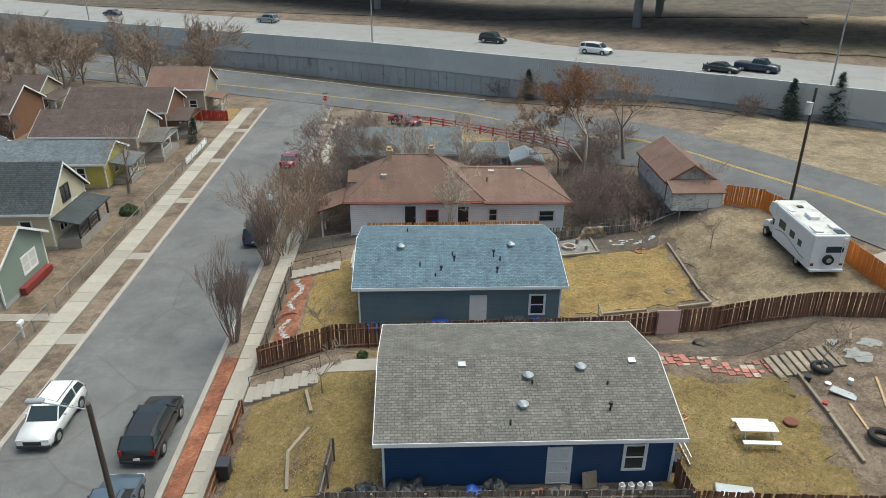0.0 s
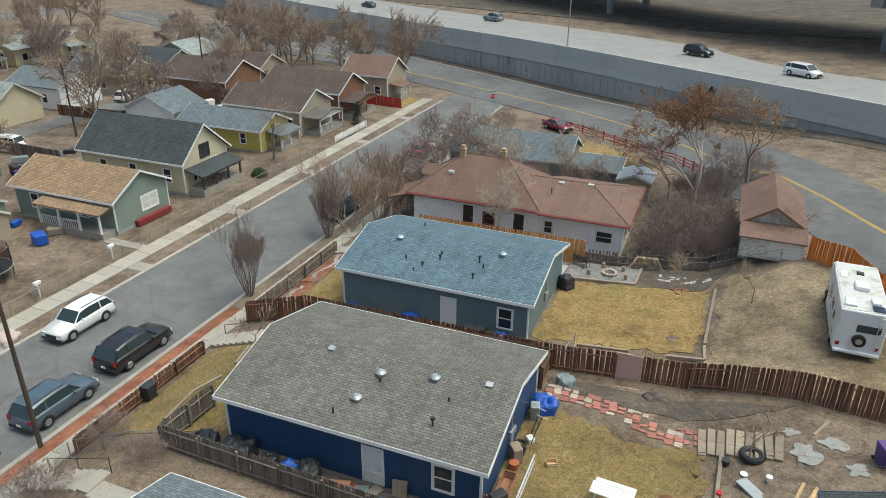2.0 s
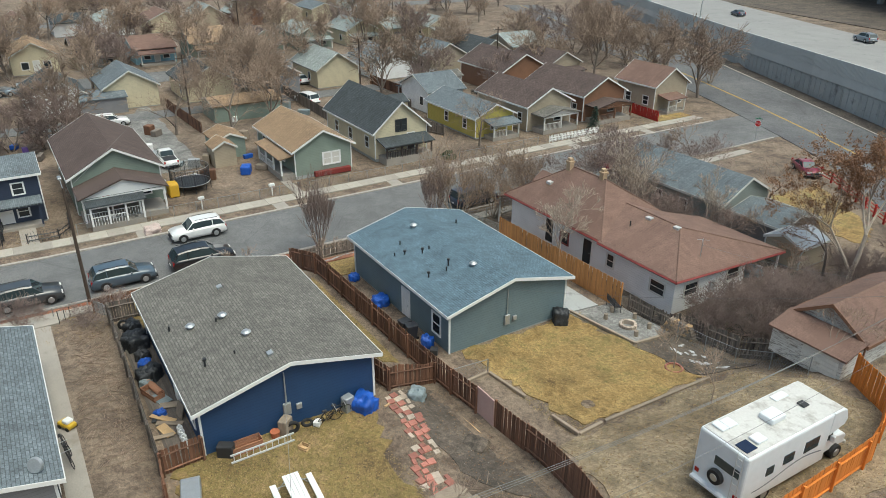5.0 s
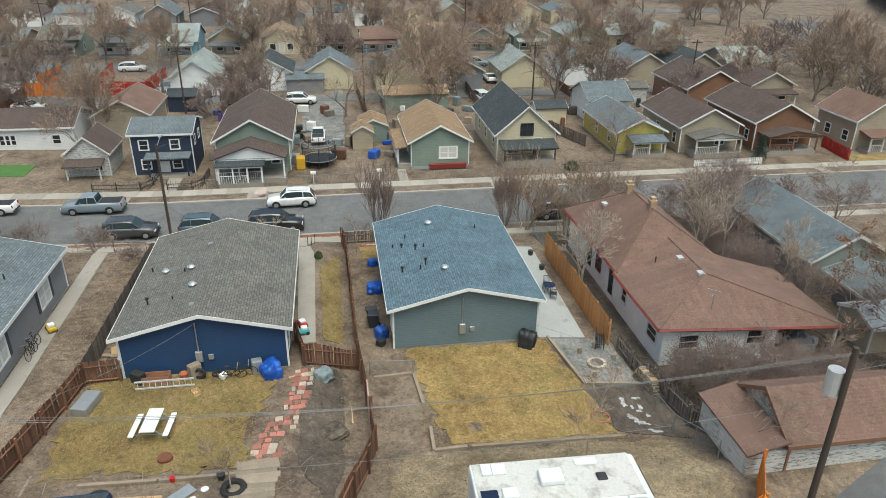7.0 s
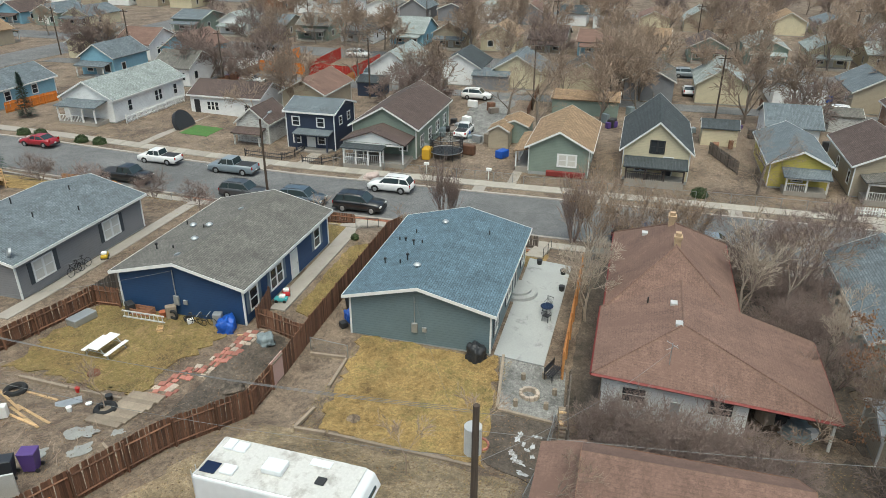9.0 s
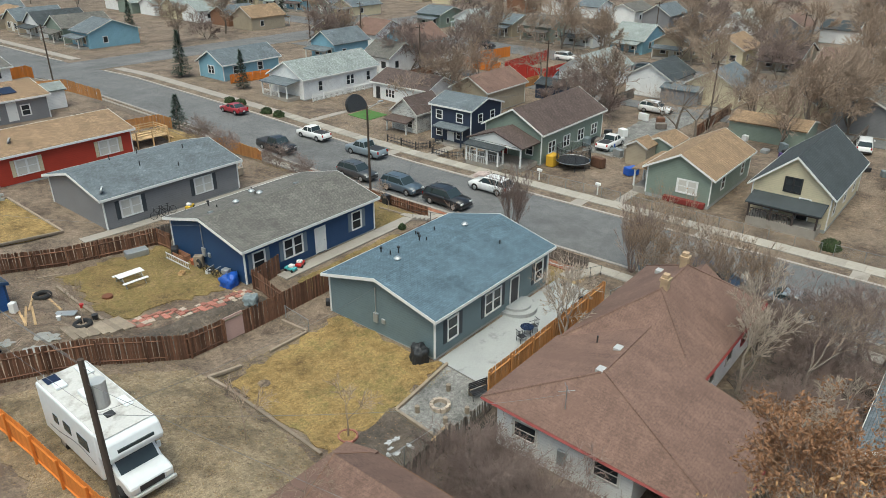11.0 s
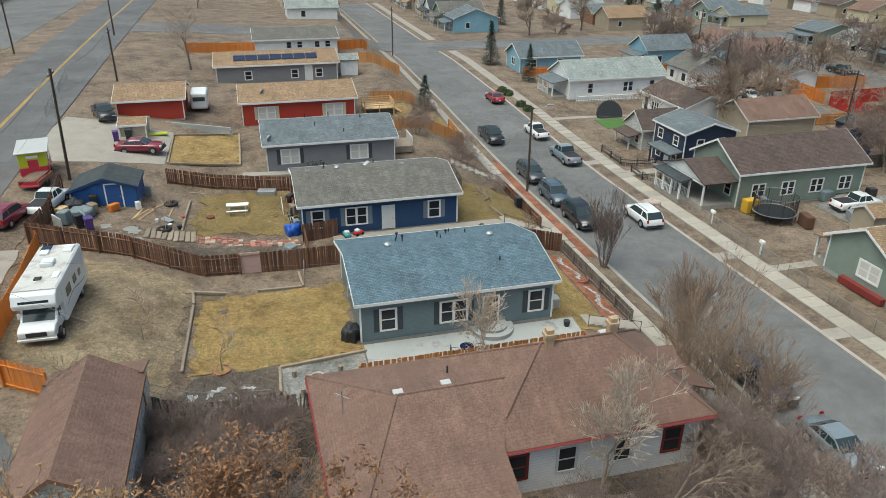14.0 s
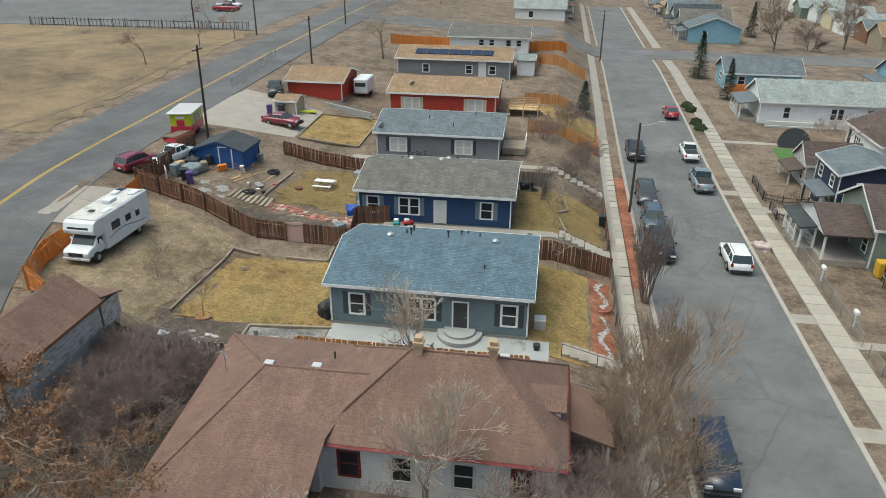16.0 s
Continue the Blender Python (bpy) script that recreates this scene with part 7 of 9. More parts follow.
NEAR = [("vase", -12.7, 43.0, 1.0), ("vase", -12.7, 54.8, 0.95), ("tan", -11.6, 56.5, 1.1), ("tan", -10.2, 60.0, 0.9), ("tan", -10.8, 63.5, 1.1), ("red", -9.9, 73.5, 1.1), ("red", -9.2, 69.5, 0.8), ("mid", -6.5, 71.5, 0.8),
        ("red", -8.5, 78.5, 0.9), ("leafy", 17.2, 72.4, 1.12), ("sparse", 21.8, 73.8, 1.1), ("pine", 16.5, 109.0, 0.75), ("pine", 44.5, 84.6, 0.85), ("pine", 49.0, 82.8, 0.95), ("mid", 24.2, 57.2, 0.6),
        ("pale", 2.4, 57.2, 0.85), ("pale", -0.3, 67.4, 0.95), ("red", -5.5, 72.0, 0.95), ("mid", -1.5, 70.6, 1.0), ("small", 17.8, 53.0, 0.95), ("small", 22.3, 50.5, 0.9), ("small", 22.2, 34.0, 0.85), ("small", -5.6, 34.2, 0.9), ("small", -6.0, 40.6, 0.9),
        ("bush", 15.8, 60.5, 0.9), ("bush", 17.5, 62.8, 0.95), ("bush", 15.6, 65.0, 0.85), ("bush", 18.6, 66.5, 0.9), ("bush", 16.2, 58.6, 0.65), ("bush", 19.4, 60.0, 0.75), ("mid", 14.8, 73.5, 0.9), ("pale", 4.4, 72.2, 0.72),
        ("bush", 6.0, 72.5, 0.9), ("bush", 2.0, 71.0, 0.8), ("mid", 3.5, 82.5, 0.85), ("mid", 8.5, 82.0, 0.7), ("bush", 10.5, 78.6, 0.7), ("bush", -2.5, 70.2, 0.75), ("mid", 9.0, 74.5, 0.6), ("bush", -9.0, 25.6, 0.45), ("bush", -7.5, 20.0, 0.6), ("bush", -8.6, 14.5, 0.7),
        ("round", -3.6, 37.6, 0.7), ("hedge", -28.2, 66.4, 0.95), ("hedge", -24.4, -4.6, 0.9), ("hedge", -24.2, -7.0, 0.9), ("hedge", -24.4, -13.2, 0.9), ("hedge", -24.2, -15.6, 0.9), ("cypress", -28.9, -35.5, 0.95), ("cypress", -31.0, -21.5, 0.7),
        ("pine", -8.9, -4.6, 0.75), ("mid", -35.5, 10.8, 1.15), ("big", -30.4, 72.4, 0.75), ("pine", -28.6, 90.3, 0.55), ("big", -47.5, 46.5, 1.0), ("big2", -55.0, 41.0, 0.85), ("big", -63.5, 14.5, 1.0), ("big", 22.6, -21.0, 0.85),
        ("mid", 54.9, -6.2, 0.8), ("mid", 53.3, -20.2, 0.8), ("mid", 50.8, -28.5, 0.75), ("mid", 60.5, -39.0, 0.8), ("bush", -4.0, 11.0, 0.8), ("bush", -7.0, 3.0, 0.7), ("bush", -4.5, 23.6, 0.4), ("mid", -9.0, 86.5, 0.9), ("red", -6.5, 84.5, 0.8),
        ("tan", -40.0, 128.5, 0.8), ("bush", 12.5, 113.0, 0.7), ("bush", 20.5, 106.5, 0.7), ("bush", 40.5, 86.5, 0.7), ("small", 14.2, 69.0, 1.0)]
for kd, x, y, k in NEAR:
    plant(kd, x, y, k)
thick = random.Random(31)
for x0, x1, y0, y1, n in ((15.2, 20.4, 58.4, 71.0, 8), (-8.0, 2.0, 70.0, 73.4, 6), (14.5, 22, 72, 79, 6), (-10.2, -7.6, 64.5, 68, 3)):
    for i in range(n):
        plant("bush", thick.uniform(x0, x1), thick.uniform(y0, y1), thick.uniform(0.55, 0.95))
# bare trees among the houses behind the row, thickest along the alleys
for i in range(135):
    x = -tr.uniform(44, 215)
    y = tr.uniform(-75, 165)
    if y > float(wall_y(x)) - 26 or -66 < y < -50 or (-53 < x and (y < 62 and y > 20)):
        continue
    if -92 < x < -86 or -150 < x < -142:
        x += 9
    plant(tr.choice(["far", "far2", "far3"]), x, y, tr.uniform(0.75, 1.2))
for i in range(26):
    x, y = -tr.choice([tr.uniform(52, 70), tr.uniform(99, 104), tr.uniform(118, 150)]), tr.uniform(-45, 110)
    plant(tr.choice(["far", "far2", "far3"]), x, y, tr.uniform(0.85, 1.25))
for i in range(34):
    x = tr.uniform(-130, 30)
    y = -tr.uniform(70, 190)
    if -26 < x < -10:
        continue
    plant(tr.choice(["far", "far2", "far3", "cypress"]), x, y, tr.uniform(0.6, 0.95))
for x, y in ((-34, 118), (-45, 122), (-52, 127), (-42, 114), (-60, 128), (-68, 131), (-56, 116), (-75, 136), (-85, 140)):
    plant(tr.choice(["far", "far2"]), x, y, tr.uniform(1.0, 1.3))
for ob in T.values():
    for o in [*ob.children_recursive, ob]:
        bpy.data.objects.remove(o)

# ---- small things in the yards ----
def rough_box(bm, x0, x1, y0, y1, z0, z1, m=None):
    return box(bm, x0, x1, y0, y1, z0, z1, m)


def place(x, y, turn=0, dz=0.0):
    return pose(x, y, H(x, y) + dz, 0, 0, turn)


# picnic table
M["table_top"] = surface("white_plastic", (0.78, 0.78, 0.76), 0.5, 0.06, 2, 12, 0.08)
pt = thing("picnic_table", 16.6, 29.4, H(16.6, 29.4) + 0.04, -4, "white folding picnic table with two benches", "table")
for k in range(4):
    part("plank", bevel(box(B(), -0.95, 0.95, -0.38 + k * 0.19, -0.2 + k * 0.19, 0.72, 0.77), 0.01), M["table_top"], pt)
for s in (-1, 1):
    part("seat", bevel(box(B(), -0.92, 0.92, s * 0.85 - 0.14, s * 0.85 + 0.14, 0.42, 0.47), 0.01), M["table_top"], pt)
    for e in (-0.7, 0.7):
        part("leg", rod(B(), (e, s * 0.9, 0.0), (e, s * 0.25, 0.72), 0.025), M["steel"], pt)
        part("leg", rod(B(), (e, s * 0.8, 0.0), (e, s * 0.85, 0.42), 0.022), M["steel"], pt)
    part("brace", rod(B(), (s * 0.7, -0.85, 0.4), (s * 0.7, 0.85, 0.4), 0.022), M["steel"], pt)

# brick-red stepping path
M["paver"] = surface("red_paver", (0.36, 0.15, 0.115), 0.9, 0.18, 3, 20, 0.3, piece=0.3)
M["paver_pale"] = surface("pale_paver", (0.42, 0.35, 0.28), 0.9, 0.18, 3, 20, 0.3, piece=0.2)
pm = {}
for key, w, d in (("a", 0.4, 0.4), ("b", 0.4, 0.2), ("c", 0.3, 0.3)):
    for mt in ("paver", "paver_pale"):
        bm = bevel(box(B(), -w / 2, w / 2, -d / 2, d / 2, -0.06, 0.045), 0.012)
        me = bpy.data.meshes.new("paver")
        bm.to_mesh(me)
        bm.free()
        me.materials.append(M[mt])
        pm[key, mt] = me
pr = random.Random(5)
path = thing("stepping_path", 16, 36.2, H(16, 36.2), 0, "path of loose red and buff concrete pavers", "path")
o = path.matrix_world.translation.copy()
for i in range(19):
    s = i / 18
    cx, cy = 12.0 + 7.9 * s, 36.9 - 1.6 * s + 0.25 * math.sin(s * 5)
    n = 3 if s < 0.6 else 4
    for j in range(n):
        if pr.random() < 0.12:
            continue
        x, y = cx + pr.uniform(-0.06, 0.06), cy + (j - (n - 1) / 2) * 0.42 + pr.uniform(-0.05, 0.05)
        me = pm[pr.choice("aaabc"), "paver_pale" if pr.random() < (0.3 if s < 0.75 else 0.08) else "paver"]
        meshpart("paver", me, M["paver"], path, pose(x - o.x, y - o.y, H(x, y) - o.z + 0.02, pr.uniform(-2, 2), pr.uniform(-2, 2), pr.uniform(-12, 12)))

# timber steps up the bank
st = thing("timber_steps", 21.7, 35.0, H(21.7, 35.0), 0, "weathered timber sleeper steps up the bank", "steps")
o = st.matrix_world.translation.copy()
for i in range(9):
    x = 20.1 + i * 0.42
    bm = bevel(box(B(), -0.19, 0.19, -1.0, 1.0, -0.25, 0.09), 0.02)
    meshpart_ob = part("sleeper", bm, M["timber"], st)
    meshpart_ob.matrix_basis = pose(x - o.x, 35.0 - o.y + pr.uniform(-0.1, 0.1), H(x, 35.0) - o.z + 0.05, 0, 0, pr.uniform(-4, 4))


def beam(x0, y0, x1, y1, w=0.18, h=0.2, material=None, label="weathered timber edging beam lying on the soil", name="timber", dz=0.0):
    a, b = Vector((x0, y0, H(x0, y0) + h / 2 + dz)), Vector((x1, y1, H(x1, y1) + h / 2 + dz))
    q = (b - a).to_track_quat("X", "Z").to_matrix().to_4x4()
    L = (b - a).length
    bm = bevel(box(B(), 0, L, -w / 2, w / 2, -h / 2, h / 2), 0.015)
    return single(name, bm, material or M["timber"], label, "timber", "timbers in the yard", m=Matrix.Translation(a) @ q)


for seg in ((20.7, 27.0, 20.9, 30.5), (20.9, 30.6, 21.0, 34.0), (12.1, 43.2, 12.3, 40.9), (12.2, 43.3, 15.4, 43.5), (17.6, 43.6, 19.8, 43.5), (19.8, 43.5, 19.7, 45.2), (19.7, 45.4, 20.0, 53.4), (-6.4, 27.0, -6.8, 29.8), (-6.8, 29.8, -5.9, 31.2), (-6.0, 32.6, -6.6, 34.8),
            (8.9, 52.6, 14.4, 53.3), (14.4, 53.3, 14.5, 56.8), (23.0, 18.7, 16.2, 18.5), (23.1, 9.8, 16.2, 8.1), (16.2, 8.1, 16.2, 18.4), (23.1, 9.8, 23.1, 18.6)):
    beam(*seg)
for seg in ((23.4, 29.6, 24.4, 32.6), (23.7, 29.5, 24.9, 32.4), (24.3, 29.9, 24.8, 32.2), (22.3, 27.2, 23.8, 30.2), (13.4, 39.4, 16.6, 39.5), (12.2, 37.2, 12.6, 36.0), (25.0, 36.2, 25.8, 37.6), (17.2, 6.4, 19.6, 7.2), (17.4, 6.0, 20.2, 6.4), (17.0, 6.8, 19.0, 6.2), (21.0, 24.6, 19.2, 24.4), (22.0, 28.8, 22.2, 31.0)):
    beam(*seg, w=0.14, h=0.06, material=M["timber_new"] if pr.random() < 0.5 else M["timber"], label="loose sawn board lying in the yard", name="board")


def clump(name, label, category, x, y, r, h, material, seed, dz=0.0, squash=1.0):
    """A draped or heaped irregular mass."""
    bm = B()
    bmesh.ops.create_icosphere(bm, subdivisions=4, radius=1.0)
    for v in bm.verts:
        d = v.co.normalized()
        k = 0.8 / max(abs(d.x), abs(d.y), abs(d.z)) ** 0.75 + 0.28 * noise.noise(d * 1.7 + Vector((seed, 0, 0))) + 0.16 * noise.noise(d * 5 + Vector((0, seed, 0)))
        v.co = Vector((d.x * r * k * squash, d.y * r * k, max(-0.05, d.z * h * k)))
    for f in bm.faces:
        f.smooth = True
    return single(name, bm, material, label, category, m=place(x, y, seed * 37 % 360, dz))


M["tarp_blue"] = surface("blue_tarpaulin", (0.02, 0.09, 0.42), 0.4, 0.25, 3, 10, 0.5, dist=0.06)
M["tarp_black"] = surface("black_cover", (0.025, 0.027, 0.03), 0.5, 0.3, 3, 10, 0.5, dist=0.06)
M["tarp_grey"] = surface("grey_tarpaulin", (0.2, 0.24, 0.25), 0.5, 0.25, 3, 10, 0.5, dist=0.06)
clump("covered_mower", "bundle under a bright blue tarpaulin by the wall", "cover", 12.2, 35.0, 0.75, 1.05, M["tarp_blue"], 3)
clump("covered_grill", "barbecue under a black fabric cover", "barbecue", 9.7, 51.0, 0.65, 1.25, M["tarp_black"], 4)
clump("tarpaulin_cover", "bundle under a dark blue tarpaulin beside the wall", "cover", 7.6, 41.7, 0.5, 0.9, M["tarp_blue"], 6)
clump("tarpaulin_cover", "bundle under a dark blue tarpaulin beside the wall", "cover", 1.2, 41.7, 0.7, 0.8, M["tarp_blue"], 7)
clump("tarpaulin_cover", "bundle under a dark blue tarpaulin beside the wall", "cover", -3.2, 41.8, 0.45, 0.6, M["tarp_blue"], 8)
clump("tarpaulin_cover", "furniture under a black cover on the deck", "cover", -1.0, 25.8, 0.9, 1.0, M["tarp_black"], 9)
clump("tarpaulin_cover", "furniture under a black cover on the deck", "cover", 3.2, 25.7, 0.7, 0.9, M["tarp_black"], 10)
clump("covered_cart", "garden cart under a pale torn tarpaulin", "cart", 12.6, 38.0, 0.6, 0.7, M["tarp_grey"], 11)
clump("stone_mound", "pile of wrapped pale stones on the verge", "stone pile", -23.9, 31.4, 0.95, 0.75, surface("pink_stone_wrap", (0.5, 0.4, 0.36), 0.8, 0.35, 4, 14, 0.6, dist=0.08), 12)
clump("soil_mound", "low heap of dark soil", "soil", 17.6, 38.5, 0.8, 0.25, M["dark_dirt"], 13)
clump("scrap_mound", "heap of tarpaulins and scrap by the fence", "scrap", 28.6, 32.2, 1.1, 0.9, M["tarp_grey"], 14)
clump("scrap_mound", "heap of dark bags and scrap by the fence", "scrap", 29.3, 30.8, 0.9, 1.0, M["tarp_black"], 15)
clump("scrap_mound", "heap of scrap under the open carport", "scrap", 11.2, 69.6, 1.0, 0.7, M["tarp_grey"], 16)
clump("scrap_mound", "heap of bags under the open carport", "scrap", 10.0, 68.6, 0.8, 0.8, M["tarp_black"], 17)


def tyre(x, y, r=0.36, lying=True, dz=0.0, label="old black tyre lying on the soil"):
    bm = B()
    n, m2 = 20, 8
    R, q = r * 0.74, r * 0.26
    vs = [[bm.verts.new(((R + q * math.cos(2 * math.pi * j / m2)) * math.cos(2 * math.pi * i / n), (R + q * math.cos(2 * math.pi * j / m2)) * math.sin(2 * math.pi * i / n), q * math.sin(2 * math.pi * j / m2) + (q if lying else 0))) for j in range(m2)] for i in range(n)]
    for i in range(n):
        for j in range(m2):
            bm.faces.new((vs[i][j], vs[(i + 1) % n][j], vs[(i + 1) % n][(j + 1) % m2], vs[i][(j + 1) % m2]))
    m = place(x, y, 0, dz) if lying else pose(x, y, H(x, y) + r, 90, 0, 80)
    return single("tyre", bm, M["tyre"], label, "tyre", m=m)


tyre(22.2, 28.3, 0.62, label="large tyre ring round a young tree")
tyre(22.3, 34.1, 0.6, label="large tyre ring round a young tree")
tyre(12.0, 31.0, 0.38, False, label="truck wheel leaning on the navy wall")
tyre(11.7, 31.9, 0.33)
tyre(-2.6, 26.0, 0.36)


def ring_of(name, label, category, x, y, r, n, w, d, h, material, dz=0.0):
    ob = thing(name, x, y, H(x, y) + dz, 0, label, category)
    for i in range(n):
        a = 2 * math.pi * i / n
        p = part("brick" if n > 10 else "stone", bevel(box(B(), -w / 2, w / 2, -d / 2, d / 2, -0.05, h), 0.015), material, ob)
        p.matrix_basis = Matrix.Rotation(a, 4, "Z") @ Matrix.Translation((0, r, pr.uniform(-0.01, 0.02)))
    return ob


ring_of("fire_pit", "round fire pit of pale stone blocks", "fire pit", 12.3, 54.8, 0.5, 11, 0.26, 0.2, 0.28, M["paver_pale"], 0.05)
ring_of("tree_ring", "ring of red bricks round a young tree", "brick ring", 17.8, 53.0, 0.5, 16, 0.19, 0.1, 0.08, M["paver"], 0.04)
single("fire_ring", rod(rod(B(), (0, 0, -0.05), (0, 0, 0.22), 0.36, 0.36, 20), (0, 0, 0.2), (0, 0, 0.23), 0.3, 0.3, 20), surface("rusty_iron", (0.16, 0.06, 0.03), 0.8, 0.3, 4, 20, 0.3), "rusty iron fire ring on the lawn", "fire pit", m=place(18.9, 30.4))
for x, y in ((10.8, 54.2), (13.6, 54.2), (13.2, 55.9), (11.6, 56.2), (10.2, 55.4)):
    single("log_stool", rod(B(), (0, 0, -0.05), (0, 0, 0.42), 0.15, 0.14, 10), M["timber"], "short upright log used as a stool", "stool", "stools round the fire pit", m=place(x, y, 0, 0.05))
single("drain_cover", rod(B(), (0, 0, 0.0), (0, 0, 0.07), 0.4, 0.38, 20), M["dirt"], "round brown drain cover in the lawn", "cover", m=place(17.8, 46.0))

# woodpile
wp = thing("woodpile", 14.9, 57.0, H(14.9, 57.0), 8, "stacked split firewood against the fence", "firewood")
for r in range(6):
    for c in range(13 - r):
        rr = pr.uniform(0.07, 0.11)
        part("log", rod(B(), (-1.3 + c * 0.2 + r * 0.1, -0.2, 0.1 + r * 0.17), (-1.3 + c * 0.2 + r * 0.1, 0.25, 0.1 + r * 0.17), rr, rr, 7), M["timber"] if pr.random() < 0.6 else M["timber_new"], wp)
# snow remnant
def thin_sheet(name, label, category, x, y, rx, ry, material, seed, dz, kind=""):
    bm = B()
    n = 40
    c = bm.verts.new((x, y, H(x, y) + dz + 0.02))
    ring = []
    for i in range(n):
        a = 2 * math.pi * i / n
        k = 0.75 + 0.6 * noise.noise(Vector((math.cos(a) * 1.6, math.sin(a) * 1.6, seed)))
        px, py = x + math.cos(a) * rx * k, y + math.sin(a) * ry * k
        ring.append(bm.verts.new((px, py, H(px, py) + dz)))
    for i in range(n):
        bm.faces.new((c, ring[i], ring[(i + 1) % n]))
    return single(name, bm, material, label, category, kind=kind)


M["snow"] = surface("old_snow", (0.5, 0.51, 0.52), 0.8, 0.25, 3, 14, 0.4, stain=(0.2, 0.18, 0.16), stain_at=0.52)
for i in range(16):
    thin_sheet("snow_patch", "melting remnant of old snow on wet soil", "snow", 15.3 + pr.random() * 4.2, 55.2 + pr.gauss(0, 0.42), pr.uniform(0.15, 0.42), pr.uniform(0.12, 0.35), M["snow"], i * 3.1, 0.085)
M["flag"] = surface("stone_flag", (0.3, 0.3, 0.28), 0.9, 0.2, 2, 12, 0.3)
for x, y, rx, ry in ((24.6, 34.6, 0.7, 0.9), (25.9, 35.6, 0.8, 0.6), (26.6, 34.0, 0.6, 0.5), (24.0, 36.2, 0.4, 0.4)):
    thin_sheet("flagstone", "grey broken stone flag on the soil", "stone", x, y, rx, ry, M["flag"], x, 0.05)

# ladder and clutter by the navy wall
M["alu"] = surface("aluminium", (0.66, 0.67, 0.68), 0.4, 0.08, 4, 20, 0.05, metal=0.15)
ld = thing("ladder", 12.7, 29.2, H(12.7, 29.2) + 0.35, 90, "aluminium extension ladder lying on its side", "ladder")
for s in (-0.22, 0.22):
    part("rail", box(B(), -1.6, 1.6, -0.03, 0.03, s - 0.04, s + 0.04), M["alu"], ld)
for k in range(10):
    part("rung", rod(B(), (-1.45 + k * 0.32, 0, -0.22), (-1.45 + k * 0.32, 0, 0.22), 0.02), M["alu"], ld)
crate_m = surface("wooden_crate", (0.34, 0.17, 0.1), 0.8, 0.2, 2, 14, 0.3)


def slatted(name, label, category, x, y, turn, w, d, h, material):
    ob = thing(name, x, y, H(x, y) + 0.03, turn, label, category)
    n = max(2, int(h / 0.14))
    for k in range(n):
        z = k * h / n
        for s in (-1, 1):
            part("slat", box(B(), -w / 2, w / 2, s * d / 2 - 0.015, s * d / 2 + 0.015, z + 0.015, z + h / n - 0.015), material, ob)
            part("slat", box(B(), s * w / 2 - 0.015, s * w / 2 + 0.015, -d / 2 + 0.02, d / 2 - 0.02, z + 0.015, z + h / n - 0.015), material, ob)
    part("base", box(B(), -w / 2, w / 2, -d / 2, d / 2, 0.0, 0.03), material, ob)
    return ob


slatted("planter_box", "reddish slatted planter by the navy wall", "planter", 11.95, 28.6, 90, 1.5, 0.6, 0.5, crate_m)
slatted("crate", "small pale wooden box on the lawn", "box", 13.5, 31.0, 30, 0.5, 0.35, 0.25, M["timber_new"])
slatted("sofa_frame", "worn reddish slatted bench on the deck", "bench", 5.0, 25.6, 20, 1.4, 0.6, 0.4, crate_m)


def pot(name, label, x, y, r, h, material, category="pot", dz=0.0):
    bm = rod(B(), (0, 0, 0), (0, 0, h), r * 0.75, r, 14)
    return single(name, bm, material, label, category, m=place(x, y, 0, dz))


M["terracotta"] = surface("terracotta", (0.4, 0.13, 0.06), 0.8, 0.15, 4, 20, 0.2)
pot("flower_pot", "terracotta pot by the navy wall", 11.9, 30.1, 0.25, 0.45, M["terracotta"])
pot("bucket", "white plastic bucket in the yard", 23.0, 32.5, 0.15, 0.3, M["table_top"], "bucket")
pot("bucket", "white plastic bucket in the yard", 22.0, 32.8, 0.18, 0.1, M["table_top"], "bucket")
pot("flower_pot", "dark pot on the soil", 21.2, 33.4, 0.2, 0.35, M["plastic"])
pot("fuel_can", "red plastic fuel can on the soil", 21.0, 31.2, 0.14, 0.3, surface("red_plastic", (0.45, 0.02, 0.02), 0.4, 0.1), "can")
for i in range(4):
    x = 9.0 + i * 0.42
    ob = single("gas_bottle", rod(rod(B(), (0, 0, 0), (0, 0, 0.4), 0.15, 0.15, 12), (0, 0, 0.4), (0, 0, 0.52), 0.1, 0.07, 10), M["table_top"], "white propane bottle on the deck", "gas bottle", "gas bottles on the deck", m=place(x, 26.1, 0, 0.05))
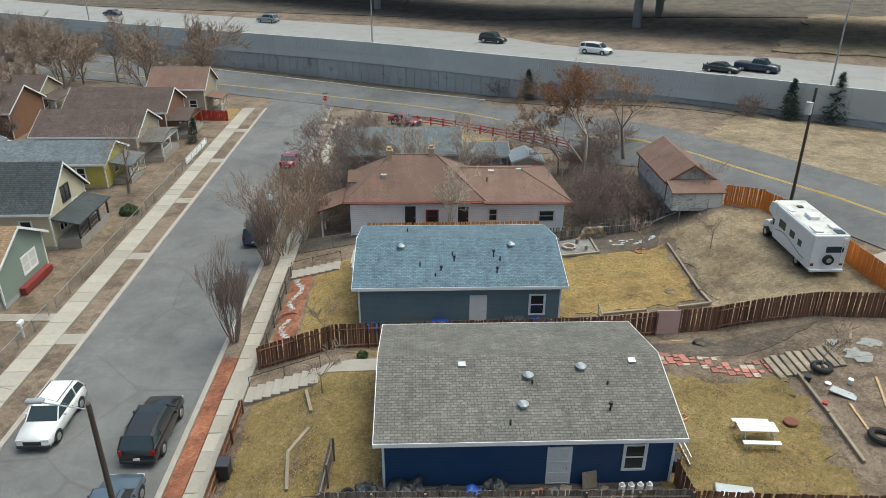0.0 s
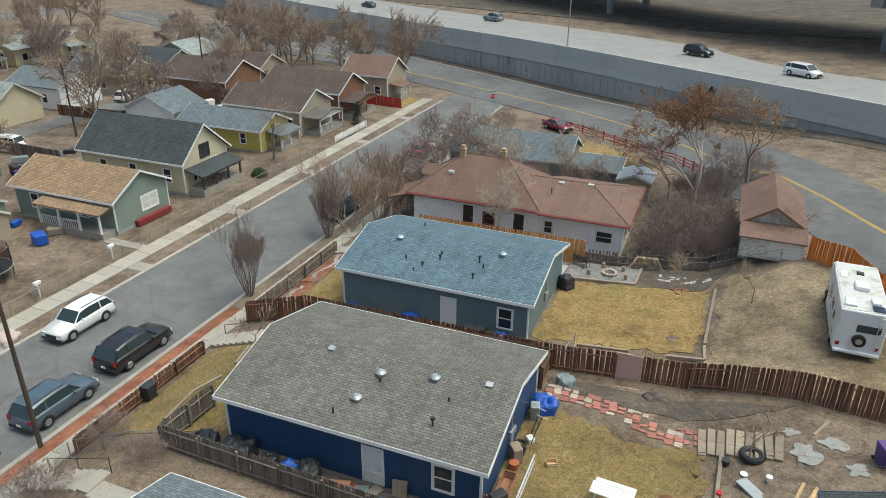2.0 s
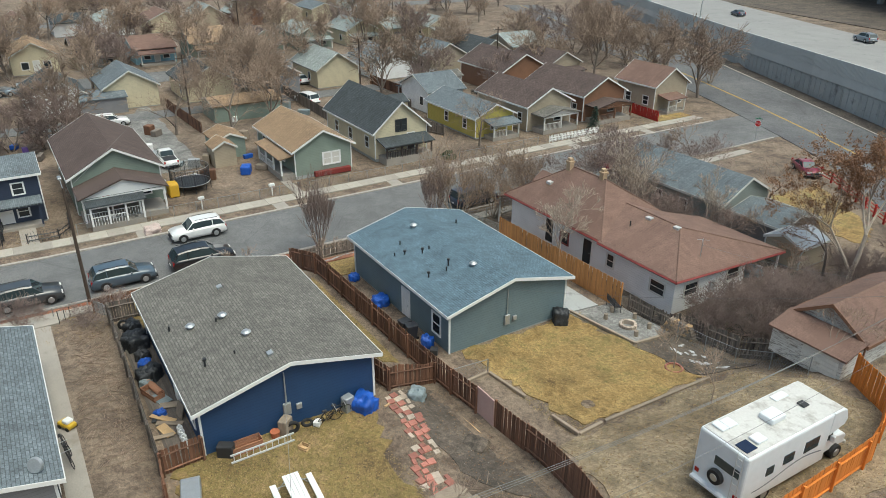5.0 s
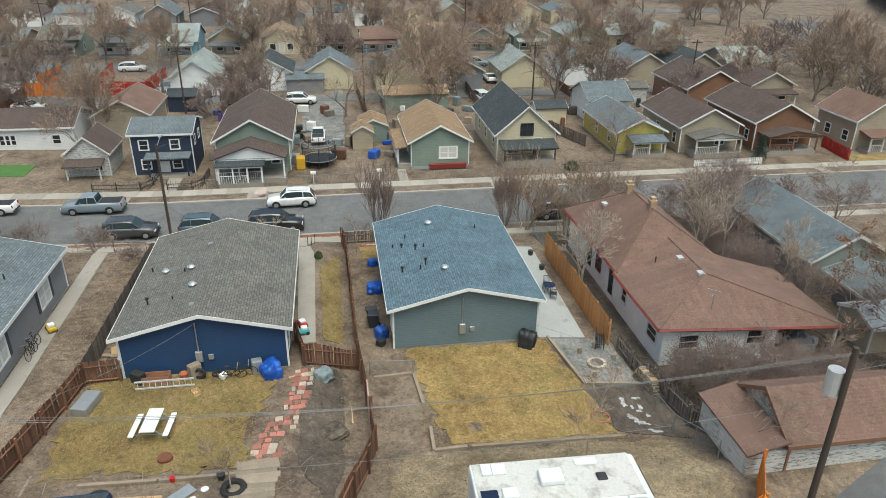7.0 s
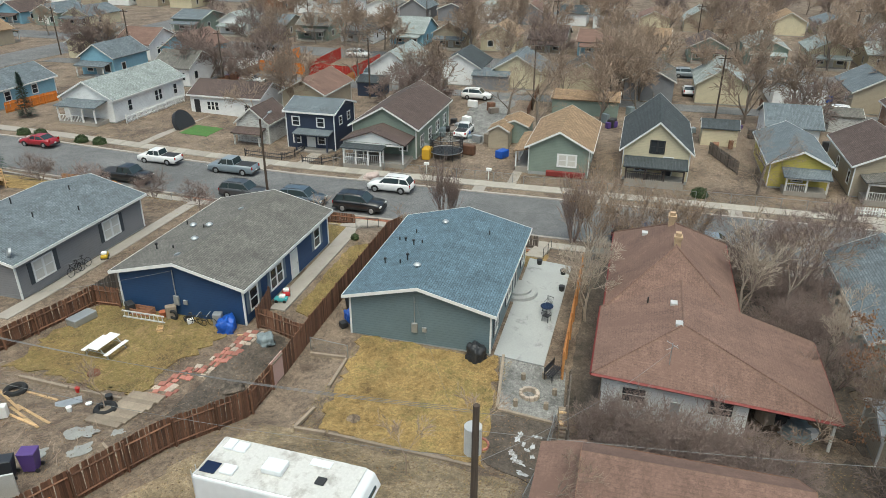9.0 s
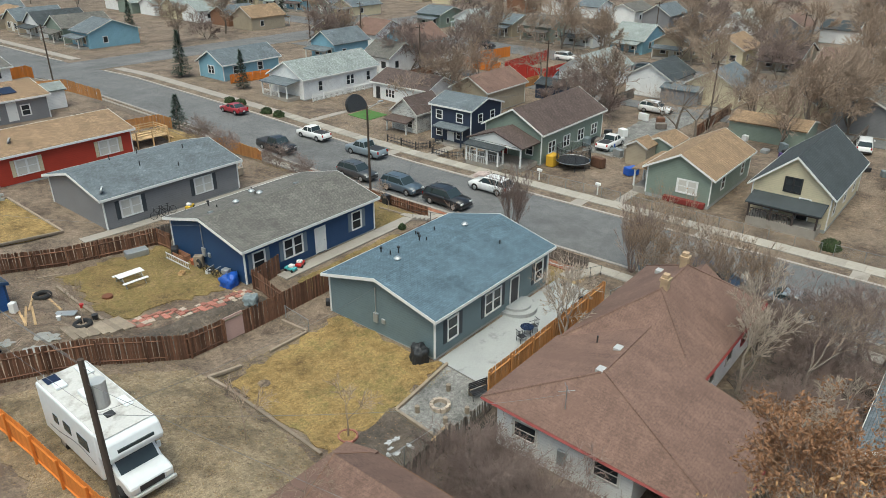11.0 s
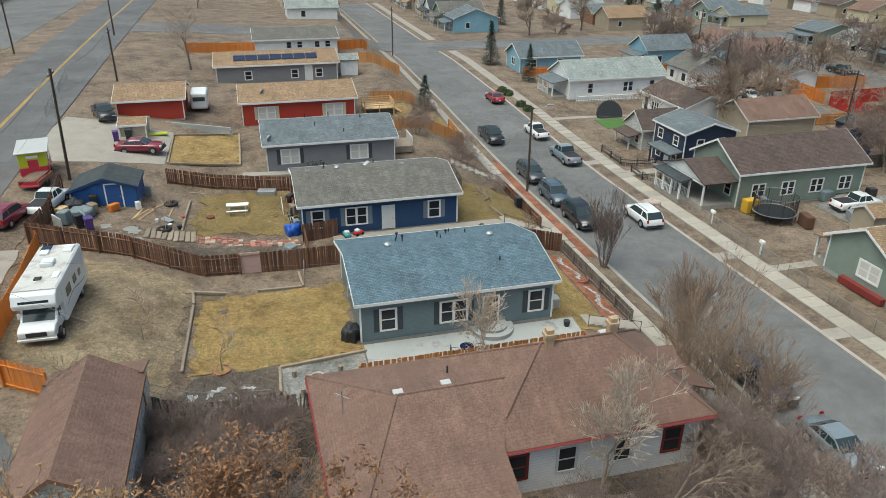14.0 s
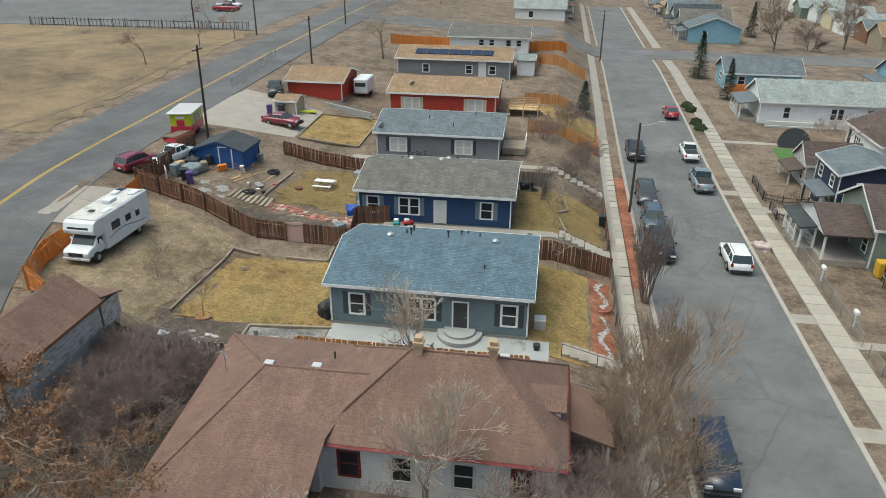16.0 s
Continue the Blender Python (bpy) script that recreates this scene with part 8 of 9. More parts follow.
# deck clutter between the fence and the navy house
dk = thing("deck", 3.6, 25.9, H(3.6, 25.9) + 0.02, 0, "grey weathered plank deck behind the navy house", "deck")
for k in range(10):
    part("plank", box(B(), -7.6, 7.6, -0.75 + k * 0.15, -0.615 + k * 0.15, -0.1, 0.05), M["fence_grey"], dk)
for x, y, r, h, mat, sd, lb, ct in ((-2.6, 26.0, 0.55, 0.9, "tarp_black", 3, "black tarpaulin over stored garden things", "cover"), (-0.6, 25.9, 0.8, 1.0, "tarp_black", 5, "black sheeted machine on the deck", "cover"), (1.0, 25.9, 0.5, 0.7, "plastic", 8, "heap of dark scrap parts on the deck", "scrap"),
                                 (2.2, 25.8, 0.45, 0.8, "tarp_blue", 9, "blue cloth bundle on the deck", "bundle"), (3.2, 26.0, 0.6, 1.0, "tarp_black", 11, "black sheeted pile on the deck", "cover"), (2.9, 25.5, 0.35, 0.5, "terracotta", 14, "faded red cloth bundle on the deck", "bundle"),
                                 (6.9, 25.6, 0.35, 0.3, "tarp_blue", 15, "crumpled blue sheet on the deck", "sheet"), (3.9, 25.5, 0.4, 0.5, "tarp_grey", 18, "grey cloth heap on the deck", "bundle")):
    clump("tarp_cover", lb, ct, x, y, r, h, M[mat], sd, 0.06)
tyre(-3.3, 25.6, 0.36, False, 0.08, "old tyre with a white rim standing on the deck")
tyre(-3.5, 26.3, 0.34, True, 0.08, "old black tyre lying on the deck")
single("rolled_carpet", rod(B(), (-0.75, 0, 0.2), (0.75, 0, 0.2), 0.2, 0.2, 14), crate_m, "rust-brown rolled cushion on the deck", "roll", m=place(4.6, 25.8, 15, 0.05))
for x, y, w, d, a, mat in ((5.6, 25.9, 1.2, 0.7, 20, "tarp_grey"), (6.4, 26.1, 0.9, 0.5, 70, "timber"), (7.4, 25.6, 1.5, 0.35, 40, "timber_new"), (8.0, 25.8, 1.4, 0.3, 60, "timber"), (8.5, 25.5, 1.2, 0.5, 15, "timber_new"), (7.0, 25.3, 1.1, 0.25, -20, "plastic"), (8.9, 25.3, 1.0, 0.3, 80, "timber")):
    single("loose_board", bevel(box(B(), -w / 2, w / 2, -d / 2, d / 2, 0, 0.04), 0.01), M[mat], "loose board lying on the littered deck", "board", "loose boards on the deck", m=place(x, y, a, 0.09 + 0.012 * w))
single("leaning_panel", box(B(), -0.35, 0.35, -0.02, 0.02, 0, 0.8, Matrix.Rotation(radians(-18), 4, "X")), M["timber"], "brown board leaning by the back door", "board", m=place(7.6, 26.35, 10, 0.06))
wheelbits = (("bicycle", 12.0, 33.4), ("bicycle", 12.2, 32.8), ("bicycle", 9.2, 21.2), ("bicycle", 8.4, 21.1))


def bicycle(x, y, turn, lean):
    ob = thing("bicycle", x, y, H(x, y) + 0.02, turn, "dark old bicycle leaning by the wall", "bicycle")
    for s in (-0.52, 0.52):
        bm = B()
        for i in range(18):
            a, b = 2 * math.pi * i / 18, 2 * math.pi * (i + 1) / 18
            rod(bm, (s + 0.33 * math.cos(a), 0, 0.33 + 0.33 * math.sin(a)), (s + 0.33 * math.cos(b), 0, 0.33 + 0.33 * math.sin(b)), 0.02, 0.02, 5)
        part("wheel", bm, M["tyre"], ob)
    bm = B()
    for a, b in (((-0.52, 0.33), (-0.15, 0.8)), ((-0.15, 0.8), (0.4, 0.85)), ((0.4, 0.95), (0.52, 0.33)), ((-0.52, 0.33), (0.0, 0.3)), ((0.0, 0.3), (0.4, 0.8)), ((0.0, 0.3), (-0.18, 0.95))):
        rod(bm, (a[0], 0, a[1]), (b[0], 0, b[1]), 0.022, 0.022, 6)
    part("bicycle_frame", bm, M["plastic"], ob)
    part("handlebar", rod(B(), (0.4, -0.28, 0.98), (0.4, 0.28, 0.98), 0.018), M["steel"], ob)
    part("saddle", bevel(box(B(), -0.3, -0.05, -0.07, 0.07, 0.95, 1.0), 0.02), M["plastic"], ob)
    ob.matrix_world = pose(x, y, H(x, y) + 0.05, lean, 0, turn)
    return ob


for nm, x, y in wheelbits:
    bicycle(x, y, 90 if x > 11 else 0, 12)


def bin_thing(x, y, turn, material, label):
    ob = thing("wheelie_bin", x, y, H(x, y) + 0.03, turn, label, "bin")
    bm = B()
    a = [bm.verts.new(p) for p in ((-0.24, -0.28, 0.05), (0.24, -0.28, 0.05), (0.24, 0.28, 0.05), (-0.24, 0.28, 0.05))]
    b = [bm.verts.new(p) for p in ((-0.3, -0.36, 1.0), (0.3, -0.36, 1.0), (0.3, 0.36, 1.0), (-0.3, 0.36, 1.0))]
    for i in range(4):
        bm.faces.new((a[i], a[(i + 1) % 4], b[(i + 1) % 4], b[i]))
    bm.faces.new(a[::-1])
    bm.faces.new(b)
    part("bin_body", bm, material, ob)
    part("lid", bevel(box(B(), -0.32, 0.32, -0.4, 0.38, 1.0, 1.07), 0.03), material, ob)
    for s in (-1, 1):
        part("wheel", rod(B(), (s * 0.22, 0.34, 0.1), (s * 0.28, 0.34, 0.1), 0.1, 0.1, 10), M["tyre"], ob)
    return ob


M["bin_black"] = surface("black_bin_plastic", (0.03, 0.033, 0.04), 0.5, 0.1)
M["bin_purple"] = surface("purple_bin_plastic", (0.09, 0.05, 0.2), 0.5, 0.1)
M["bin_green"] = surface("green_bin_plastic", (0.02, 0.1, 0.06), 0.5, 0.1)
for x, y, t, k in ((5.6, 41.2, 5, "bin_black"), (6.3, 41.3, -8, "bin_black"), (28.4, 34.2, 30, "bin_black"), (27.6, 34.7, 20, "bin_purple"), (28.4, 12.9, 10, "bin_purple"), (27.3, 12.0, 0, "bin_black"), (26.0, 11.2, 5, "bin_green"), (-10.0, 29.6, 0, "bin_black"), (-62, 24, 0, "bin_black"), (-69, 20, 0, "bin_purple")):
    bin_thing(x, y, t, M[k], {"bin_black": "black wheeled rubbish bin", "bin_purple": "purple wheeled recycling bin", "bin_green": "green wheeled garden bin"}[k] + " standing outdoors")

# patio furniture
def patio_chair(x, y, turn):
    ob = thing("patio_chair", x, y, H(x, y) + 0.1, turn, "black metal patio chair on the concrete", "chair", "chairs round the patio table")
    part("seat", bevel(box(B(), -0.24, 0.24, -0.24, 0.24, 0.42, 0.45), 0.01), M["iron"], ob)
    bm = B()
    for k in range(6):
        rod(bm, (-0.22 + k * 0.088, 0.24, 0.45), (-0.22 + k * 0.088, 0.3, 0.92), 0.012, 0.012, 5)
    rod(bm, (-0.24, 0.3, 0.92), (0.24, 0.3, 0.92), 0.02, 0.02, 6)
    part("backrest", bm, M["iron"], ob)
    for a in (-0.22, 0.22):
        for b in (-0.22, 0.22):
            part("leg", rod(B(), (a, b, 0), (a, b, 0.43), 0.016), M["iron"], ob)
        part("armrest", rod(B(), (a, -0.22, 0.66), (a, 0.27, 0.66), 0.016), M["iron"], ob)
    return ob


patio_chair(2.0, 54.5, 70)
patio_chair(3.6, 54.6, 250)
tb = thing("patio_table", 2.8, 54.5, H(2.8, 54.5) + 0.1, 0, "round dark glass patio table", "table")
part("tabletop", rod(B(), (0, 0, 0.7), (0, 0, 0.73), 0.45, 0.45, 24), M["solar"], tb)
for i in range(4):
    a = i * math.pi / 2
    part("leg", rod(B(), (0.35 * math.cos(a), 0.35 * math.sin(a), 0), (0.25 * math.cos(a), 0.25 * math.sin(a), 0.7), 0.018), M["iron"], tb)
bn = thing("garden_bench", 9.9, 55.9, H(9.9, 55.9) + 0.07, 160, "black metal garden bench on the gravel", "bench")
for k in range(4):
    part("slat", box(B(), -0.65, 0.65, -0.25 + k * 0.13, -0.15 + k * 0.13, 0.42, 0.45), M["iron"], bn)
    part("slat", box(B(), -0.65, 0.65, 0.28, 0.31, 0.5 + k * 0.12, 0.58 + k * 0.12), M["iron"], bn)
for s in (-0.62, 0.62):
    part("leg", rod(B(), (s, -0.22, 0), (s, -0.22, 0.62), 0.022), M["iron"], bn)
    part("leg", rod(B(), (s, 0.28, 0), (s, 0.3, 0.98), 0.022), M["iron"], bn)
# round steps before the door
for r, h in ((1.5, 0.18), (1.05, 0.36)):
    single("door_step", rod(B(), (0, 0, -0.1), (0, 0, h), r, r, 28), M["concrete_grey"], "rounded concrete step before the front door", "step", "steps at the front door", m=place(0.3, 52.0, 0, 0.1))
# concrete stairs from the pavement
for (xa, ya, xb, yb, n, w) in ((-10.4, 36.3, -6.0, 35.9, 8, 0.75), (-10.4, 52.4, -6.4, 52.2, 7, 0.7), (-10.4, 22.2, -5.0, 21.4, 8, 0.7)):
    ob = thing("concrete_steps", xa, ya, H(xa, ya), 0, "flight of pale concrete steps up the front slope", "steps")
    o = ob.matrix_world.translation.copy()
    for i in range(n):
        x, y = xa + (xb - xa) * (i + 0.5) / n, ya + (yb - ya) * (i + 0.5) / n
        z = H(xa, ya) + (H(xb, yb) - H(xa, ya)) * (i + 1) / n
        L = abs(xb - xa) / n
        part("step", bevel(box(B(), x - o.x - L / 2, x - o.x + L / 2, y - o.y - w, y - o.y + w, -0.5, z + 0.12 - o.z), 0.015), M["concrete"], ob)
    bm = B()
    q = []
    for i in (0, n // 2, n):
        x, y = xa + (xb - xa) * i / n, ya + (yb - ya) * i / n + w + 0.08
        z = H(xa, ya) + (H(xb, yb) - H(xa, ya)) * i / n - o.z
        part("handrail_post", rod(B(), (x - o.x, y - o.y, z), (x - o.x, y - o.y, z + 0.95), 0.022), M["iron"], ob)
        q.append((x - o.x, y - o.y, z + 0.93))
    part("handrail", rod(rod(B(), q[0], q[1], 0.02), q[1], q[2], 0.02), M["iron"], ob)
# front flower bed with white stones
patch("flower_bed", M["mulch"], [(-10.1, 41.0), (-8.5, 41.0), (-8.5, 52.0), (-10.1, 52.0)], 0.06, "red mulch flower bed beside the pavement fence", "flower bed", 0.7, 0.05)
for i in range(26):
    y = 41.4 + i * 0.4
    if 45 < y < 46.5:
        continue
    x = -9.4 + 0.35 * math.sin(i * 0.7)
    thin_sheet("pebble_strip", "strip of white pebbles in the flower bed", "pebbles", x, y, 0.26, 0.3, M["snow"], i * 1.3, 0.085, "stuff")
rb = thing("brick_edging", -9.3, 45.6, H(-9.3, 45.6), 0, "low red brick edging in the flower bed", "edging")
for i in range(18):
    a = math.pi * i / 17
    p = part("brick", bevel(box(B(), -0.1, 0.1, -0.05, 0.05, 0, 0.16), 0.01), M["paver"], rb)
    p.matrix_basis = pose(0.75 * math.cos(a), 0.65 * math.sin(a) - 0.3, 0.05, 0, 0, math.degrees(a) + 90)
single("air_conditioner", bevel(box(B(), -0.4, 0.4, -0.4, 0.4, 0, 0.8), 0.04), M["steel_white"], "pale air conditioning unit beside the house", "air conditioner", m=place(-4.9, 50.2))
for x, y in ((-4.8, 52.9), (-3.9, 54.9), (-1.2, 55.1)):
    pot("flower_pot", "dark round planter on the patio", x, y, 0.24, 0.4, M["plastic"], dz=0.1)

# the food trailer and flatbed by the road
ft = thing("food_trailer", 33.6, 22.9, H(33.6, 22.9) + 0.04, 10, "lime green and red food trailer with a serving hatch", "trailer")
lime, red_t = gloss("lime_paint", (0.5, 0.55, 0.03), 0.35), gloss("trailer_red", (0.45, 0.03, 0.06), 0.35)
part("body", bevel(box(B(), -1.1, 1.1, -2.0, 2.0, 1.2, 2.5), 0.05), lime, ft)
part("lower_body", bevel(box(B(), -1.12, 1.12, -2.02, 2.02, 0.45, 1.2), 0.04), red_t, ft)
part("roof", bevel(box(B(), -1.3, 1.3, -2.3, 2.3, 2.5, 2.62), 0.03), M["steel_white"], ft)
part("door", box(B(), -0.4, 0.4, 1.99, 2.05, 0.5, 1.85), red_t, ft, "red rear door")
part("serving_hatch", box(B(), -1.14, -1.08, -1.0, 0.8, 1.3, 2.1), M["car_glass"], ft)
part("sign_bar", box(B(), -0.45, 0.45, 2.02, 2.06, 2.0, 2.25), M["white"], ft)
for s in (-1, 1):
    part("wheel", rod(B(), (s * 0.95, 0, 0.34), (s * 1.16, 0, 0.34), 0.34, 0.34, 16), M["tyre"], ft)
fb = thing("flatbed_trailer", 33.0, 26.0, H(33.0, 26.0) + 0.04, 80, "low red flatbed trailer loaded with boards", "trailer")
part("bed", bevel(box(B(), -1.5, 1.5, -0.8, 0.8, 0.4, 0.55), 0.02), red_t, fb)
for s in (-1, 1):
    part("side_board", box(B(), -1.5, 1.5, s * 0.8 - 0.03, s * 0.8 + 0.03, 0.55, 0.9), crate_m, fb)
    part("wheel", rod(B(), (0, s * 0.8, 0.3), (0, s * 1.0, 0.3), 0.3, 0.3, 14), M["tyre"], fb)
for k in range(5):
    part("board", box(B(), -1.6, 1.5, -0.6 + k * 0.25, -0.45 + k * 0.25, 0.9, 0.95), M["timber"], fb)
cp = thing("camper", 20.6, -1.2, H(20.6, -1.2), 0, "small white camper by the red garage", "camper")
part("body", bevel(box(B(), -1.0, 1.0, -1.8, 1.8, 0.4, 2.4), 0.25, 3), M["rv"], cp)
part("window", box(B(), -0.7, 0.7, 1.78, 1.84, 1.4, 1.9), M["car_glass"], cp)
for s in (-1, 1):
    part("wheel", rod(B(), (s * 0.8, 0, 0.3), (s * 1.02, 0, 0.3), 0.3, 0.3, 14), M["tyre"], cp)
gw = thing("block_wall", 21.5, 6.6, H(21.5, 6.6) - 0.3, -31, "low grey concrete block wall", "wall")
blk = bpy.data.meshes.new("block")
bm = bevel(box(B(), -0.22, 0.22, -0.1, 0.1, 0, 0.2), 0.01)
bm.to_mesh(blk)
bm.free()
for r in range(4):
    for c in range(22):
        x = -5.2 + c * 0.46 + (0.23 if r % 2 else 0)
        meshpart("block", blk, M["concrete_grey"], gw, pose(x, 0, r * 0.21))
single("dry_boat", bevel(box(B(), -1.3, 1.3, -0.3, 0.3, 0.05, 0.3), 0.12, 2), lime, "lime green plastic kayak on the ground", "kayak", m=place(24.9, 10.2, 10))

# trampoline
tp = thing("trampoline", -33.6, 37.4, H(-33.6, 37.4), 0, "round black trampoline with a safety net", "trampoline")
part("mat", rod(B(), (0, 0, 0.85), (0, 0, 0.88), 1.85, 1.85, 32), M["tarp_black"], tp)
for i in range(10):
    a = 2 * math.pi * i / 10
    part("pole", rod(B(), (2.0 * math.cos(a), 2.0 * math.sin(a), 0), (2.0 * math.cos(a), 2.0 * math.sin(a), 2.6), 0.03), M["iron"], tp)
bm = B()
for z in (0.9, 2.55):
    for i in range(32):
        a, b = 2 * math.pi * i / 32, 2 * math.pi * (i + 1) / 32
        rod(bm, (2.0 * math.cos(a), 2.0 * math.sin(a), z), (2.0 * math.cos(b), 2.0 * math.sin(b), z), 0.04 if z < 1 else 0.02, None, 5)
part("ring", bm, M["steel"], tp)
bm = B()
for i in range(72):
    a = 2 * math.pi * i / 72
    rod(bm, (1.98 * math.cos(a), 1.98 * math.sin(a), 0.9), (1.98 * math.cos(a + 0.25), 1.98 * math.sin(a + 0.25), 2.55), 0.012, None, 3)
    rod(bm, (1.98 * math.cos(a), 1.98 * math.sin(a), 0.9), (1.98 * math.cos(a - 0.25), 1.98 * math.sin(a - 0.25), 2.55), 0.012, None, 3)
tagged(part("net", bm, M["iron"], tp), kind="stuff")
single("old_trampoline", rod(B(), (0, 0, 0), (0, 0.5, 0.25), 1.9, 1.9, 30), M["tarp_black"], "old trampoline top lying on the ground", "trampoline", m=place(-34.8, 0.2, 0, 0.3))

# ---- poles, lamps and wires ----
M["pole"] = surface("dark_creosoted_wood", (0.075, 0.055, 0.042), 0.9, 0.3, 1, 20, 0.4, stretch=(1, 1, 0.1))


def pole_thing(x, y, top, label, lamp=None, arms=True, can=0, r=0.14, lean=(0, 0)):
    ob = thing("utility_pole", x, y, H(x, y), 0, label, "pole")
    h = top - H(x, y)
    part("shaft", rod(B(), (0, 0, -0.4), (lean[0], lean[1], h), r, r * 0.7, 10), M["pole"], ob)
    if arms:
        part("crossarm", box(B(), -0.06 + lean[0], 0.06 + lean[0], -0.9 + lean[1], 0.9 + lean[1], h - 0.5, h - 0.4), M["pole"], ob)
        for s in (-0.8, 0.0, 0.8):
            part("insulator", rod(B(), (lean[0], lean[1] + s, h - 0.4), (lean[0], lean[1] + s, h - 0.2), 0.04, 0.03, 8), M["steel_white"], ob)
    for i in range(can):
        part("transformer", rod(B(), (lean[0] * 0.9 - 0.35, lean[1] * 0.9 - 0.15, h - 2.0), (lean[0] * 0.9 - 0.35, lean[1] * 0.9 - 0.15, h - 1.05), 0.27, 0.27, 16), M["steel_white"], ob, "pale grey transformer can")
    if lamp:
        part("lamp_arm", rod(B(), (lean[0], lean[1], h - 0.3), (lamp[0], lamp[1], h + 0.15), 0.03, 0.03, 6), M["steel"], ob)
        part("lamp_head", bevel(box(B(), lamp[0] - 0.35, lamp[0] + 0.35, lamp[1] - 0.13, lamp[1] + 0.13, h + 0.08, h + 0.24), 0.05), M["steel"], ob)
    return ob


pole_thing(-13.0, 24.5, 7.2, "dark wooden street pole with a lamp arm over the road", lamp=(-2.0, 0), arms=False, lean=(0, 0))
pole_thing(30.6, 55.5, 12.5, "tall dark wooden utility pole with a transformer can", can=1, arms=False)
pole_thing(30.9, 24.0, 13.1, "tall dark wooden utility pole beside the road", lean=(-0.6, 0.8))
pole_thing(31.4, -11.9, 11.4, "tall dark wooden utility pole beside the road")
pole_thing(36.5, -48, 12.5, "tall dark wooden utility pole beside the road")
pole_thing(48.8, -33.3, 13.0, "tall dark wooden utility pole by the field")
pole_thing(62.5, -37.1, 12.0, "tall dark wooden utility pole by the field")
pole_thing(-13.0, -48.0, 9.0, "dark wooden street pole at the crossing")
pole_thing(-71.9, -51.9, 8.5, "dark wooden utility pole by the crossing")
pole_thing(-72.5, -36.1, 8.5, "dark wooden utility pole in the alley")
for y in (-8, 18, 44, 70, 96):
    pole_thing(-59.0, y, 7.6, "dark wooden utility pole in the alley")
for y in (-20, 10, 40, 70, 100):
    pole_thing(-118.0, y, 8.0, "dark wooden utility pole in the far alley")


M["wire"] = surface("weathered_cable", (0.2, 0.2, 0.2), 0.6, 0.2)


def wire(points, sag, label):
    bm = B()
    for a, b in zip(points, points[1:]):
        a, b = Vector(a), Vector(b)
        n = 18
        q = [a.lerp(b, i / n) - Vector((0, 0, sag * 4 * (i / n) * (1 - i / n))) for i in range(n + 1)]
        rings = [[bm.verts.new(u + Vector(d)) for d in ((0.007, 0.007, 0), (-0.007, -0.007, 0), (0, 0, 0.012))] for u in q]
        for u, v in zip(rings, rings[1:]):
            for k in range(3):
                bm.faces.new((u[k], u[(k + 1) % 3], v[(k + 1) % 3], v[k]))
    return single("overhead_wire", bm, M["wire"], label.replace("black", "thin grey"), "wire")


for dy in (-0.8, 0.0, 0.8):
    wire([(30.6, 55.5 + dy, 12.3), (30.3, 24.8 + dy, 12.9), (31.4, -11.9 + dy, 11.2), (36.5, -48 + dy, 12.3)], 0.9, "black overhead wire beside the road")
wire([(30.6, 55.5, 10.6), (30.3, 24.8, 10.8), (31.4, -11.9, 9.6)], 1.0, "thick black overhead cable beside the road")
wire([(30.6, 55.5, 10.4), (9.15, 46.8, 3.1)], 0.5, "black service wire to the blue house")
wire([(30.6, 55.5, 10.4), (11.6, 62.3, 3.4)], 0.5, "black service wire to the white house")
wire([(30.3, 24.8, 10.6), (11.45, 31.0, 3.9)], 0.6, "black service wire to the navy house")
wire([(30.6, 55.5, 11.6), (21.8, 88.0, 9.5)], 0.6, "black overhead wire past the garage")
wire([(-59, 18, 7.1), (-59, 44, 7.1), (-59, 70, 7.1), (-59, 96, 7.1)], 0.4, "black overhead wire along the alley")
wire([(-13, 24.5, 6.9), (-59, 44, 7.0)], 0.6, "black overhead wire crossing the street")
for x, off in ((-8.5, 1.2), (-70, 1.2), (48, 1.2)):
    px, py, an = on_deck(x, off)
    zb = float(wall_top(px)) - 0.3
    ob = thing("street_lamp", px, py, zb, an, "tall grey steel highway lamp on the wall", "street lamp", "lamps along the highway")
    part("mast", rod(B(), (0, 0, -1.5), (0, 0, 11), 0.13, 0.08, 10), M["steel"], ob)
    part("lamp_arm", rod(B(), (0, 0, 10.8), (0, 2.6, 11.2), 0.05, 0.04, 6), M["steel"], ob)
    part("lamp_head", bevel(box(B(), -0.15, 0.15, 2.4, 3.2, 11.1, 11.3), 0.04), M["steel"], ob)
# stop sign at the bend
ss = thing("stop_sign", -13.6, 104.6, H(-13.6, 104.6), 20, "red octagonal stop sign with green street plates", "sign")
part("post", rod(B(), (0, 0, -0.2), (0, 0, 3.1), 0.035), M["steel"], ss)
oct_pts = [(0.42 * math.cos(math.pi / 8 + i * math.pi / 4), 2.35 + 0.42 * math.sin(math.pi / 8 + i * math.pi / 4)) for i in range(8)]
part("rim", prism(B(), oct_pts, "y", -0.06, -0.04), M["white"], ss)
part("face", prism(B(), [(x * 0.92, 2.35 + (z - 2.35) * 0.92) for x, z in oct_pts], "y", -0.066, -0.06), gloss("sign_red", (0.5, 0.012, 0.015), 0.4), ss)
cu = bpy.data.curves.new("sign_text", "FONT")
cu.body, cu.size, cu.align_x, cu.align_y = "STOP", 0.3, "CENTER", "CENTER"
tx = new("lettering", cu)
tx.data.materials.append(M["white"])
tx.parent = ss
tx.matrix_basis = pose(0, -0.07, 2.35, 90, 0, 0)
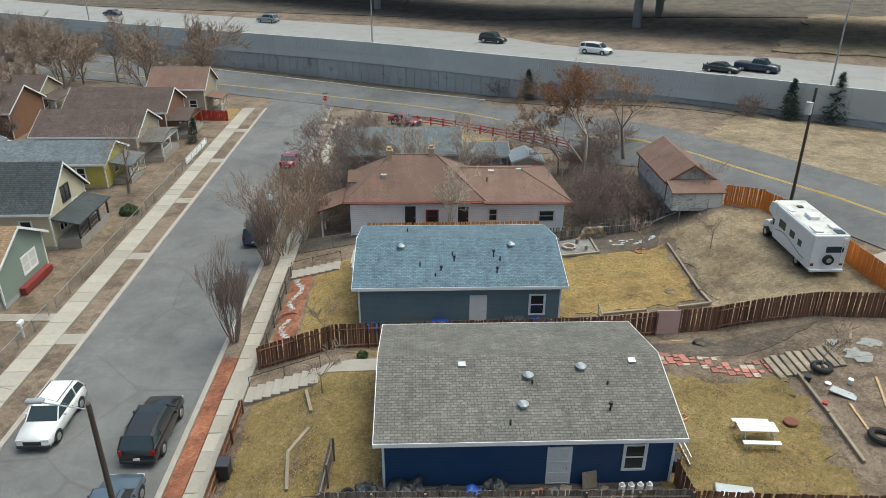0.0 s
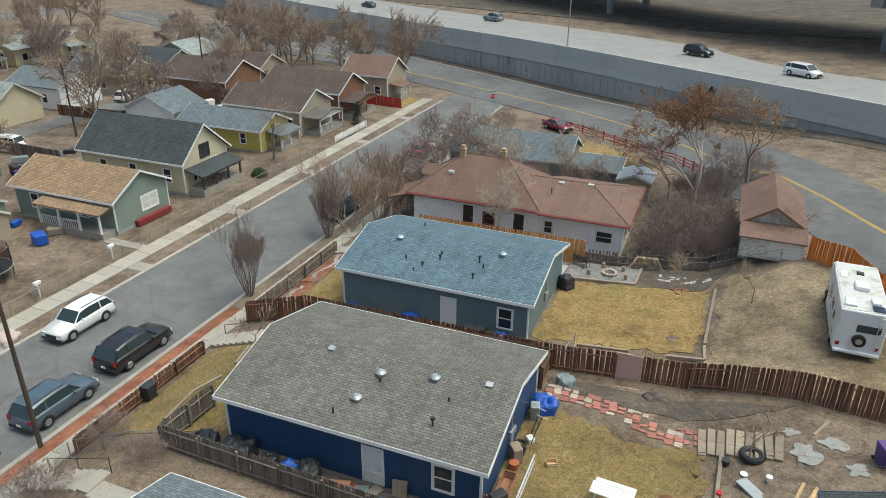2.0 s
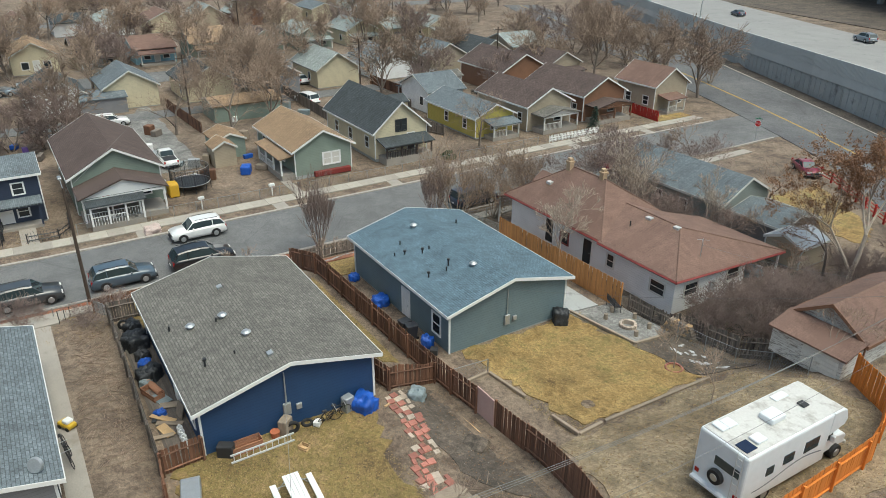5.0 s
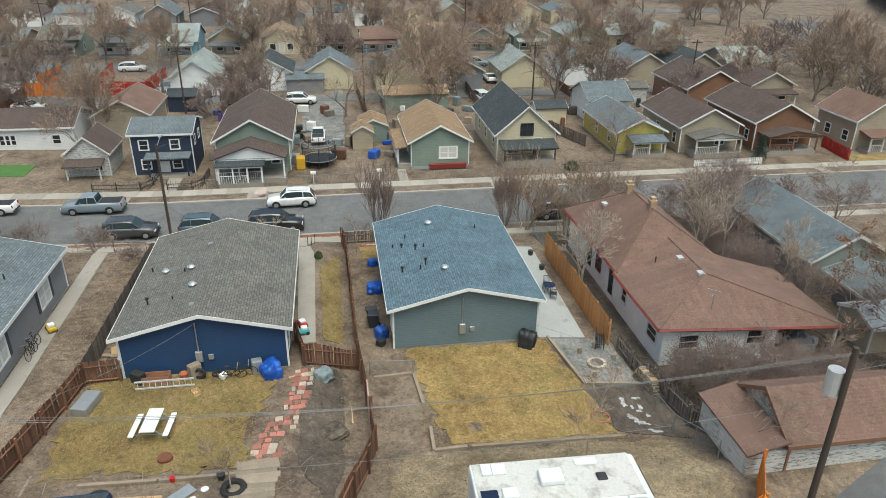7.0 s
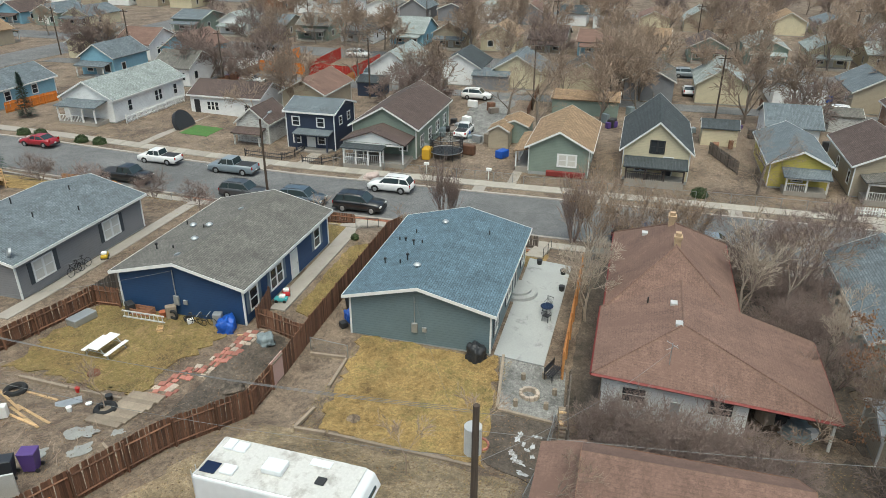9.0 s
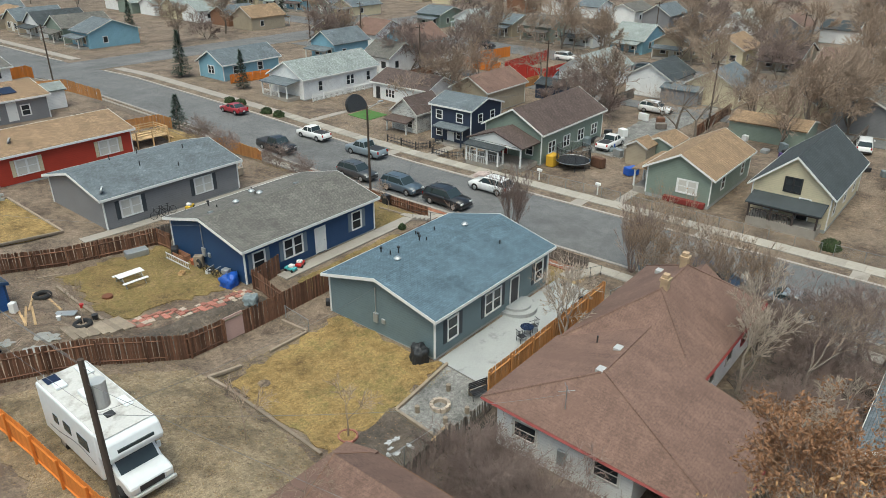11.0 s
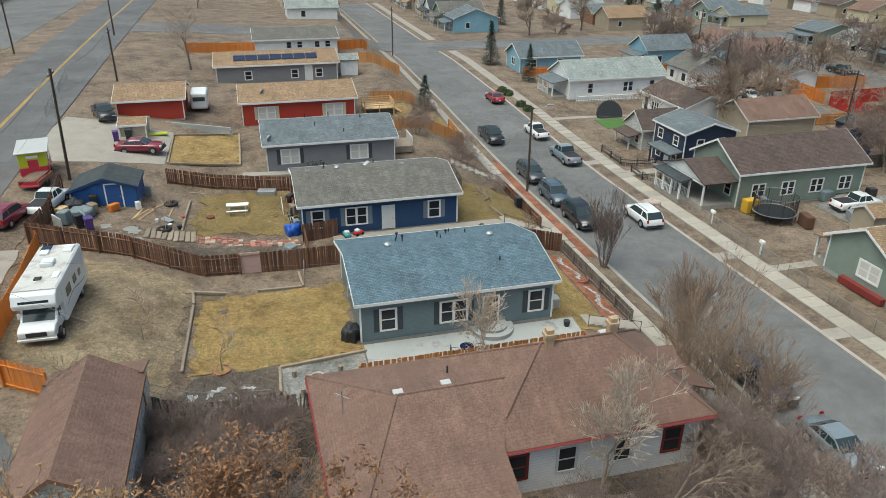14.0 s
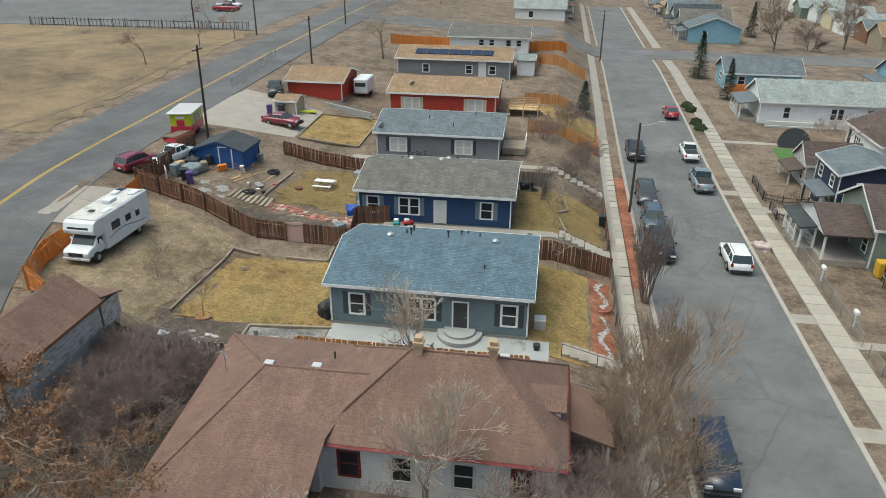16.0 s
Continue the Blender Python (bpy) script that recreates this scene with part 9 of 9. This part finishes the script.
for a in (0, 90):
    p = part("street_plate", box(B(), -0.45, 0.45, -0.015, 0.015, 2.95 + a / 900, 3.05 + a / 900), gloss("plate_green", (0.01, 0.2, 0.1), 0.4), ss)
    p.matrix_basis = pose(0, 0, 0, 0, 0, a)
# rainbow flag on the grey-green house
fg = thing("flag", -8.6, 77.6, H(-8.6, 77.6), 60, "rainbow striped flag on a slanted pole", "flag")
part("flag_pole", rod(B(), (0, 0, 2.0), (-1.4, 0, 3.4), 0.02), M["steel_white"], fg)
for i, c in enumerate(((0.6, 0.03, 0.03), (0.7, 0.25, 0.02), (0.7, 0.6, 0.03), (0.03, 0.3, 0.08), (0.03, 0.1, 0.45), (0.2, 0.03, 0.3))):
    bm = B()
    for k in range(8):
        x0, x1 = -1.4 + k * 0.12, -1.4 + (k + 1) * 0.12
        f = lambda x: 0.06 * math.sin(x * 9)
        z0, z1 = 3.3 - i * 0.14 - 0.1 * k * 0.5, 3.3 - i * 0.14 - 0.1 * (k + 1) * 0.5
        q = [bm.verts.new(p) for p in ((x0, f(x0), z0), (x1, f(x1), z1), (x1, f(x1), z1 - 0.14), (x0, f(x0), z0 - 0.14))]
        bm.faces.new(q)
    part("stripe", bm, surface("flag_cloth", c, 0.8, 0.1), fg)
for x, y in ((-27.2, 36.8), (-27.2, 44.0)):
    mb = thing("mailbox", x, y, H(x, y), 90, "white mailbox on a post before a yard", "mailbox", "mailboxes before the yards")
    part("post", box(B(), -0.05, 0.05, -0.05, 0.05, -0.1, 1.1), M["white"], mb)
    part("box", bevel(box(B(), -0.3, 0.3, -0.14, 0.14, 1.05, 1.35), 0.05), M["white"], mb)
for x, y, z in ((15.0, 20.0, 4.5), (15.0, 3.0, 5.4)):
    dd = thing("satellite_dish", x - 1.9, y, z - 0.3, 30, "grey satellite dish on the roof edge", "satellite dish")
    part("arm", rod(B(), (0, 0, -0.3), (0, 0, 0.3), 0.025), M["steel"], dd)
    part("dish", rod(B(), (0, 0, 0.35), (0.05, -0.12, 0.4), 0.34, 0.3, 18), M["steel"], dd)
# deck on the grey house's front
dq = thing("porch_deck", -0.95, 16.0, H(-0.95, 16.0) - 0.1, 0, "white railed wooden porch at the house end", "porch")
part("floor", box(B(), -1.2, 1.3, -1.6, 1.6, 0.2, 0.9), M["timber"], dq)
for i in range(14):
    part("baluster", box(B(), -1.18, -1.12, -1.55 + i * 0.235, -1.5 + i * 0.235, 0.9, 1.75), M["white"], dq)
part("top_rail", box(B(), -1.2, -1.1, -1.6, 1.6, 1.75, 1.82), M["white"], dq)

dk = thing("timber_deck", -1.1, 1.6, H(-1.1, 1.6), 0, "pale yellow timber deck with railings at the red house", "deck")
for i in range(14):
    part("plank", box(B(), -1.9 + i * 0.27, -1.65 + i * 0.27, -1.5, 1.5, 0.85, 0.9), M["timber_new"], dk)
for x in (-1.85, 0.0, 1.85):
    for y in (-1.45, 1.45):
        part("post", box(B(), x - 0.06, x + 0.06, y - 0.06, y + 0.06, -0.3, 1.8), M["timber_new"], dk)
for y in (-1.45, 1.45):
    for zz in (1.25, 1.5, 1.75):
        part("rail", box(B(), -1.9, 1.9, y - 0.03, y + 0.03, zz - 0.05, zz + 0.05), M["timber_new"], dk)
for zz in (1.25, 1.5, 1.75):
    part("rail", box(B(), -1.9, -1.84, -1.5, 1.5, zz - 0.05, zz + 0.05), M["timber_new"], dk)
for k in range(4):
    part("tread", box(B(), -2.2 - k * 0.28, -1.9 - k * 0.28, -0.6, 0.6, 0.62 - k * 0.2, 0.68 - k * 0.2), M["timber_new"], dk)

# ---- more clutter in yards ----
tri_m = surface("toy_plastic", (0.6, 0.4, 0.03), 0.4, 0.1)
toy_blue, toy_red, toy_teal = surface("blue_toy_plastic", (0.03, 0.2, 0.5), 0.4, 0.1), surface("red_toy_plastic", (0.5, 0.03, 0.03), 0.4, 0.1), surface("teal_plastic", (0.1, 0.4, 0.42), 0.4, 0.1)


def crate(x, y, w, d, h, material, label, category="box", turn=None, dz=0.03, name="storage_box"):
    bm = bevel(box(B(), -w / 2, w / 2, -d / 2, d / 2, 0, h), min(w, d, h) * 0.12, 2)
    return single(name, bm, material, label, category, m=place(x, y, pr.uniform(0, 180) if turn is None else turn, dz))


def toy_car(x, y, material, label):
    ob = thing("toy_car", x, y, H(x, y) + 0.06, pr.uniform(0, 360), label, "toy")
    part("body", bevel(box(B(), -0.45, 0.45, -0.25, 0.25, 0.1, 0.35), 0.08, 2), material, ob)
    part("hood", bevel(box(B(), -0.1, 0.3, -0.2, 0.2, 0.35, 0.55), 0.06, 2), M["table_top"], ob)
    for a in (-0.28, 0.28):
        for b in (-0.24, 0.24):
            part("wheel", rod(B(), (a, b - 0.03, 0.12), (a, b + 0.03, 0.12), 0.12, 0.12, 10), M["tyre"], ob)
    return ob


toy_car(7.9, 36.7, toy_teal, "teal and white ride-on toy car")
toy_car(6.9, 36.6, toy_red, "red and white ride-on toy car")
toy_car(6.4, 21.3, tri_m, "yellow ride-on toy digger on the path")
toy_car(-36.5, 38.5, toy_blue, "blue ride-on toy in the yard")
crate(-32.5, 35.3, 1.5, 1.0, 1.4, surface("yellow_tarp", (0.6, 0.36, 0.03), 0.6, 0.15), "yellow covered box beside the trampoline", "cover", 0)
for x, y, w, d, h, mt, lb in ((11.8, 34.2, 0.6, 0.5, 0.9, "steel", "grey folded garden chair by the navy wall"), (12.1, 32.3, 0.4, 0.35, 0.3, "table_top", "white plastic tub by the navy wall"), (11.8, 30.7, 0.7, 0.5, 0.9, "timber", "old cabinet beside the navy wall"),
                              (11.9, 27.6, 0.8, 0.5, 0.7, "plastic", "dark crate beside the navy wall"), (13.9, 25.4, 1.7, 0.9, 0.5, "steel", "upturned grey metal bench by the fence"), (8.6, 41.6, 0.5, 0.5, 0.4, "plastic", "dark tub beside the blue house"),
                              (27.9, 31.2, 0.9, 0.6, 0.8, "timber", "stacked boxes by the fence"), (28.0, 29.9, 0.6, 0.6, 1.0, "plastic", "dark tub by the blue shed"), (26.4, 30.6, 0.5, 0.9, 0.6, "fence_orange", "orange plastic barrier by the shed"),
                              (24.6, 30.1, 0.4, 0.4, 0.7, "table_top", "white bucket stack by the shed"), (24.2, 26.6, 0.5, 0.5, 0.9, "tarp_grey", "grey stacked tubs by the shed"), (29.5, 33.6, 0.8, 0.8, 1.1, "tarp_grey", "grey covered bundle by the fence"),
                              (29.7, 35.0, 1.6, 0.1, 1.2, "steel_white", "white panel leaning by the fence"), (30.0, 32.0, 0.7, 0.9, 0.7, "timber_new", "pile of cut wood by the fence"), (22.3, 31.8, 1.3, 0.6, 0.08, "steel", "bent sheets of grey metal roofing"),
                              (11.4, 70.2, 0.6, 0.5, 0.5, "table_top", "white tub under the carport"), (10.6, 67.9, 0.9, 0.7, 0.9, "timber", "stack of wood under the carport")):
    crate(x, y, w, d, h, M[mt], lb, name="stored_item")
cr2 = random.Random(77)
CL = [("table_top", "white appliance or tub in a back yard"), ("plastic", "dark bin in a back yard"), ("tarp_blue", "bundle under a blue tarpaulin in a back yard"), ("timber", "stack of boards in a back yard"), ("steel", "grey metal scrap in a back yard"),
      ("fence_grey", "grey boards in a back yard"), ("fence_brown", "rusty tank in a back yard"), ("bin_purple", "purple bin in a back yard"), ("tarp_grey", "grey covered bundle in a back yard")]
for i in range(72):
    x, y = cr2.choice([(-cr2.uniform(45, 78), cr2.uniform(-30, 105)), (-cr2.uniform(34, 48), cr2.uniform(34, 47)), (-cr2.uniform(48, 60), cr2.uniform(20, 100))])
    k, lb = cr2.choice(CL)
    crate(x, y, cr2.uniform(0.5, 1.8), cr2.uniform(0.5, 1.3), cr2.uniform(0.4, 1.3), M[k], lb, name="stored_item", turn=cr2.uniform(0, 180))
for i in range(5):
    x, y = -cr2.uniform(60, 79), cr2.uniform(-25, 105)
    vehicle(cr2.choice(["sedan", "suv", "pickup", "van"]), x, y, cr2.choice([90, 270, 0]), cr2.choice([white_p, white_p, silver_p, grey_p, red_p, black_p]), "car parked off the alley", group="vehicles off the alley", lite=True)
for i in range(7):
    y = -24 + i * 17.0
    board_fence([(-50.0 - cr2.uniform(0, 6), y), (-70.0, y + cr2.uniform(-1, 1))], 1.6, M[cr2.choice(["fence_grey", "fence_cedar", "fence_grey", "fence_brown"])], "wooden fence between the back yards", w=0.5, gap=0.02, post=5.0)

# ---- scattered litter, tufts and leaves on the ground ----
def scatter(name, label, category, areas, n, size, tall, material, seed, flat=False):
    r = np.random.RandomState(seed)
    verts, faces = [], []
    w = np.array([(a[1] - a[0]) * (a[3] - a[2]) for a in areas], float)
    pick = r.choice(len(areas), n, p=w / w.sum())
    X = np.array([r.uniform(areas[k][0], areas[k][1]) for k in pick])
    Y = np.array([r.uniform(areas[k][2], areas[k][3]) for k in pick])
    Z = land(X, Y) + 0.05
    for x, y, z in zip(X, Y, Z):
        a = r.uniform(0, math.pi)
        s = size * r.uniform(0.5, 1.4)
        c, d = math.cos(a) * s, math.sin(a) * s
        k = len(verts)
        if flat:
            verts += [(x - c, y - d, z + 0.01), (x + d * 0.6, y - c * 0.6, z + 0.03), (x + c, y + d, z + 0.015), (x - d * 0.6, y + c * 0.6, z + 0.03)]
            faces += [(k, k + 1, k + 2, k + 3)]
        else:
            h = tall * r.uniform(0.5, 1.3)
            verts += [(x - c, y - d, z - 0.05), (x + c, y + d, z - 0.05), (x + c * 1.6 + r.uniform(-1, 1) * h * 0.6, y + d * 1.6 + r.uniform(-1, 1) * h * 0.6, z + h), (x - c * 1.2, y - d * 1.2, z + h * 0.7)]
            faces += [(k, k + 1, k + 2), (k, k + 2, k + 3)]
    me = mesh_of(name, verts, faces)
    me.materials.append(material)
    return tagged(new(name, me), label, category, "", "stuff")


def bits(name, stops):
    m, nt, bsdf = nodes_of(name)
    ge = nt.nodes.new("ShaderNodeNewGeometry")
    link(nt, ramp(nt, ge.outputs["Random Per Island"], stops), bsdf.inputs["Base Color"])
    bsdf.inputs["Roughness"].default_value = 0.9
    return m


straw = bits("dry_grass_blades", [(0.0, (0.14, 0.1, 0.04)), (0.5, (0.29, 0.205, 0.085)), (0.85, (0.36, 0.27, 0.12)), (1.0, (0.12, 0.125, 0.04))])
leafm = bits("fallen_leaves", [(0.0, (0.06, 0.04, 0.03)), (0.5, (0.2, 0.12, 0.06)), (1.0, (0.28, 0.18, 0.09))])
stone = bits("small_stones", [(0.0, (0.07, 0.06, 0.05)), (0.8, (0.2, 0.175, 0.14)), (1.0, (0.42, 0.39, 0.34))])
scatter("grass_tufts", "short dry grass tufts on the lawns", "grass", [(9.3, 19.5, 43.2, 53.2), (-8.2, -4.3, 41.2, 53), (11.5, 20.3, 25.2, 34.6), (-9.9, -2, 26.5, 36), (-4, 8.4, 37.8, 39.3)], 22000, 0.04, 0, straw, 1, True)
scatter("grass_tufts", "thin dry grass on the banks and verges", "grass", [(20, 31, 40, 56), (-10.2, -2.5, 8, 25), (31, 36, 24, 58), (14, 30, 57, 80), (-30, -26.6, -30, 110), (-24.6, -23.2, -30, 106), (-12.9, -12.1, 42, 98)], 24000, 0.04, 0, straw, 2, True)
scatter("leaf_litter", "fallen brown leaves and twigs", "leaves", [(11.6, 31, 23.5, 40), (20, 31, 40, 56), (-30.5, -26.6, 20, 100), (-10.2, -4, 8, 26), (14, 24, 53, 72), (-24.6, -23.2, -20, 106), (-12.9, -12.1, 42, 98), (-8, 16, 66, 84), (-46, -33, -10, 100)], 42000, 0.042, 0, leafm, 3, True)
scatter("pebbles", "small stones and scraps on the bare soil", "stones", [(20, 31, 24, 56), (11.6, 20, 36, 40), (9, 14.5, 53, 57), (31, 36, 24, 58), (30, 55, 60, 88), (50, 75, -36, 20)], 16000, 0.032, 0, stone, 4, True)
def twig_litter(areas, n, seed, label):
    r = random.Random(seed)
    bm = B()
    for i in range(n):
        x0, x1, y0, y1 = r.choice(areas)
        x, y, a, l = r.uniform(x0, x1), r.uniform(y0, y1), r.uniform(0, math.pi), r.uniform(0.15, 0.55)
        z = H(x, y) + r.uniform(0.04, 0.12)
        rod(bm, (x - math.cos(a) * l, y - math.sin(a) * l, z), (x + math.cos(a) * l, y + math.sin(a) * l, z + r.uniform(-0.02, 0.05)), 0.018, 0.008, 3)
    return single("fallen_twigs", bm, M["twig"], label, "twigs", kind="stuff")


twig_litter([(2.0, 10.5, 22.2, 24.3), (-4.0, 3.0, 22.6, 24.5)], 420, 5, "broken branches strewn along the side yard")
twig_litter([(12, 20, 57.6, 70), (-8, 4, 67, 73), (20, 30, 24, 38)], 420, 6, "broken twigs strewn on the soil")
